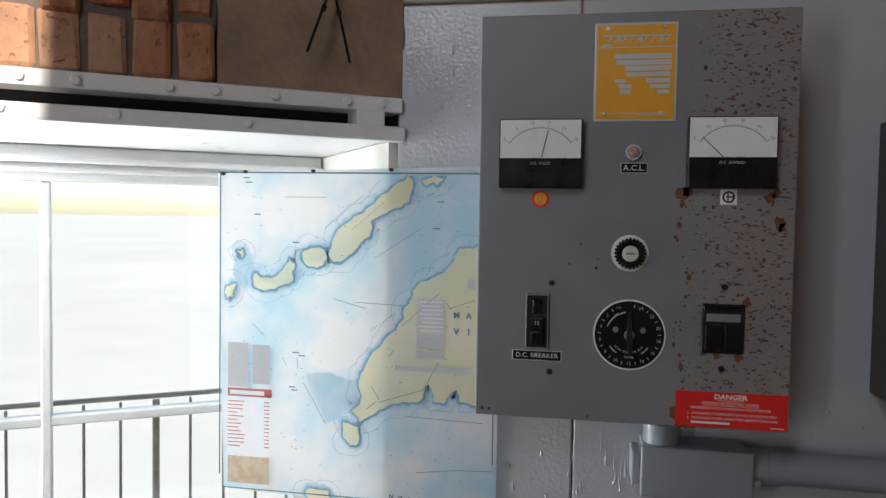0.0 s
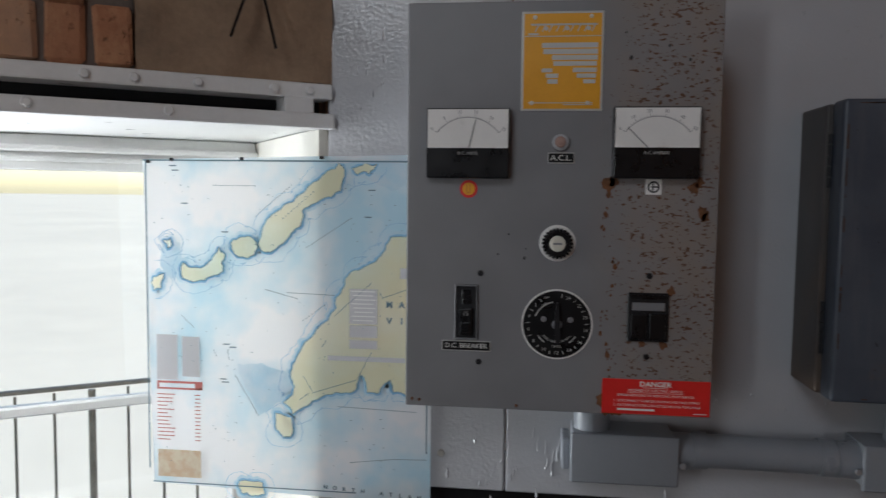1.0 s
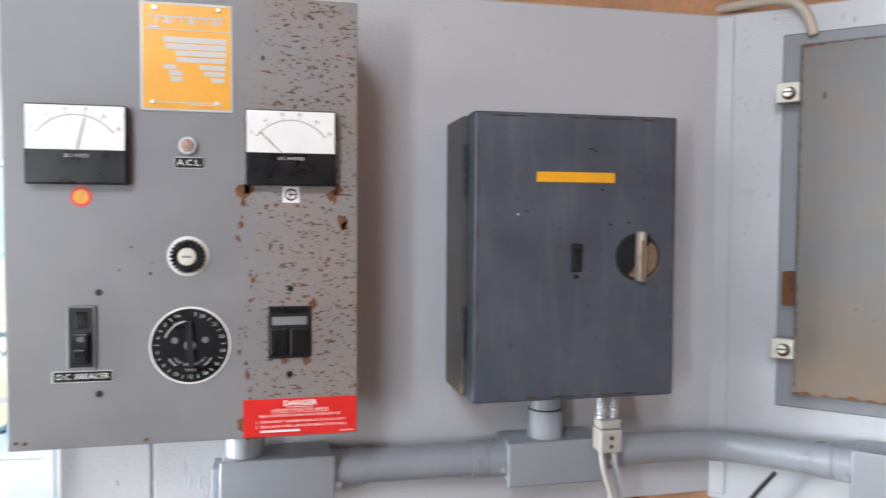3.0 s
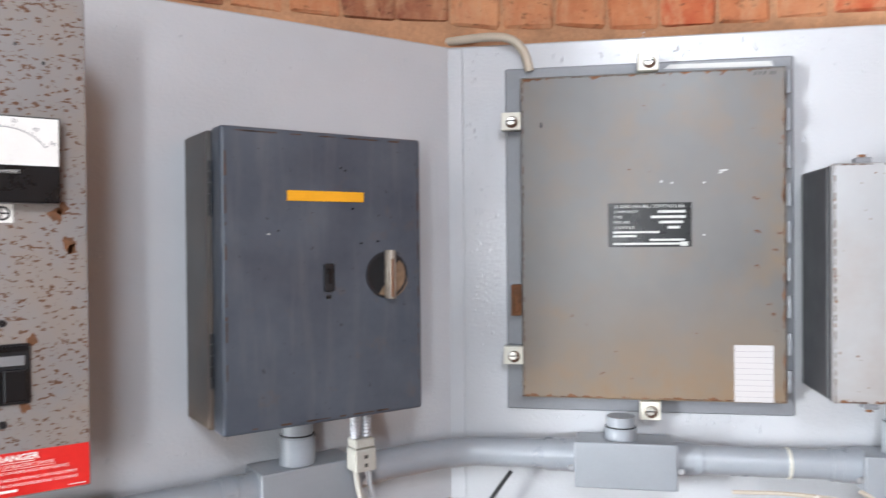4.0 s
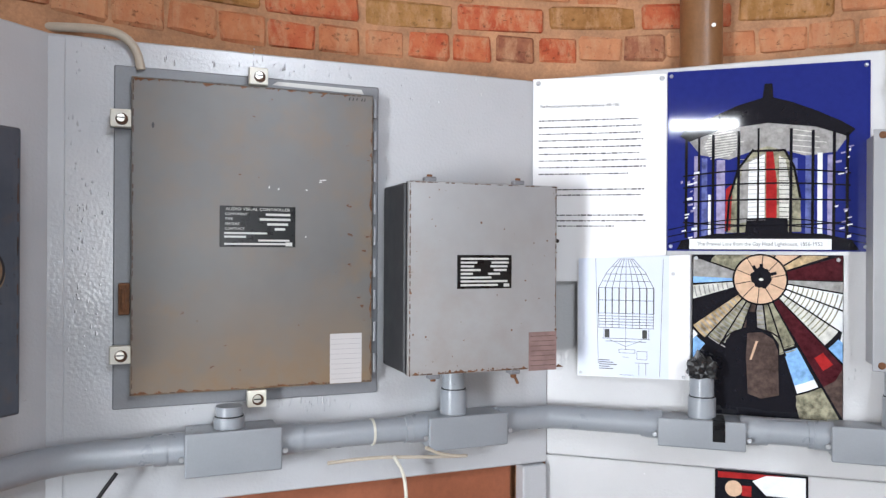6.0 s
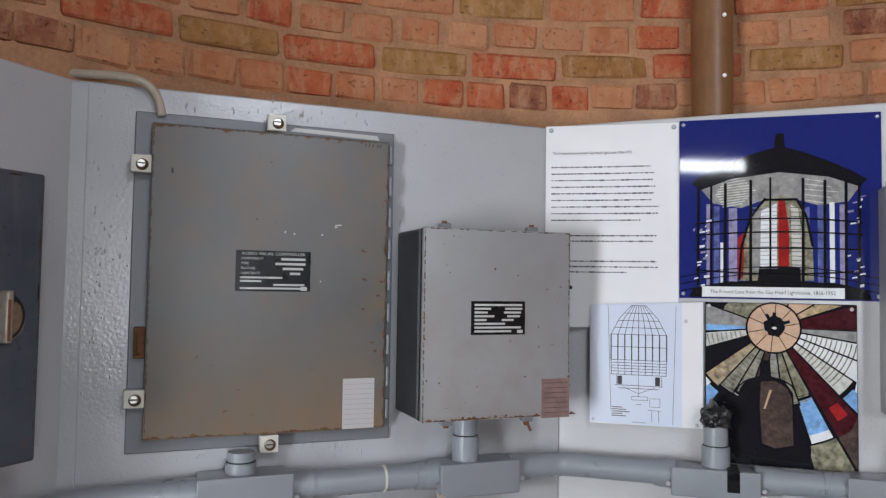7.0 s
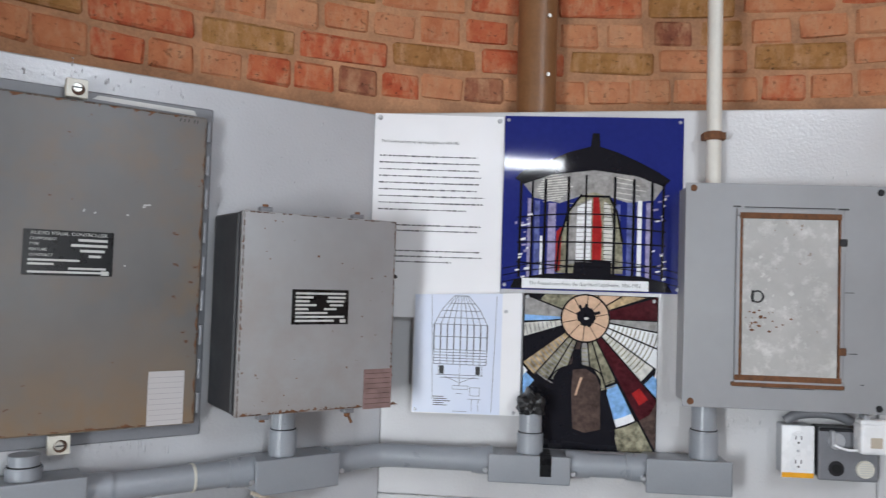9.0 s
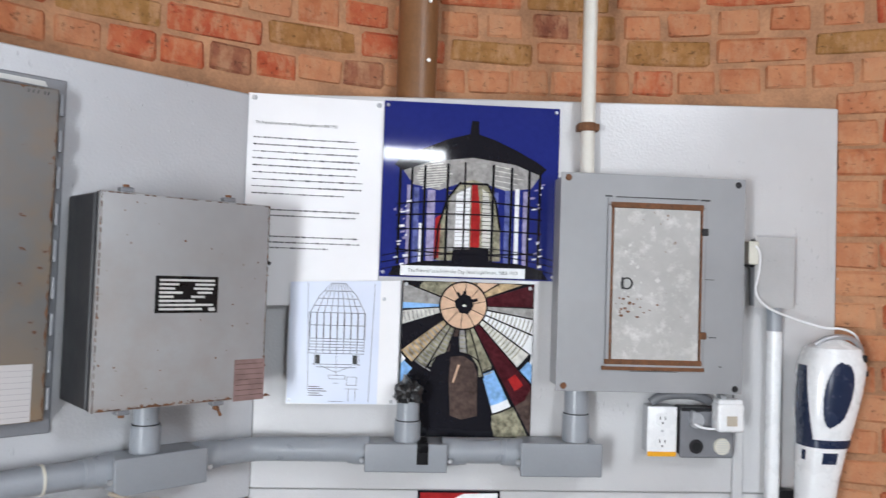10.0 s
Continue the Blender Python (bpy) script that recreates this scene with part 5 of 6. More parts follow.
for pts, at, lab, mt in (([(0.50, -0.095, 1.112), (0.55, -0.085, 1.087), (0.62, -0.08, 1.08), (0.5, -0.06, 1.083), (0.40, -0.05, 1.09), (0.30, -0.05, 1.087)], FB, "thin beige cable along the board's lower edge", "beige"),
                         ([(0.44, -0.06, 1.09), (0.465, -0.065, 1.05), (0.47, -0.06, 0.95), (0.465, -0.05, 0.80)], FB, "pale cable hanging below the conduit", "bone"),
                         ([(-0.10, -0.055, 1.11), (-0.13, -0.06, 1.07), (-0.16, -0.06, 1.02), (-0.17, -0.05, 0.9)], FB, "dark cable hanging below the conduit", "dark")):
    c = thing("thin_cable", at, pts[0][0], pts[-1][2], lab, "cable", "loose cables")
    part("cord", sweep(pts, 0.0038), mt, c, smooth=True)
c = thing("beige_cable", FB, -0.062, 1.88, "beige cable bending down behind the cabinet", "cable")
part("cord", sweep([(-0.26, 0.03, 1.948), (-0.19, 0.0, 1.946), (-0.135, -0.018, 1.944), (-0.095, -0.02, 1.938), (-0.070, -0.016, 1.912), (-0.062, -0.012, 1.875)], 0.0085, 14), "beige", c, smooth=True)
c = new("beige_cable")
c.matrix_world = Matrix.Translation(w(FA, -0.2, 0.0, 1.94))
ORIGIN[c] = w(FA, -0.2, 0.0, 1.94)
tagged(c, "beige cable running along the top of the board", "cable")
part("cord", sweep([w(FD, -0.35, -0.02, 2.03), w(FD, -0.22, -0.02, 1.962), w(FD, -0.12, -0.016, 1.944), w(FA, -0.36, 0.008, 1.944), w(FA, -0.22, 0.010, 1.943), w(FA, -0.05, 0.012, 1.945), w(FA, 0.2, 0.02, 1.965), w(FA, 0.35, 0.03, 2.03)], 0.0085, 14), "beige", c, smooth=True)
for a, b in (((-0.128, 1.95), (-0.178, 1.822)), ((-0.132, 1.95), (-0.104, 1.810))):
    p0, p1 = FD @ Vector((a[0], -0.024, a[1])), FD @ Vector((b[0], -0.045, b[1]))
    part("cable_tie", sweep([p0, p0.lerp(p1, 0.5) + Vector((0, 0, 0.003)), p1], 0.0026, 6), "black", c, "black cable tie with a long tail")
    part("tie_head", tube(p0.lerp(p1, 0.36), p0.lerp(p1, 0.42), 0.0046, n=8), "black", c)
sc = thing("wall_screw", FA, -0.118, 1.098, "bright screw head in the board", "screw")
part("head", tube((-0.118, 0, 1.101), (-0.118, -0.004, 1.101), 0.007, 0.005, 14), "steel", sc)

# ---------------------------------------------------------------- chart hung over the window's edge
CH_X, CH_Z, CH_K = -0.682, 1.627, 0.000689


def chart_points(pts):
    return [(CH_X + (x - 8) * CH_K, CH_Z - (y - 15) * CH_K) for x, y in pts]


def ragged(pts, amp, levels=3, seed=1):
    """An outline made uneven by moving the middles of its sides."""
    rnd = random.Random(seed)
    for _ in range(levels):
        out = []
        for (ax, az), (bx, bz) in zip(pts, pts[1:] + pts[:1]):
            l = math.hypot(bx - ax, bz - az)
            d = rnd.uniform(-1, 1) * amp * min(1.0, l / 0.02)
            out += [(ax, az), ((ax + bx) / 2 - (bz - az) / (l or 1) * d, (az + bz) / 2 + (bx - ax) / (l or 1) * d)]
        pts, amp = out, amp * 0.55
    return pts


def grown(pts, d):
    """An outline moved outwards by d."""
    area = sum(ax * bz - bx * az for (ax, az), (bx, bz) in zip(pts, pts[1:] + pts[:1]))
    s = 1 if area > 0 else -1
    out = []
    for (ax, az), (bx, bz), (cx, cz) in zip(pts[-1:] + pts[:-1], pts, pts[1:] + pts[:1]):
        tx, tz = cx - ax, cz - az
        l = math.hypot(tx, tz) or 1
        out.append((bx + s * tz / l * d, bz - s * tx / l * d))
    return out


chart = thing("sea_chart", FA, -0.41, 1.015, "large paper sea chart in pale blue and tan", "chart")
bm = bmesh.new()
NX, NZ = 26, 28
grid = []
for j in range(NZ + 1):
    row = []
    for i in range(NX + 1):
        a, b = i / NX, j / NZ
        x = (-0.682 + 0.014 * b) * (1 - a) + (-0.1365) * a
        z = (1.629 - 0.612 * b) * (1 - a) + (1.641 - 0.640 * b) * a
        row.append(bm.verts.new((x, -0.0045, z)))
    grid.append(row)
for j in range(NZ):
    for i in range(NX):
        bm.faces.new([grid[j][i], grid[j][i + 1], grid[j + 1][i + 1], grid[j + 1][i]])
sheet = part("paper", bm, "sea", chart)
vineyard = ((900, 190), (735, 205), (690, 210), (670, 250), (640, 280), (590, 300), (560, 350), (545, 400), (490, 460), (440, 530), (420, 590), (425, 640), (400, 660), (425, 690), (500, 642),
            (560, 627), (600, 612), (612, 575), (628, 622), (660, 622), (690, 585), (700, 618), (780, 618), (780, 300))
islands = [vineyard,
           ((120, 290), (150, 302), (190, 290), (222, 245), (238, 265), (232, 310), (180, 335), (120, 330)),
           ((262, 225), (300, 215), (325, 230), (320, 262), (275, 268), (258, 245)),
           ((345, 190), (380, 150), (430, 120), (470, 80), (520, 40), (550, 17), (565, 40), (555, 90), (500, 115), (450, 145), (445, 185), (400, 230), (350, 255), (332, 235)),
           ((585, 32), (620, 18), (652, 20), (630, 45), (600, 47)), ((65, 230), (85, 225), (78, 250)), ((36, 330), (64, 320), (56, 360), (36, 365)),
           ((275, 885), (340, 885), (345, 915), (310, 923), (280, 915)), ((378, 690), (420, 700), (425, 740), (400, 755), (380, 735))]
for i, isle in enumerate(islands):
    outline = ragged(chart_points(isle), 0.0058, 4, i + 3)
    if i == 0:
        clip = lambda pts: [(min(x, -0.1385), z) for x, z in pts]
    else:
        clip = lambda pts: [(max(x, -0.668), min(z, 1.624)) for x, z in pts]
    part("island", flat(clip(outline), -0.0064), "land", sheet, "pale yellow printed land")
    wave = [0.55 + 0.75 * abs(noise.noise(Vector((x * 70, i, z * 70)))) for x, z in outline]
    edge = outline
    for name, out_by, y, mat in (("coast_line", 0.0011, -0.0060, "coast"), ("shoal", 0.0060, -0.0056, "shoal"), ("shallow_water", 0.0125, -0.0052, "shoal_edge")):
        wide = grown(outline, out_by)
        wide = [(ox + (wx - ox) * k, oz + (wz - oz) * k) for (ox, oz), (wx, wz), k in zip(outline, wide, wave)]
        band = bmesh.new()
        a, b = clip(edge), clip(wide)
        for n in range(len(a)):
            m = (n + 1) % len(a)
            if max(math.dist(a[n], b[n]), math.dist(a[m], b[m])) > 0.0002:
                flat([a[n], a[m], b[m], b[n]], y, band)
        part(name, band, mat, sheet)
        edge = wide
    line = bmesh.new()
    for d in (0.019,):
        far = clip(grown(ragged(chart_points(isle), 0.011, 3, i + 50), d))
        for p, q in zip(far, far[1:] + far[:1]):
            if -0.666 < min(p[0], q[0]) and max(p[0], q[0]) < -0.140 and max(p[1], q[1]) < 1.622:
                flat(stroke(p, q, 0.0007), -0.0051, line)
    if line.faces:
        part("depth_contour", line, "shoal", sheet)
    else:
        line.free()
for k, (pts, amp) in enumerate(((((60, 225), (110, 235), (120, 330), (85, 335), (55, 300)), 0.004), (((480, 15), (530, 20), (505, 60), (485, 40)), 0.003), (((560, 20), (735, 18), (735, 60), (690, 90), (600, 55)), 0.004),
                                (((270, 560), (340, 555), (420, 580), (415, 640), (330, 700), (290, 620)), 0.005), (((378, 615), (425, 612), (425, 665), (380, 660)), 0.002))):
    part("shoal", flat(ragged(chart_points(pts), amp, 3, k + 60), -0.0048 - 0.00004 * k), "shoal_edge", sheet)
ink, y = bmesh.new(), -0.0069
rnd = random.Random(4)
for a, b in (((455, 585), (480, 625)), ((505, 505), (520, 485)), ((480, 630), (600, 590)), ((600, 590), (640, 515)), ((445, 650), (470, 630)), ((540, 420), (640, 330)), ((265, 590), (330, 700)), ((115, 432), (150, 465)),
             ((245, 520), (248, 550)), ((300, 572), (300, 572)), ((583, 815), (700, 800)), ((700, 800), (790, 797)), ((550, 664), (760, 670)), ((410, 362), (540, 366)), ((350, 355), (440, 378)), ((668, 370), (735, 345)), ((660, 355), (672, 372))):
    p, q = chart_points((a, b))
    flat(stroke(p, q, 0.0008), y, ink)
for (x0, y0), (x1, y1), n in (((465, 240), (590, 158), 20), ((325, 160), (430, 72), 16), ((210, 80), (330, 80), 18), ((400, 165), (490, 88), 12), ((455, 435), (520, 388), 8), ((205, 525), (215, 545), 3)):
    for i in range(n):
        (px, pz), = chart_points(((x0 + (x1 - x0) * i / n, y0 + (y1 - y0) * i / n),))
        flat(oval(px, pz, 0.0010, 0.0012, n=6), y, ink)
for i in range(150):
    x, yy = rnd.uniform(30, 720), rnd.uniform(30, 860)
    (px, pz), = chart_points(((x, yy),))
    flat(rect(px, px + rnd.uniform(0.001, 0.004), pz, pz + 0.0008), y - 0.0001, ink)
for x, yy in ((232, 508), (250, 516), (222, 604), (228, 612), (85, 30), (92, 42), (230, 205), (118, 130), (620, 160), (630, 90)):
    (px, pz), = chart_points(((x, yy),))
    flat(rect(px, px + 0.013, pz, pz + 0.0020), y - 0.0002, ink)
for i, chx in enumerate("NORTH ATLANTIC"):
    (px, pz), = chart_points(((516 + 25.5 * i, 886 + 1.5 * i),))
    if px < -0.142:
        words(chx, px, pz, 0.0098, y - 0.0003, bm=ink, bold=0.0004)
for s, yy in (("MARTHA'S", 387), ("VINEYARD", 430)):
    for i, chx in enumerate(s):
        (px, pz), = chart_points(((687 + 33 * i, yy),))
        if px < -0.145:
            words(chx, px, pz, 0.0150, y - 0.0003, bm=ink, bold=0.0006)
for x0, x1, y0, y1 in ((10, 792, 12, 16), (10, 14, 12, 860), (26, 600, 896, 899), (787, 790, 12, 780)):
    a, b = chart_points(((x0, y0), (x1, y1)))
    flat(rect(a[0] + (0.004 if x0 == 10 and x1 == 14 else 0), b[0] + (0.004 if x0 == 10 and x1 == 14 else 0), b[1], a[1]), y, ink)
tagged(part("chart_print", ink, "coast", sheet, "fine dark chart lines, soundings and letters"), kind="stuff")
nb = bmesh.new()
for x0, x1, y0, y1 in ((580, 655, 347, 440), (580, 655, 444, 476), (580, 655, 483, 506), (522, 730, 527, 540), (715, 735, 290, 318), (42, 102, 486, 610), (115, 165, 490, 600)):
    a, b = chart_points(((x0, y0), (x1, y1)))
    part("note_box", flat(rect(a[0], min(b[0], -0.139), b[1], a[1]), -0.0068), "chart_box", sheet)
nb = bmesh.new()
for i in range(8):
    a, b = chart_points(((586 + 4 * (i % 3), 352 + i * 11), (650 - 6 * (i % 2), 355 + i * 11)))
    flat(rect(a[0], b[0], b[1], a[1]), -0.0072, nb)
tagged(part("note_print", nb, "card", sheet), kind="stuff")
nb = bmesh.new()
for x0, x1, y0, y1 in ((42, 172, 614, 620), (42, 48, 620, 636), (150, 172, 620, 636), (42, 172, 632, 637)):
    a, b = chart_points(((x0, y0), (x1, y1)))
    flat(rect(a[0], b[0], b[1], a[1]), -0.0068, nb)
for i in range(13):
    a, b = chart_points(((42, 650 + i * 10.5), (70 + 26 * rnd.random(), 652.5 + i * 10.5)))
    flat(rect(a[0], b[0], b[1], a[1]), -0.0068, nb)
    a, b = chart_points(((150, 650 + i * 10.5), (165, 652.5 + i * 10.5)))
    flat(rect(a[0], b[0], b[1], a[1]), -0.0068, nb)
tagged(part("chart_table", nb, "chart_red", sheet, "red table heading and lines"), kind="stuff")
a, b = chart_points(((42, 806), (165, 882)))
part("chart_picture", flat(rect(a[0], b[0], b[1], a[1]), -0.0068), "chart_tan", sheet)
for x, z in ((-0.670, 1.622), (-0.625, 1.626), (-0.49, 1.628), (-0.34, 1.631)):
    part("clip", box(x - 0.004, x + 0.004, -0.008, -0.004, z, z + 0.006, 0.001), "dark", chart)

# ---------------------------------------------------------------- sheets and posters on board C
corner = FC.inverted() @ FB @ Vector((0.800, -0.004, 0))
LEFT, RIGHT = (corner.x, corner.y), (-0.114, -0.004)
MID = ((LEFT[0] + RIGHT[0]) / 2, (LEFT[1] + RIGHT[1]) / 2 + 0.004)


def sheet_at(s, z, lift=0.0):
    """A place on the text sheet, which bridges the corner between two boards."""
    l1, l2 = math.dist(LEFT, MID), math.dist(MID, RIGHT)
    d = s * (l1 + l2)
    p, q, f = (LEFT, MID, d / l1) if d < l1 else (MID, RIGHT, (d - l1) / l2)
    x, y = p[0] + (q[0] - p[0]) * f, p[1] + (q[1] - p[1]) * f
    n = Vector((q[1] - p[1], -(q[0] - p[0]))).normalized()
    return Vector((x + n.x * lift, y + n.y * lift, z))


txt = thing("text_sheet", FC, -0.25, 1.457, "white laminated sheet of printed text pinned to the board", "information sheet")
bm = bmesh.new()
cols = [0.0, 0.15, 0.25, math.dist(LEFT, MID) / (math.dist(LEFT, MID) + math.dist(MID, RIGHT)), 0.5, 0.75, 1.0]
rows = [[bm.verts.new(sheet_at(s, z, lf)) for s in cols] for z, lf in ((1.457, 0), (1.934, 0), (1.934, -0.0008), (1.457, -0.0008))]
for i in range(4):
    for k in range(len(cols) - 1):
        bm.faces.new([rows[i][k], rows[i][k + 1], rows[(i + 1) % 4][k + 1], rows[(i + 1) % 4][k]])
paper = part("sheet", bm, "sheet", txt)
pr = bmesh.new()
rnd = random.Random(8)
title = bmesh.new()
words("The Fresnel Lens from the Gay Head Lighthouse 1856-1952", 0, 0, 0.0092, 0, "LEFT", title, stretch=0.92)
span = max(v.co.x for v in title.verts)
for v in title.verts:
    q = sheet_at(0.055 + v.co.x / span * 0.60, 1.868 + v.co.z, 0.0012)
    v.co = q
part("title", title, "ink", paper)
zs = [1.8345 - 0.01575 * i for i in range(9)] + [1.672, 1.659, 1.612, 1.599, 1.5865]
ends = (0.80, 0.82, 0.81, 0.83, 0.82, 0.80, 0.86, 0.85, 0.72, 0.84, 0.82, 0.84, 0.85, 0.62)
for z, e in zip(zs, ends):
    s = 0.045
    while s < e:
        l = min(e - s, rnd.uniform(0.012, 0.048))
        n = max(1, int(l / 0.03))
        for i in range(n):
            a, b = s + l * i / n, s + l * (i + 1) / n
            h = rnd.choice((0.0010, 0.0014, 0.0017))
            pr.faces.new([pr.verts.new(sheet_at(*q, 0.0012)) for q in ((a, z - h), (b, z - h), (b, z + h), (a, z + h))])
        s += l + 0.007
tagged(part("small_print", pr, "print", paper, "lines of small print"), kind="stuff")
for s, z in ((0.04, 1.924), (0.965, 1.924)):
    q = sheet_at(s, z)
    part("tack", tube(q, q + Vector((0, -0.005, 0)), 0.006, 0.004, 12), "zinc", txt)

# blue poster of a lantern room
PX0, PX1, PZ0, PZ1, PYF = -0.112, 0.300, 1.530, 1.937, -0.0042
blue = thing("blue_poster", FC, 0.094, 1.530, "glossy blue photo poster of a lighthouse lens in its lantern", "poster")
part("sheet", flat(rect(PX0, PX1, PZ0, PZ1), PYF, thick=0.0012), "p_blue", blue)


def bp_at(x, y):
    return (PX0 + (x - 1137) / 418 * (PX1 - PX0), PZ1 - (y - 40) / 420 * (PZ1 - PZ0))


def bp_poly(pts):
    return [bp_at(*q) for q in pts]


MATS = ["p_black", "p_grey", "p_pale", "p_red", "p_white", "p_mauve", "p_olive", "p_dusk"]
pic = bmesh.new()
lay = lambda i: PYF - 0.0004 - 0.00025 * i
flat(bp_poly(((1185, 205), (1250, 176), (1350, 164), (1450, 176), (1512, 205), (1490, 238), (1430, 246), (1385, 232), (1350, 222), (1318, 232), (1270, 250), (1210, 238))), lay(0), pic, 1)
for i in range(11):
    yy = 178 + i * 6
    wd = 70 - abs(i - 5) * 7
    flat(bp_poly(((1245 - wd * 0.4, yy + 8), (1245 + wd * 0.8, yy), (1245 + wd * 0.8, yy + 2.6), (1245 - wd * 0.4, yy + 10.6))), lay(1), pic, 2)
    if i % 2:
        flat(bp_poly(((1400, yy), (1400 + wd, yy + 8), (1400 + wd, yy + 10), (1400, yy + 2))), lay(1), pic, 2)
for x0, x1, y0, y1, mi in ((1196, 1206, 240, 430, 5), (1212, 1224, 245, 425, 7), (1244, 1262, 250, 420, 5), (1428, 1446, 245, 425, 7), (1452, 1462, 240, 425, 4), (1472, 1484, 245, 425, 5), (1226, 1232, 330, 425, 4), (1402, 1412, 250, 415, 7)):
    flat(bp_poly(((x0, y0), (x1, y0), (x1, y1), (x0, y1))), lay(1), pic, mi)
flat(bp_poly(((1322, 230), (1350, 222), (1385, 232), (1405, 270), (1418, 340), (1420, 416), (1266, 418), (1271, 340), (1290, 272))), lay(2), pic, 6)
flat(bp_poly(((1300, 262), (1344, 236), (1344, 392), (1288, 396), (1290, 330))), lay(3), pic, 1)
flat(bp_poly(((1312, 258), (1345, 240), (1345, 386), (1310, 390))), lay(4), pic, 4)
flat(bp_poly(((1348, 234), (1362, 234), (1370, 300), (1370, 388), (1348, 388))), lay(4), pic, 3)
flat(bp_poly(((1264, 318), (1278, 306), (1274, 412), (1262, 414))), lay(4), pic, 3)
flat(bp_poly(((1374, 244), (1388, 252), (1398, 320), (1398, 392), (1376, 390))), lay(4), pic, 2)
for i in range(15):
    yy = 250 + i * 10
    flat(bp_poly(((1290, yy), (1346, yy - 2), (1346, yy - 0.6), (1290, yy + 1.4))), lay(5), pic, 1)
    flat(bp_poly(((1374, yy), (1404, yy + 1), (1404, yy + 2.4), (1374, yy + 1.4))), lay(5), pic, 0)
flat(bp_poly(((1308, 386), (1392, 386), (1394, 425), (1304, 425))), lay(5), pic, 0)
for q0, q1 in (((1322, 228), (1290, 272)), ((1290, 272), (1271, 340)), ((1271, 340), (1266, 416)), ((1385, 230), (1405, 270)), ((1405, 270), (1418, 340)), ((1318, 232), (1386, 232))):
    flat(stroke(bp_at(*q0), bp_at(*q1), 0.005), lay(6), pic, 0)
roof = [(1344, 80), (1360, 80), (1362, 112), (1400, 124), (1450, 146), (1500, 172), (1526, 190), (1512, 206), (1450, 182), (1350, 169), (1250, 182), (1185, 206), (1164, 192), (1178, 176), (1230, 152), (1290, 126), (1340, 112)]
flat(bp_poly(roof), lay(7), pic, 0)
for x, wd in ((1176, 6), (1204, 5), (1234, 6), (1288, 6), (1330, 4), (1396, 6), (1440, 6), (1482, 6), (1508, 6)):
    flat(bp_poly(((x, 178 + abs(x - 1348) * 0.12), (x + wd, 178 + abs(x - 1348) * 0.12), (x + wd - 1, 430), (x - 1, 430))), lay(7), pic, 0)
for y0, bend in ((285, 12), (312, 8), (345, 4), (392, -8)):
    for i in range(12):
        a, b = i / 12, (i + 1) / 12
        x0, x1 = 1172 + 345 * a, 1172 + 345 * b
        q0, q1 = y0 - bend * (1 - (2 * a - 1) ** 2), y0 - bend * (1 - (2 * b - 1) ** 2)
        flat(bp_poly(((x0, q0), (x1, q1), (x1, q1 + 3.4), (x0, q0 + 3.4))), lay(8), pic, 0)
for y0 in (392, 408, 424):
    for i in range(10):
        a, b = i / 10, (i + 1) / 10
        f = lambda v: y0 + 26 * (2 * v - 1) ** 2 - 8
        flat(bp_poly(((1140 + 412 * a, f(a)), (1140 + 412 * b, f(b)), (1140 + 412 * b, f(b) + 2.2), (1140 + 412 * a, f(a) + 2.2))), lay(8), pic, 0)
flat(bp_poly(((1168, 436), (1240, 420), (1460, 420), (1520, 434), (1534, 457), (1158, 457))), lay(9), pic, 0)
rnd = random.Random(15)
# pale glints; the right-hand cluster paints in a window's reflection on the gloss
for i in range(34):
    x, yy = (rnd.uniform(1166, 1196), rnd.uniform(275, 440)) if i % 2 else (rnd.uniform(1486, 1514), rnd.uniform(225, 425))
    ww, hh = rnd.uniform(3, 13), rnd.uniform(2, 6)
    flat(bp_poly(((x, yy), (x + ww, yy - 2), (x + ww, yy + hh - 2), (x, yy + hh))), lay(10) - 0.00002 * i, pic, 4 if i % 3 else 5)
part("picture", pic, MATS, blue, "photo of a lantern with a red and white lens")
a, b = bp_at(1186, 456), bp_at(1480, 432)
cap = part("caption", flat(rect(a[0], b[0], a[1], b[1]), (lay(10) - 0.001)), "p_white", blue)
part("lettering", words("The Fresnel Lens from the Gay Head Lighthouse, 1856-1952", (a[0] + b[0]) / 2, (a[1] + b[1]) / 2, 0.0112, (lay(10) - 0.0013), stretch=0.93), "ink", cap)
for x, z in ((PX0 + 0.008, PZ1 - 0.010), (PX1 - 0.008, PZ1 - 0.010), (PX0 + 0.008, PZ0 + 0.010), (PX1 - 0.008, PZ0 + 0.010)):
    part("tack", tube((x, PYF, z), (x, PYF - 0.004, z), 0.0045, 0.003, 12), "zinc", blue)

# poster of a lens seen from inside, with a bell-shaped lamp cover
QX0, QX1, QZ0, QZ1, QYF = -0.056, 0.250, 1.166, 1.522, -0.0042
rad = thing("lens_poster", FC, 0.097, 1.166, "colour photo poster of lens prisms above a dark lamp cover", "poster")
part("sheet", flat(rect(QX0, QX1, QZ0, QZ1), QYF, thick=0.0012), "p_black", rad)


def rp_at(x, y):
    return (QX0 + (x - 403) / 417 * (QX1 - QX0), QZ1 - (y - 133) / 472 * (QZ1 - QZ0))


QC = rp_at(595, 205)
RMATS = ["p_black", "p_wine", "p_pale", "p_white", "p_olive", "p_gold", "p_sky", "p_red", "p_grey", "p_skin", "p_brown"]
qlay = lambda i: QYF - 0.0004 - 0.00025 * i
pic = bmesh.new()


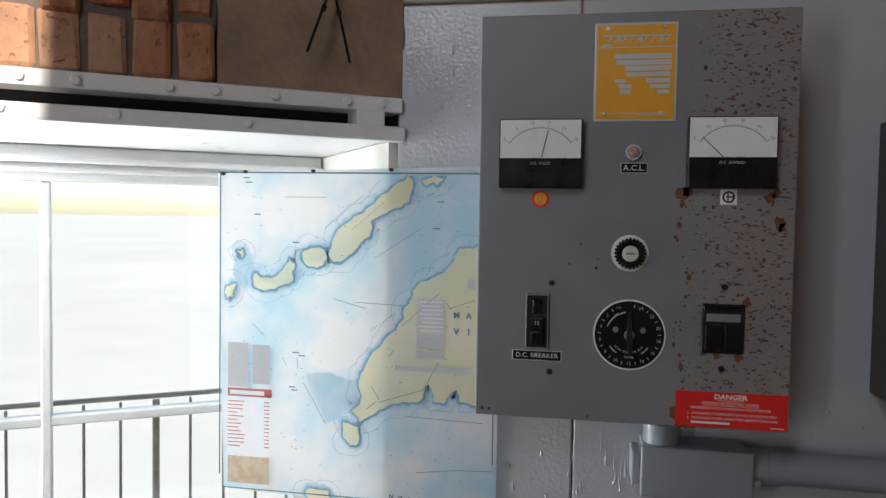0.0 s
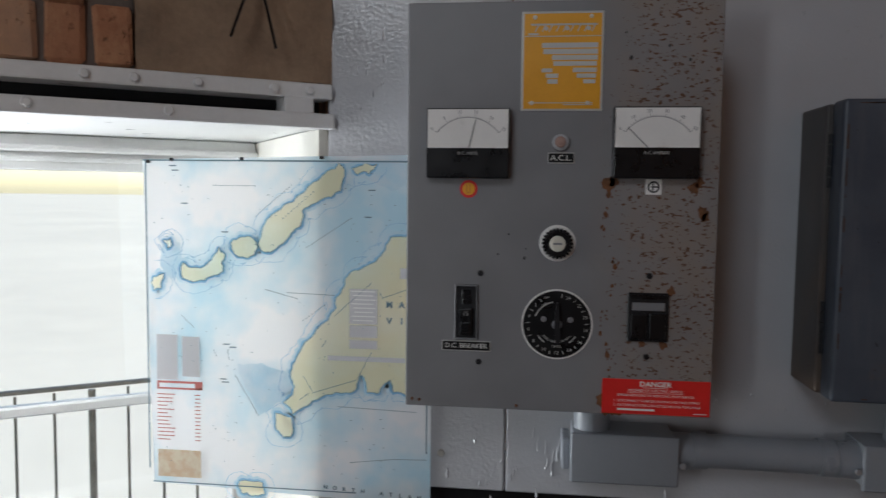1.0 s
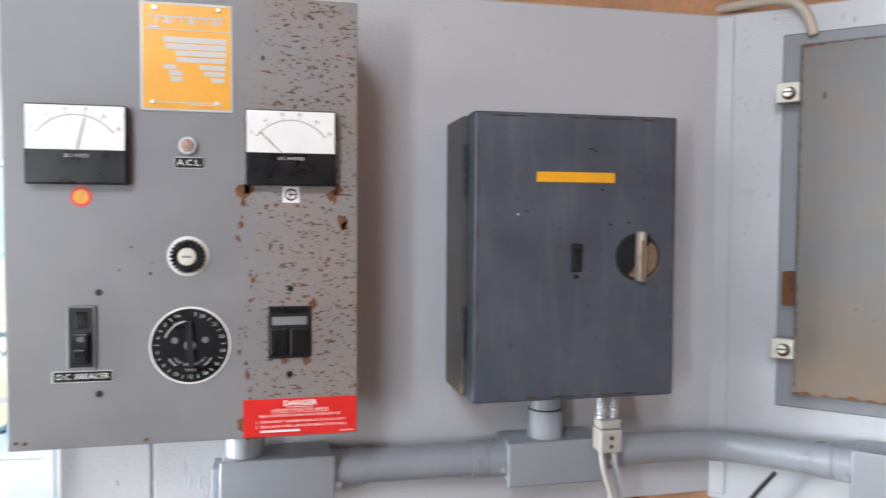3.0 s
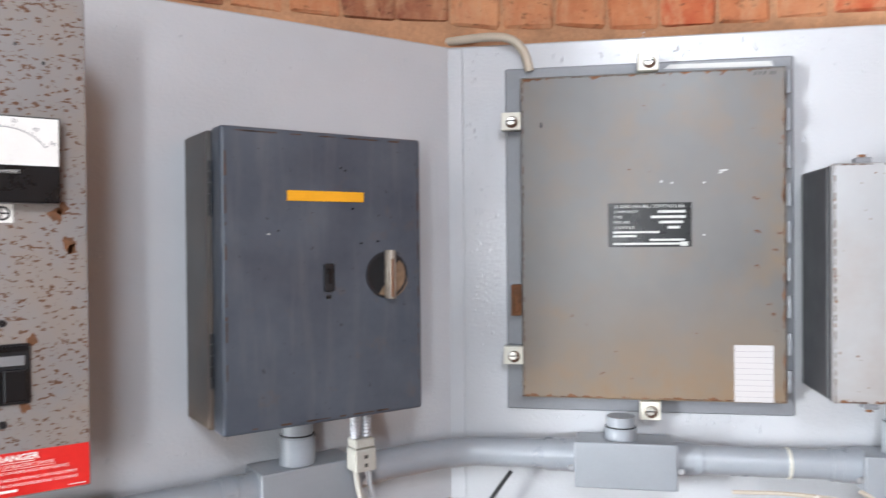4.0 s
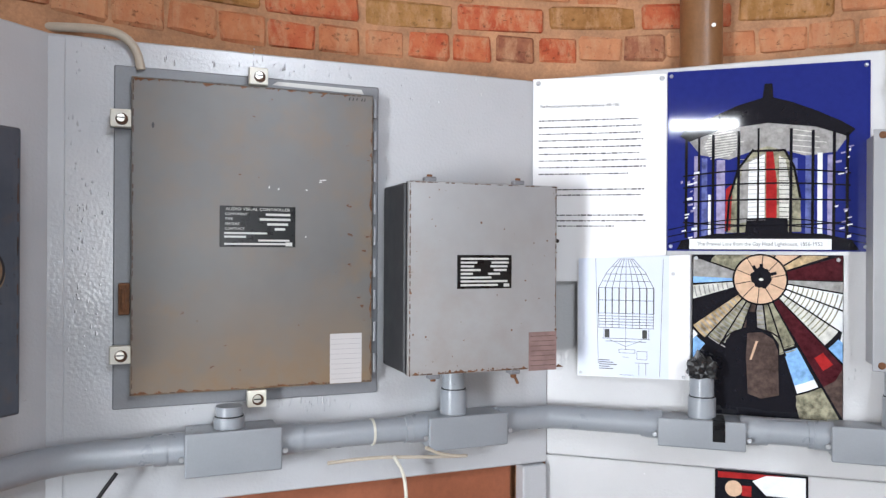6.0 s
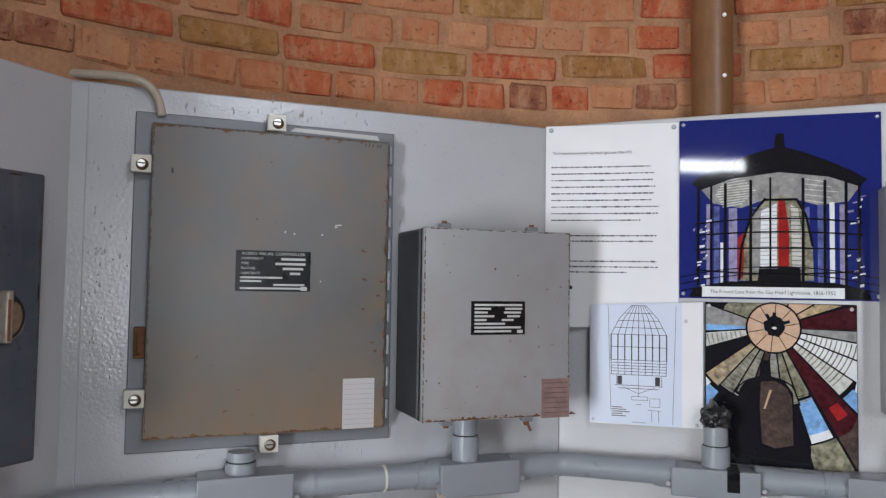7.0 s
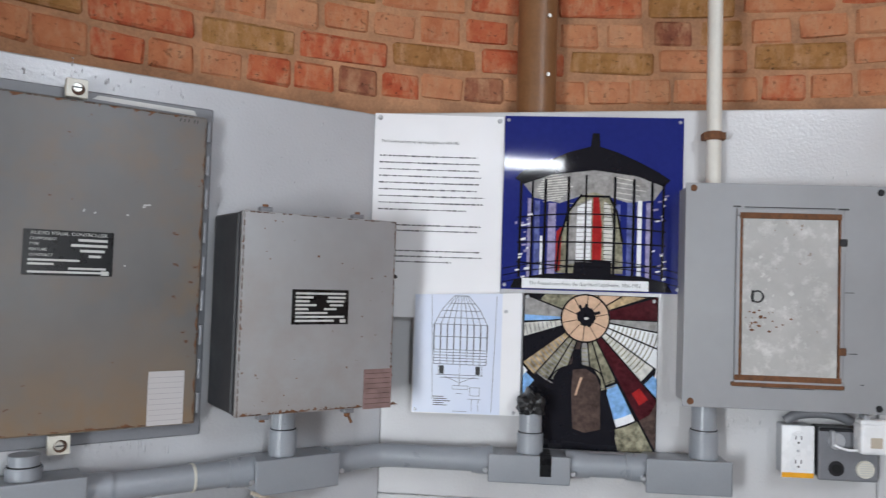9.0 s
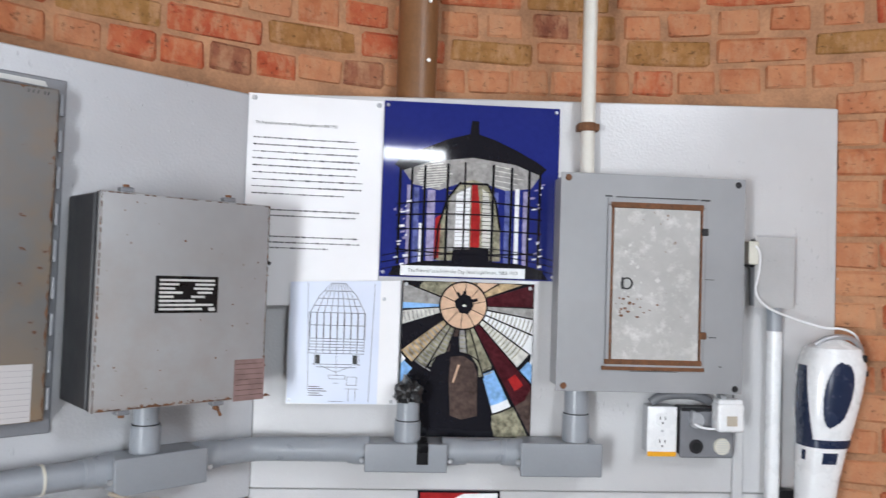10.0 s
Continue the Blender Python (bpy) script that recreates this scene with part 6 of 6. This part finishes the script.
def ray_out(deg, r):
    """From the fan's centre at an angle, r metres on or up to the poster's edge."""
    c, s = math.cos(radians(deg)), math.sin(radians(deg))
    for lim, v, o in ((QX1 - 0.001, c, QC[0]), (QX0 + 0.001, c, QC[0]), (QZ1 - 0.001, s, QC[1]), (QZ0 + 0.001, s, QC[1])):
        if v and (lim - o) / v > 0:
            r = min(r, (lim - o) / v)
    return (QC[0] + c * r, QC[1] + s * r)


def fan(a0, a1, r0, r1, mi, layer):
    n = max(2, int(abs(a1 - a0) / 5))
    out = [ray_out(a0 + (a1 - a0) * i / n, r1) for i in range(n + 1)]
    inn = [ray_out(a0 + (a1 - a0) * i / n, r0) for i in range(n, -1, -1)]
    flat(out + inn, qlay(layer), pic, mi)


for a0, a1, r1, mi in ((20, 33, 0.15, 5), (33, 60, 0.10, 9), (60, 120, 0.10, 5), (120, 160, 0.11, 4), (160, 178, 0.20, 8), (178, 184, 0.2, 6), (186, 198, 0.20, 2), (202, 216, 0.2, 0), (217, 229, 0.175, 5), (230, 240, 0.165, 4), (241, 251, 0.16, 4),
                       (252, 262, 0.15, 10), (264, 276, 0.17, 8), (277, 287, 0.165, 4), (288, 297, 0.155, 4), (299, 312, 0.40, 1), (313, 325, 0.19, 2), (326, 338, 0.20, 3), (339, 350, 0.26, 3), (351, 359, 0.3, 8), (0, 18, 0.3, 1)):
    fan(a0, a1, 0.057, r1, mi, 0)
for a0, a1, r0, r1, mi in ((206, 214, 0.14, 0.2, 0), (214, 224, 0.18, 0.26, 3), (224, 232, 0.185, 0.25, 6), (287, 297, 0.165, 0.240, 6), (287, 297, 0.240, 0.258, 3), (285, 298, 0.262, 0.42, 4), (303, 309, 0.20, 0.232, 7), (313, 321, 0.20, 0.42, 6), (321, 334, 0.205, 0.42, 3), (299, 311, 0.262, 0.42, 10)):
    fan(a0, a1, r0, r1, mi, 1)
for i in range(11):
    r = 0.068 + i * 0.0098
    for a0, a1 in ((187, 197), (218, 250), (265, 275), (278, 296), (314, 349)):
        fan(a0, a1, r, r + 0.0028, 8 if a0 in (218, 187) else 4, 2)
for a in (20, 33, 60, 160, 185, 200, 216, 229.5, 240.5, 251.5, 263, 276.5, 287.5, 298, 312.5, 325.5, 338.5, 350.5):
    p, q = ray_out(a, 0.05), ray_out(a, 0.175 if a > 200 else 0.2)
    flat(stroke(p, q, 0.0032), qlay(3), pic, 0)
flat(oval(*QC, 0.0565, 0.0565, n=40), qlay(4), pic, 0)
flat(oval(*QC, 0.0530, 0.0530, n=40), qlay(5), pic, 9)
for i in range(10):
    a = 12 + 36 * i
    p, q = (QC[0] + 0.02 * math.cos(radians(a)), QC[1] + 0.02 * math.sin(radians(a))), (QC[0] + 0.0535 * math.cos(radians(a)), QC[1] + 0.0535 * math.sin(radians(a)))
    flat(stroke(p, q, 0.0016), qlay(6), pic, 0)
flat(ragged(oval(QC[0] + 0.002, QC[1] + 0.004, 0.021, 0.024, n=14), 0.006, 2, 5), qlay(7), pic, 0)
for x, yy in ((575, 165), (640, 185), (598, 160)):
    a, b = rp_at(x, yy), rp_at(595, 200)
    flat(stroke(a, b, 0.007), qlay(7) - 0.0001, pic, 0)
flat(oval(*rp_at(598, 205), 0.005, 0.003, n=10), qlay(8), pic, 2)
bell = [rp_at(*q) for q in ((556, 345), (560, 300), (585, 300), (588, 345), (625, 358), (648, 392), (652, 520), (690, 525), (696, 550), (690, 603), (458, 603), (470, 520), (490, 450), (500, 385), (520, 358))]
flat(bell, qlay(6), pic, 0)
flat([rp_at(*q) for q in ((560, 362), (600, 358), (632, 378), (645, 410), (648, 540), (600, 552), (562, 540), (556, 430))], qlay(7), pic, 10)
flat([rp_at(*q) for q in ((583, 385), (590, 385), (572, 440), (566, 440))], qlay(8), pic, 9)
for i in range(10):
    a0, a1 = radians(20 + 15 * i), radians(35 + 15 * i)
    p, q = rp_at(575 + 85 * math.cos(a0), 400 - 52 * math.sin(a0)), rp_at(575 + 85 * math.cos(a1), 400 - 52 * math.sin(a1))
    flat(stroke(p, q, 0.003), qlay(8), pic, 0)
part("picture", pic, RMATS, rad, "photo of prisms fanning out round a pale disc")
for x, z in ((QX0 + 0.007, QZ1 - 0.008), (QX1 - 0.010, QZ1 - 0.010)):
    part("tack", tube((x, QYF, z), (x, QYF - 0.004, z), 0.0045, 0.003, 12), "zinc", rad)

# drawing of the lens's cage in a clear sleeve
draw = thing("lens_drawing", FC, -0.18, 1.238, "pale blue print of a beehive lens drawing in a clear sleeve", "drawing")
part("sleeve", flat([(-0.311, 1.238), (-0.062, 1.240), (-0.062, 1.521), (-0.311, 1.510)], -0.0215, thick=0.001), "sheet", draw)
part("sheet", flat([(-0.309, 1.240), (-0.107, 1.240), (-0.107, 1.519), (-0.309, 1.511)], -0.0227, thick=0.001), "blue_sheet", draw)
ink, y = bmesh.new(), -0.0232


def dr_at(x, yv):
    return (-0.311 + (x - 82) / 275 * 0.245, 1.513 - (yv - 140) / 335 * 0.272)


def dl(a, b, wd=0.0011):
    flat(stroke(dr_at(*a), dr_at(*b), wd), y, ink)


for i in range(9):
    f = -1 + i / 4
    dl((205 + 18 * f, 143), (205 + 48 * f, 180))
    dl((205 + 48 * f, 180), (205 + 69 * f, 225), 0.0013)
    dl((205 + 69 * f, 225), (205 + 69 * f, 297), 0.0026)
    dl((205 + 69 * f, 297), (205 + 68 * f, 338), 0.0012)
for yv, hw in ((143, 18), (165, 36), (186, 51), (206, 61), (225, 70), (260, 69), (297, 69), (305, 69), (313, 69), (321, 69), (329, 69), (338, 69), (368, 60), (376, 50)):
    dl((205 - hw, yv), (205 + hw, yv), 0.0012)
for x in (158, 252):
    flat([dr_at(*q) for q in ((x - 6, 342), (x + 6, 342), (x + 6, 366), (x - 6, 366))], y, ink)
for a, b in (((150, 340), (150, 370)), ((262, 340), (262, 370)), ((205, 300), (205, 400)), ((165, 372), (205, 390)), ((245, 372), (205, 390)), ((188, 398), (228, 398)), ((188, 408), (228, 408)), ((188, 398), (188, 408)), ((228, 398), (228, 408)),
             ((233, 402), (258, 402)), ((233, 425), (258, 425)), ((233, 402), (233, 425)), ((258, 402), (258, 425)), ((228, 435), (262, 435)), ((238, 435), (238, 468)), ((255, 435), (255, 468)), ((198, 420), (212, 420)), ((190, 470), (225, 470)),
             ((128, 142), (136, 440)), ((297, 142), (289, 470))):
    dl(a, b, 0.0009)
for i in range(5):
    dl((138, 430 + i * 6), (165 + 9 * (i % 3), 430 + i * 6), 0.0018)
tagged(part("line_drawing", ink, "ink", draw, "fine black line drawing of a beehive cage"), kind="stuff")
for x, z in ((-0.303, 1.246), (-0.075, 1.246), (-0.098, 1.478)):
    part("tack", tube((x, -0.0205, z), (x, -0.026, z), 0.0045, 0.003, 12), "zinc", draw)

# small picture on the lower board
lowpic = thing("lower_picture", FC, 0.09, 0.80, "dark framed colour picture on the lower board", "picture", y=0.008)
part("sheet", flat(rect(-0.006, 0.185, 0.80, 1.040), 0.005, thick=0.002), "p_black", lowpic)
pm = flat([(0.0, 1.036), (0.14, 1.036), (0.10, 1.024), (0.0, 1.022)], 0.0045, mi=0)
flat([(0.072, 1.020), (0.10, 1.034), (0.18, 1.036), (0.18, 0.99), (0.10, 0.99)], 0.0042, pm, 1)
flat(oval(0.033, 1.0, 0.018, 0.018), 0.0040, pm, 2)
flat(rect(0.05, 0.07, 0.985, 1.008), 0.0040, pm, 0)
part("picture", pm, ["p_red", "p_white", "p_skin"], lowpic)

# ---------------------------------------------------------------- sockets, cover, duct and lantern on board C
so = thing("wall_socket", FC, 0.548, 1.137, "white duplex wall socket on a grey box, yellowed at its foot", "socket")
part("back_box", box(0.517, 0.580, -0.040, 0, 1.142, 1.252, 0.003), "zinc", so)
fp = part("face_plate", box(0.5135, 0.5835, -0.046, -0.040, 1.1365, 1.2515, 0.003, 2), "snow", so, "white face plate", True)
part("stained_foot", box(0.5145, 0.5825, -0.0466, -0.0405, 1.1375, 1.149, 0.001), "amber", fp)
for z in (1.222, 1.170):
    oc = part("outlet", tube((0.5485, -0.0455, z), (0.5485, -0.0480, z), 0.0165, 0.0160, 24), "snow", fp)
    sl = bmesh.new()
    for x in (0.5425, 0.5545):
        box(x - 0.0011, x + 0.0011, -0.0486, -0.0470, z - 0.001, z + 0.007, bm=sl)
    tube((0.5485, -0.0470, z - 0.008), (0.5485, -0.0486, z - 0.008), 0.0024, n=10, bm=sl)
    part("slots", sl, "ink", oc)
screw(fp, 0.5485, -0.046, 1.196, 0.003, "zinc")
gf = thing("receptacle_box", FC, 0.65, 1.137, "dark grey twin receptacle box with a plugged adapter", "socket")
part("back_box", box(0.592, 0.712, -0.045, 0, 1.140, 1.250, 0.004), "dark", gf)
part("plate", box(0.5885, 0.7150, -0.053, -0.045, 1.1365, 1.2515, 0.005, 2), "case", gf)
part("lip", box(0.5895, 0.7140, -0.056, -0.050, 1.243, 1.2505, 0.002), "dark", gf)
part("round_outlet", tube((0.6265, -0.052, 1.163), (0.6265, -0.055, 1.163), 0.017, 0.016, 24), "dark", gf)
# flat black disc; its colour gives the hole's shade
part("outlet_hole", tube((0.6265, -0.0548, 1.163), (0.6265, -0.0556, 1.163), 0.0105, n=20), "void", gf)
rd = part("round_cap", tube((0.6865, -0.052, 1.164), (0.6865, -0.058, 1.164), 0.0195, 0.0185, 28, 0.001), "bone", gf, "cream ribbed cap")
sl = bmesh.new()
for i in range(6):
    z = 1.152 + i * 0.005
    box(0.6865 - 0.014, 0.6865 + 0.014, -0.0592, -0.0575, z - 0.0010, z + 0.0010, bm=sl)
part("ribs", sl, "chrome", rd)
part("round_outlet", tube((0.6265, -0.052, 1.222), (0.6265, -0.056, 1.222), 0.0185, 0.0175, 24), "zinc", gf)
part("plug_blade", box(0.611, 0.6185, -0.066, -0.05, 1.214, 1.246, 0.001), "zinc", gf)
part("dangling_wire", sweep([(0.617, -0.064, 1.216), (0.632, -0.07, 1.209), (0.655, -0.074, 1.207), (0.68, -0.08, 1.214)], 0.0028), "snow", gf)
ad = thing("power_adapter", FC, 0.70, 1.196, "white plug-in power adapter with a thin lead", "adapter", y=-0.053)
part("housing", box(0.660, 0.722, -0.092, -0.053, 1.203, 1.268, 0.008, 3), "snow", ad, smooth=True)
part("label", box(0.680, 0.704, -0.0930, -0.0915, 1.218, 1.240), "beige", ad)
part("prong_block", box(0.671, 0.684, -0.080, -0.055, 1.266, 1.286, 0.002), "zinc", ad)
part("top_lip", box(0.662, 0.720, -0.088, -0.056, 1.265, 1.276, 0.003), "snow", ad)
cl = thing("pipe_nipple", FC, 0.59, 1.272, "short black hose behind the sockets", "pipe", y=-0.03)
part("hose", sweep([(0.53, -0.02, 1.256), (0.55, -0.028, 1.274), (0.60, -0.03, 1.279), (0.64, -0.03, 1.275), (0.668, -0.03, 1.262)], 0.011, 12), "case", cl, smooth=True)

cv = thing("junction_box", FC, 0.813, 1.485, "grey painted junction box with a blank cover", "junction box")
part("box", box(0.772, 0.860, -0.030, 0, 1.488, 1.648, 0.003), "pvc", cv)
part("cover", box(0.767, 0.865, -0.037, -0.030, 1.484, 1.652, 0.003, 2), "grey_plate", cv)
part("plug", box(0.745, 0.770, -0.050, -0.012, 1.585, 1.640, 0.004, 2), "bone", cv, "cream plug")
part("dark_knockout", tube((0.757, -0.015, 1.590), (0.757, -0.040, 1.588), 0.010, n=14), "black", cv)
part("connector", tube((0.826, -0.020, 1.486), (0.826, -0.020, 1.430), 0.0185, n=24), "pvc", cv, smooth=True)
dt = thing("white_duct", FC, 0.820, 0.9, "white plastic cable pipe running down the board", "cable duct", y=-0.02)
part("pipe", tube((0.826, -0.020, 0.85), (0.826, -0.020, 1.432), 0.0165, n=24), "snow", dt, smooth=True)
du = thing("grey_duct", FC, 0.752, 0.9, "grey painted surface duct beside the breaker panel", "cable duct")
part("duct", box(0.736, 0.760, -0.010, 0, 0.9, 1.72, 0.003, 2), "pale", du)
cd = thing("white_lead", FC, 0.9, 1.45, "thin white lead looping to the hand lamp", "cable", y=-0.05)
part("cord", sweep([(0.757, -0.045, 1.635), (0.772, -0.055, 1.615), (0.768, -0.055, 1.56), (0.757, -0.055, 1.525), (0.775, -0.055, 1.494), (0.815, -0.055, 1.474), (0.872, -0.06, 1.456), (0.92, -0.07, 1.442), (0.96, -0.08, 1.444), (0.988, -0.085, 1.43), (0.998, -0.08, 1.405)], 0.0030, 8), "snow", cd, smooth=True)
bk = thing("dark_bracket", FC, 0.852, 1.0, "dark bracket at the foot of the white pipe", "bracket")
part("plate", box(0.835, 0.882, -0.03, 0, 0.98, 1.058, 0.002), "dark", bk)

# hand lamp: stacked sections, rounded
LAMP = [(0.90, 0.885, 0.034, 0.034), (1.00, 0.888, 0.036, 0.036), (1.10, 0.896, 0.043, 0.042), (1.165, 0.903, 0.050, 0.048), (1.195, 0.908, 0.054, 0.050), (1.25, 0.914, 0.063, 0.056),
        (1.31, 0.922, 0.070, 0.058), (1.36, 0.928, 0.071, 0.058), (1.395, 0.930, 0.061, 0.050), (1.412, 0.931, 0.044, 0.040), (1.420, 0.931, 0.020, 0.018)]


def lamp_at(deg, z, lift=0.0):
    """A point on the lamp's shell: deg 0 along the board, 270 towards the room."""
    for a, b in zip(LAMP, LAMP[1:]):
        if a[0] <= z <= b[0]:
            f = (z - a[0]) / (b[0] - a[0])
            f = f * f * (3 - 2 * f) if b[0] - a[0] < 0.05 else f
            cx, rx, ry = (a[i] + (b[i] - a[i]) * f for i in (1, 2, 3))
            c, s = math.cos(radians(deg)), math.sin(radians(deg))
            k = 2 / 2.6
            return Vector((cx + (rx + lift) * math.copysign(abs(c) ** k, c), -0.085 + (ry + lift) * math.copysign(abs(s) ** k, s), z))
    return Vector((LAMP[-1][1], -0.085, z))


def lamp_shell(z0, z1, a0=0.0, a1=360.0, lift=0.0, keep=None, nz=26, na=48):
    bm = bmesh.new()
    g = [[bm.verts.new(lamp_at(a0 + (a1 - a0) * i / na, z0 + (z1 - z0) * j / nz, lift)) for i in range(na + 1)] for j in range(nz + 1)]
    for j in range(nz):
        for i in range(na):
            if keep is None or keep((i + 0.5) / na, (j + 0.5) / nz):
                bm.faces.new([g[j][i], g[j][i + 1], g[j + 1][i + 1], g[j + 1][i]])
    loose = [v for v in bm.verts if not v.link_faces]
    bmesh.ops.delete(bm, geom=loose, context="VERTS")
    bmesh.ops.remove_doubles(bm, verts=bm.verts, dist=0.0002)
    if keep:
        bmesh.ops.solidify(bm, geom=bm.faces[:], thickness=0.0016)
    return bm


hl = thing("hand_lamp", FC, 0.935, 0.9, "white and navy rechargeable hand lamp hanging on a wall bracket", "hand lamp", y=-0.085)
part("shell", lamp_shell(0.90, 1.4199), "snow", hl, smooth=True)
part("lens_inset", lamp_shell(1.225, 1.372, 236, 286, 0.0010, lambda u, v: ((u - 0.52 - 0.12 * (v - 0.5)) / 0.43) ** 2 + ((v - 0.5) / 0.49) ** 2 < 1, 40, 40), "navy", hl, "navy oval inset", True)
part("side_inset", lamp_shell(1.185, 1.365, 172, 222, 0.0010, lambda u, v: u < 0.98 - 0.62 * max(0.0, v - 0.12) ** 0.8 and v < 0.98 and u > 0.0, 40, 36), "navy", hl, "dark navy side panel", True)
part("collar", lamp_shell(1.180, 1.198, 172, 352, 0.0016, lambda u, v: True, 4, 40), "navy", hl, "navy band", True)
part("switch", lamp_shell(1.145, 1.170, 252, 280, 0.0012, lambda u, v: True, 4, 8), "navy", hl, "small navy switch")
part("switch", lamp_shell(1.150, 1.172, 190, 203, 0.0012, lambda u, v: True, 4, 8), "navy", hl, "small navy switch")
part("top_grip", sweep([(0.880, -0.10, 1.408), (0.90, -0.11, 1.424), (0.94, -0.11, 1.428), (0.975, -0.10, 1.420), (0.998, -0.09, 1.395), (1.003, -0.085, 1.35)], 0.006), "zinc", hl, smooth=True)
part("vent", box(0.974, 0.986, -0.130, -0.112, 1.372, 1.388, 0.002), "dark", hl)
part("vent", box(0.980, 0.992, -0.126, -0.108, 1.340, 1.352, 0.002), "dark", hl)
part("bracket", box(0.89, 0.97, -0.03, -0.002, 1.10, 1.36, 0.003), "snow", hl)

# ---------------------------------------------------------------- window wall: smeared mortar and standing bricks
daub = bmesh.new()
g = []
for j in range(25):
    row = []
    for i in range(31):
        x, z = -0.318 + 0.325 * i / 30, 1.764 + 0.30 * j / 24
        d = 0.010 * noise.noise(Vector((x * 14, 0, z * 14))) + 0.004 * noise.noise(Vector((x * 60, 3, z * 60)))
        row.append(daub.verts.new((x, -0.002 + d, z)))
    g.append(row)
for j in range(24):
    for i in range(30):
        daub.faces.new([g[j][i], g[j][i + 1], g[j + 1][i + 1], g[j + 1][i]])
setting("plaster", daub, "daub", FD, "rough smeared mortar over the window", True)
setting("mortar_bed", box(-1.15, -0.318, 0.010, 0.06, 1.763, 2.3), "smoked", FD, "mortar bed over the window")
setting("side_wall", box(-0.005, 0.03, 0.0, 0.10, 1.763, 2.3), "daub", FD, "rough mortar at the board's edge")


def brick_mesh(name, wd, ht, material, seed):
    """A worn brick: bevelled, its corners knocked about; front at y = 0."""
    rnd = random.Random(seed)
    bm = box(-wd / 2, wd / 2, 0, 0.06, -ht / 2, ht / 2, 0.006, 1)
    for v in bm.verts:
        v.co += Vector((rnd.uniform(-1, 1) * 0.0028, rnd.uniform(-0.6, 1) * 0.003, rnd.uniform(-1, 1) * 0.0026))
    return mesh_of(bm, name, material)


def lay_brick(me, m, parent):
    ob = new("brick", me)
    ob.parent = parent
    ob.matrix_local = m
    return ob


rnd = random.Random(77)
stand = [brick_mesh("standing_brick", 0.056, 0.094, ("brick_limed", "brick_plum", "brick_limed", "brick_dark", "brick_limed", "brick_red")[s], s) for s in range(6)]
for r, z in ((0, 1.812), (1, 1.912), (2, 2.012)):
    for k in range(12):
        x = -0.352 - 0.0655 * k + rnd.uniform(-0.003, 0.003)
        dz = (-0.012 if k % 2 else 0.006) * (r > 0)
        lay_brick(stand[(k * 2 + r) % 6], wall_north.matrix_world.inverted() @ FD @ pose(x, rnd.uniform(-0.006, 0.003), z + dz, 0, rnd.uniform(-1.5, 1.5), rnd.uniform(-2, 2)), wall_north)

# ---------------------------------------------------------------- bricks of the round wall, header and stretcher courses
FIRINGS = {"s": "brick", "r": "brick_red", "o": "brick_ochre", "p": "brick_plum", "d": "brick_dark"}
heads = {c: [brick_mesh("header_brick", 0.096 + 0.003 * (i % 4), 0.061 + 0.003 * (i % 3), m, 100 + i) for i in range(5)] for c, m in FIRINGS.items()}
strets = {c: [brick_mesh("stretcher_brick", 0.211 + 0.004 * (i % 3), 0.056 + 0.003 * (i % 4), m, 200 + i) for i in range(5)] for c, m in FIRINGS.items()}
COURSE, BASE = 0.0745, 1.973


def course(k, first, pitch, last, tones):
    """One course from the angle of its first joint on; the courses rise a little past the corner of boards B and C."""
    head, a, i = pitch < 5, first - pitch / 2, 0
    while a > last:
        me = rnd.choice((heads if head else strets)[tones[i % len(tones)]])
        z = BASE + COURSE * (k + 0.5) + 0.00088 * max(0.0, 45 - a)
        q = on_ring(a, RAD - (0.0050 if head else 0.0075) + rnd.uniform(-0.0025, 0.002), z + rnd.uniform(-0.003, 0.003))
        lay_brick(me, pose(*q, 0, rnd.uniform(-1.6, 1.6), a - 90 + rnd.uniform(-1, 1)), wall_north)
        a, i = a - pitch * rnd.uniform(0.985, 1.015), i + 1


course(0, 112.35, 3.55, -37, "spsspsrspssppssssrssrrprspssssssrsssssssrss")
course(1, 112.68, 7.58, -37, "sodprprorororososorosr")
course(2, 111.0, 3.98, -37, "sssrsssposssssrssss")
course(3, 114.0, 7.58, -37, "rosrsosrrsosr")
course(4, 111.0, 3.55, -37, "sssrsps")
for k in range(-14, 0):
    course(k, -17.5, 3.55 if k % 2 == 0 else 7.58, -37, "srsopsrs")
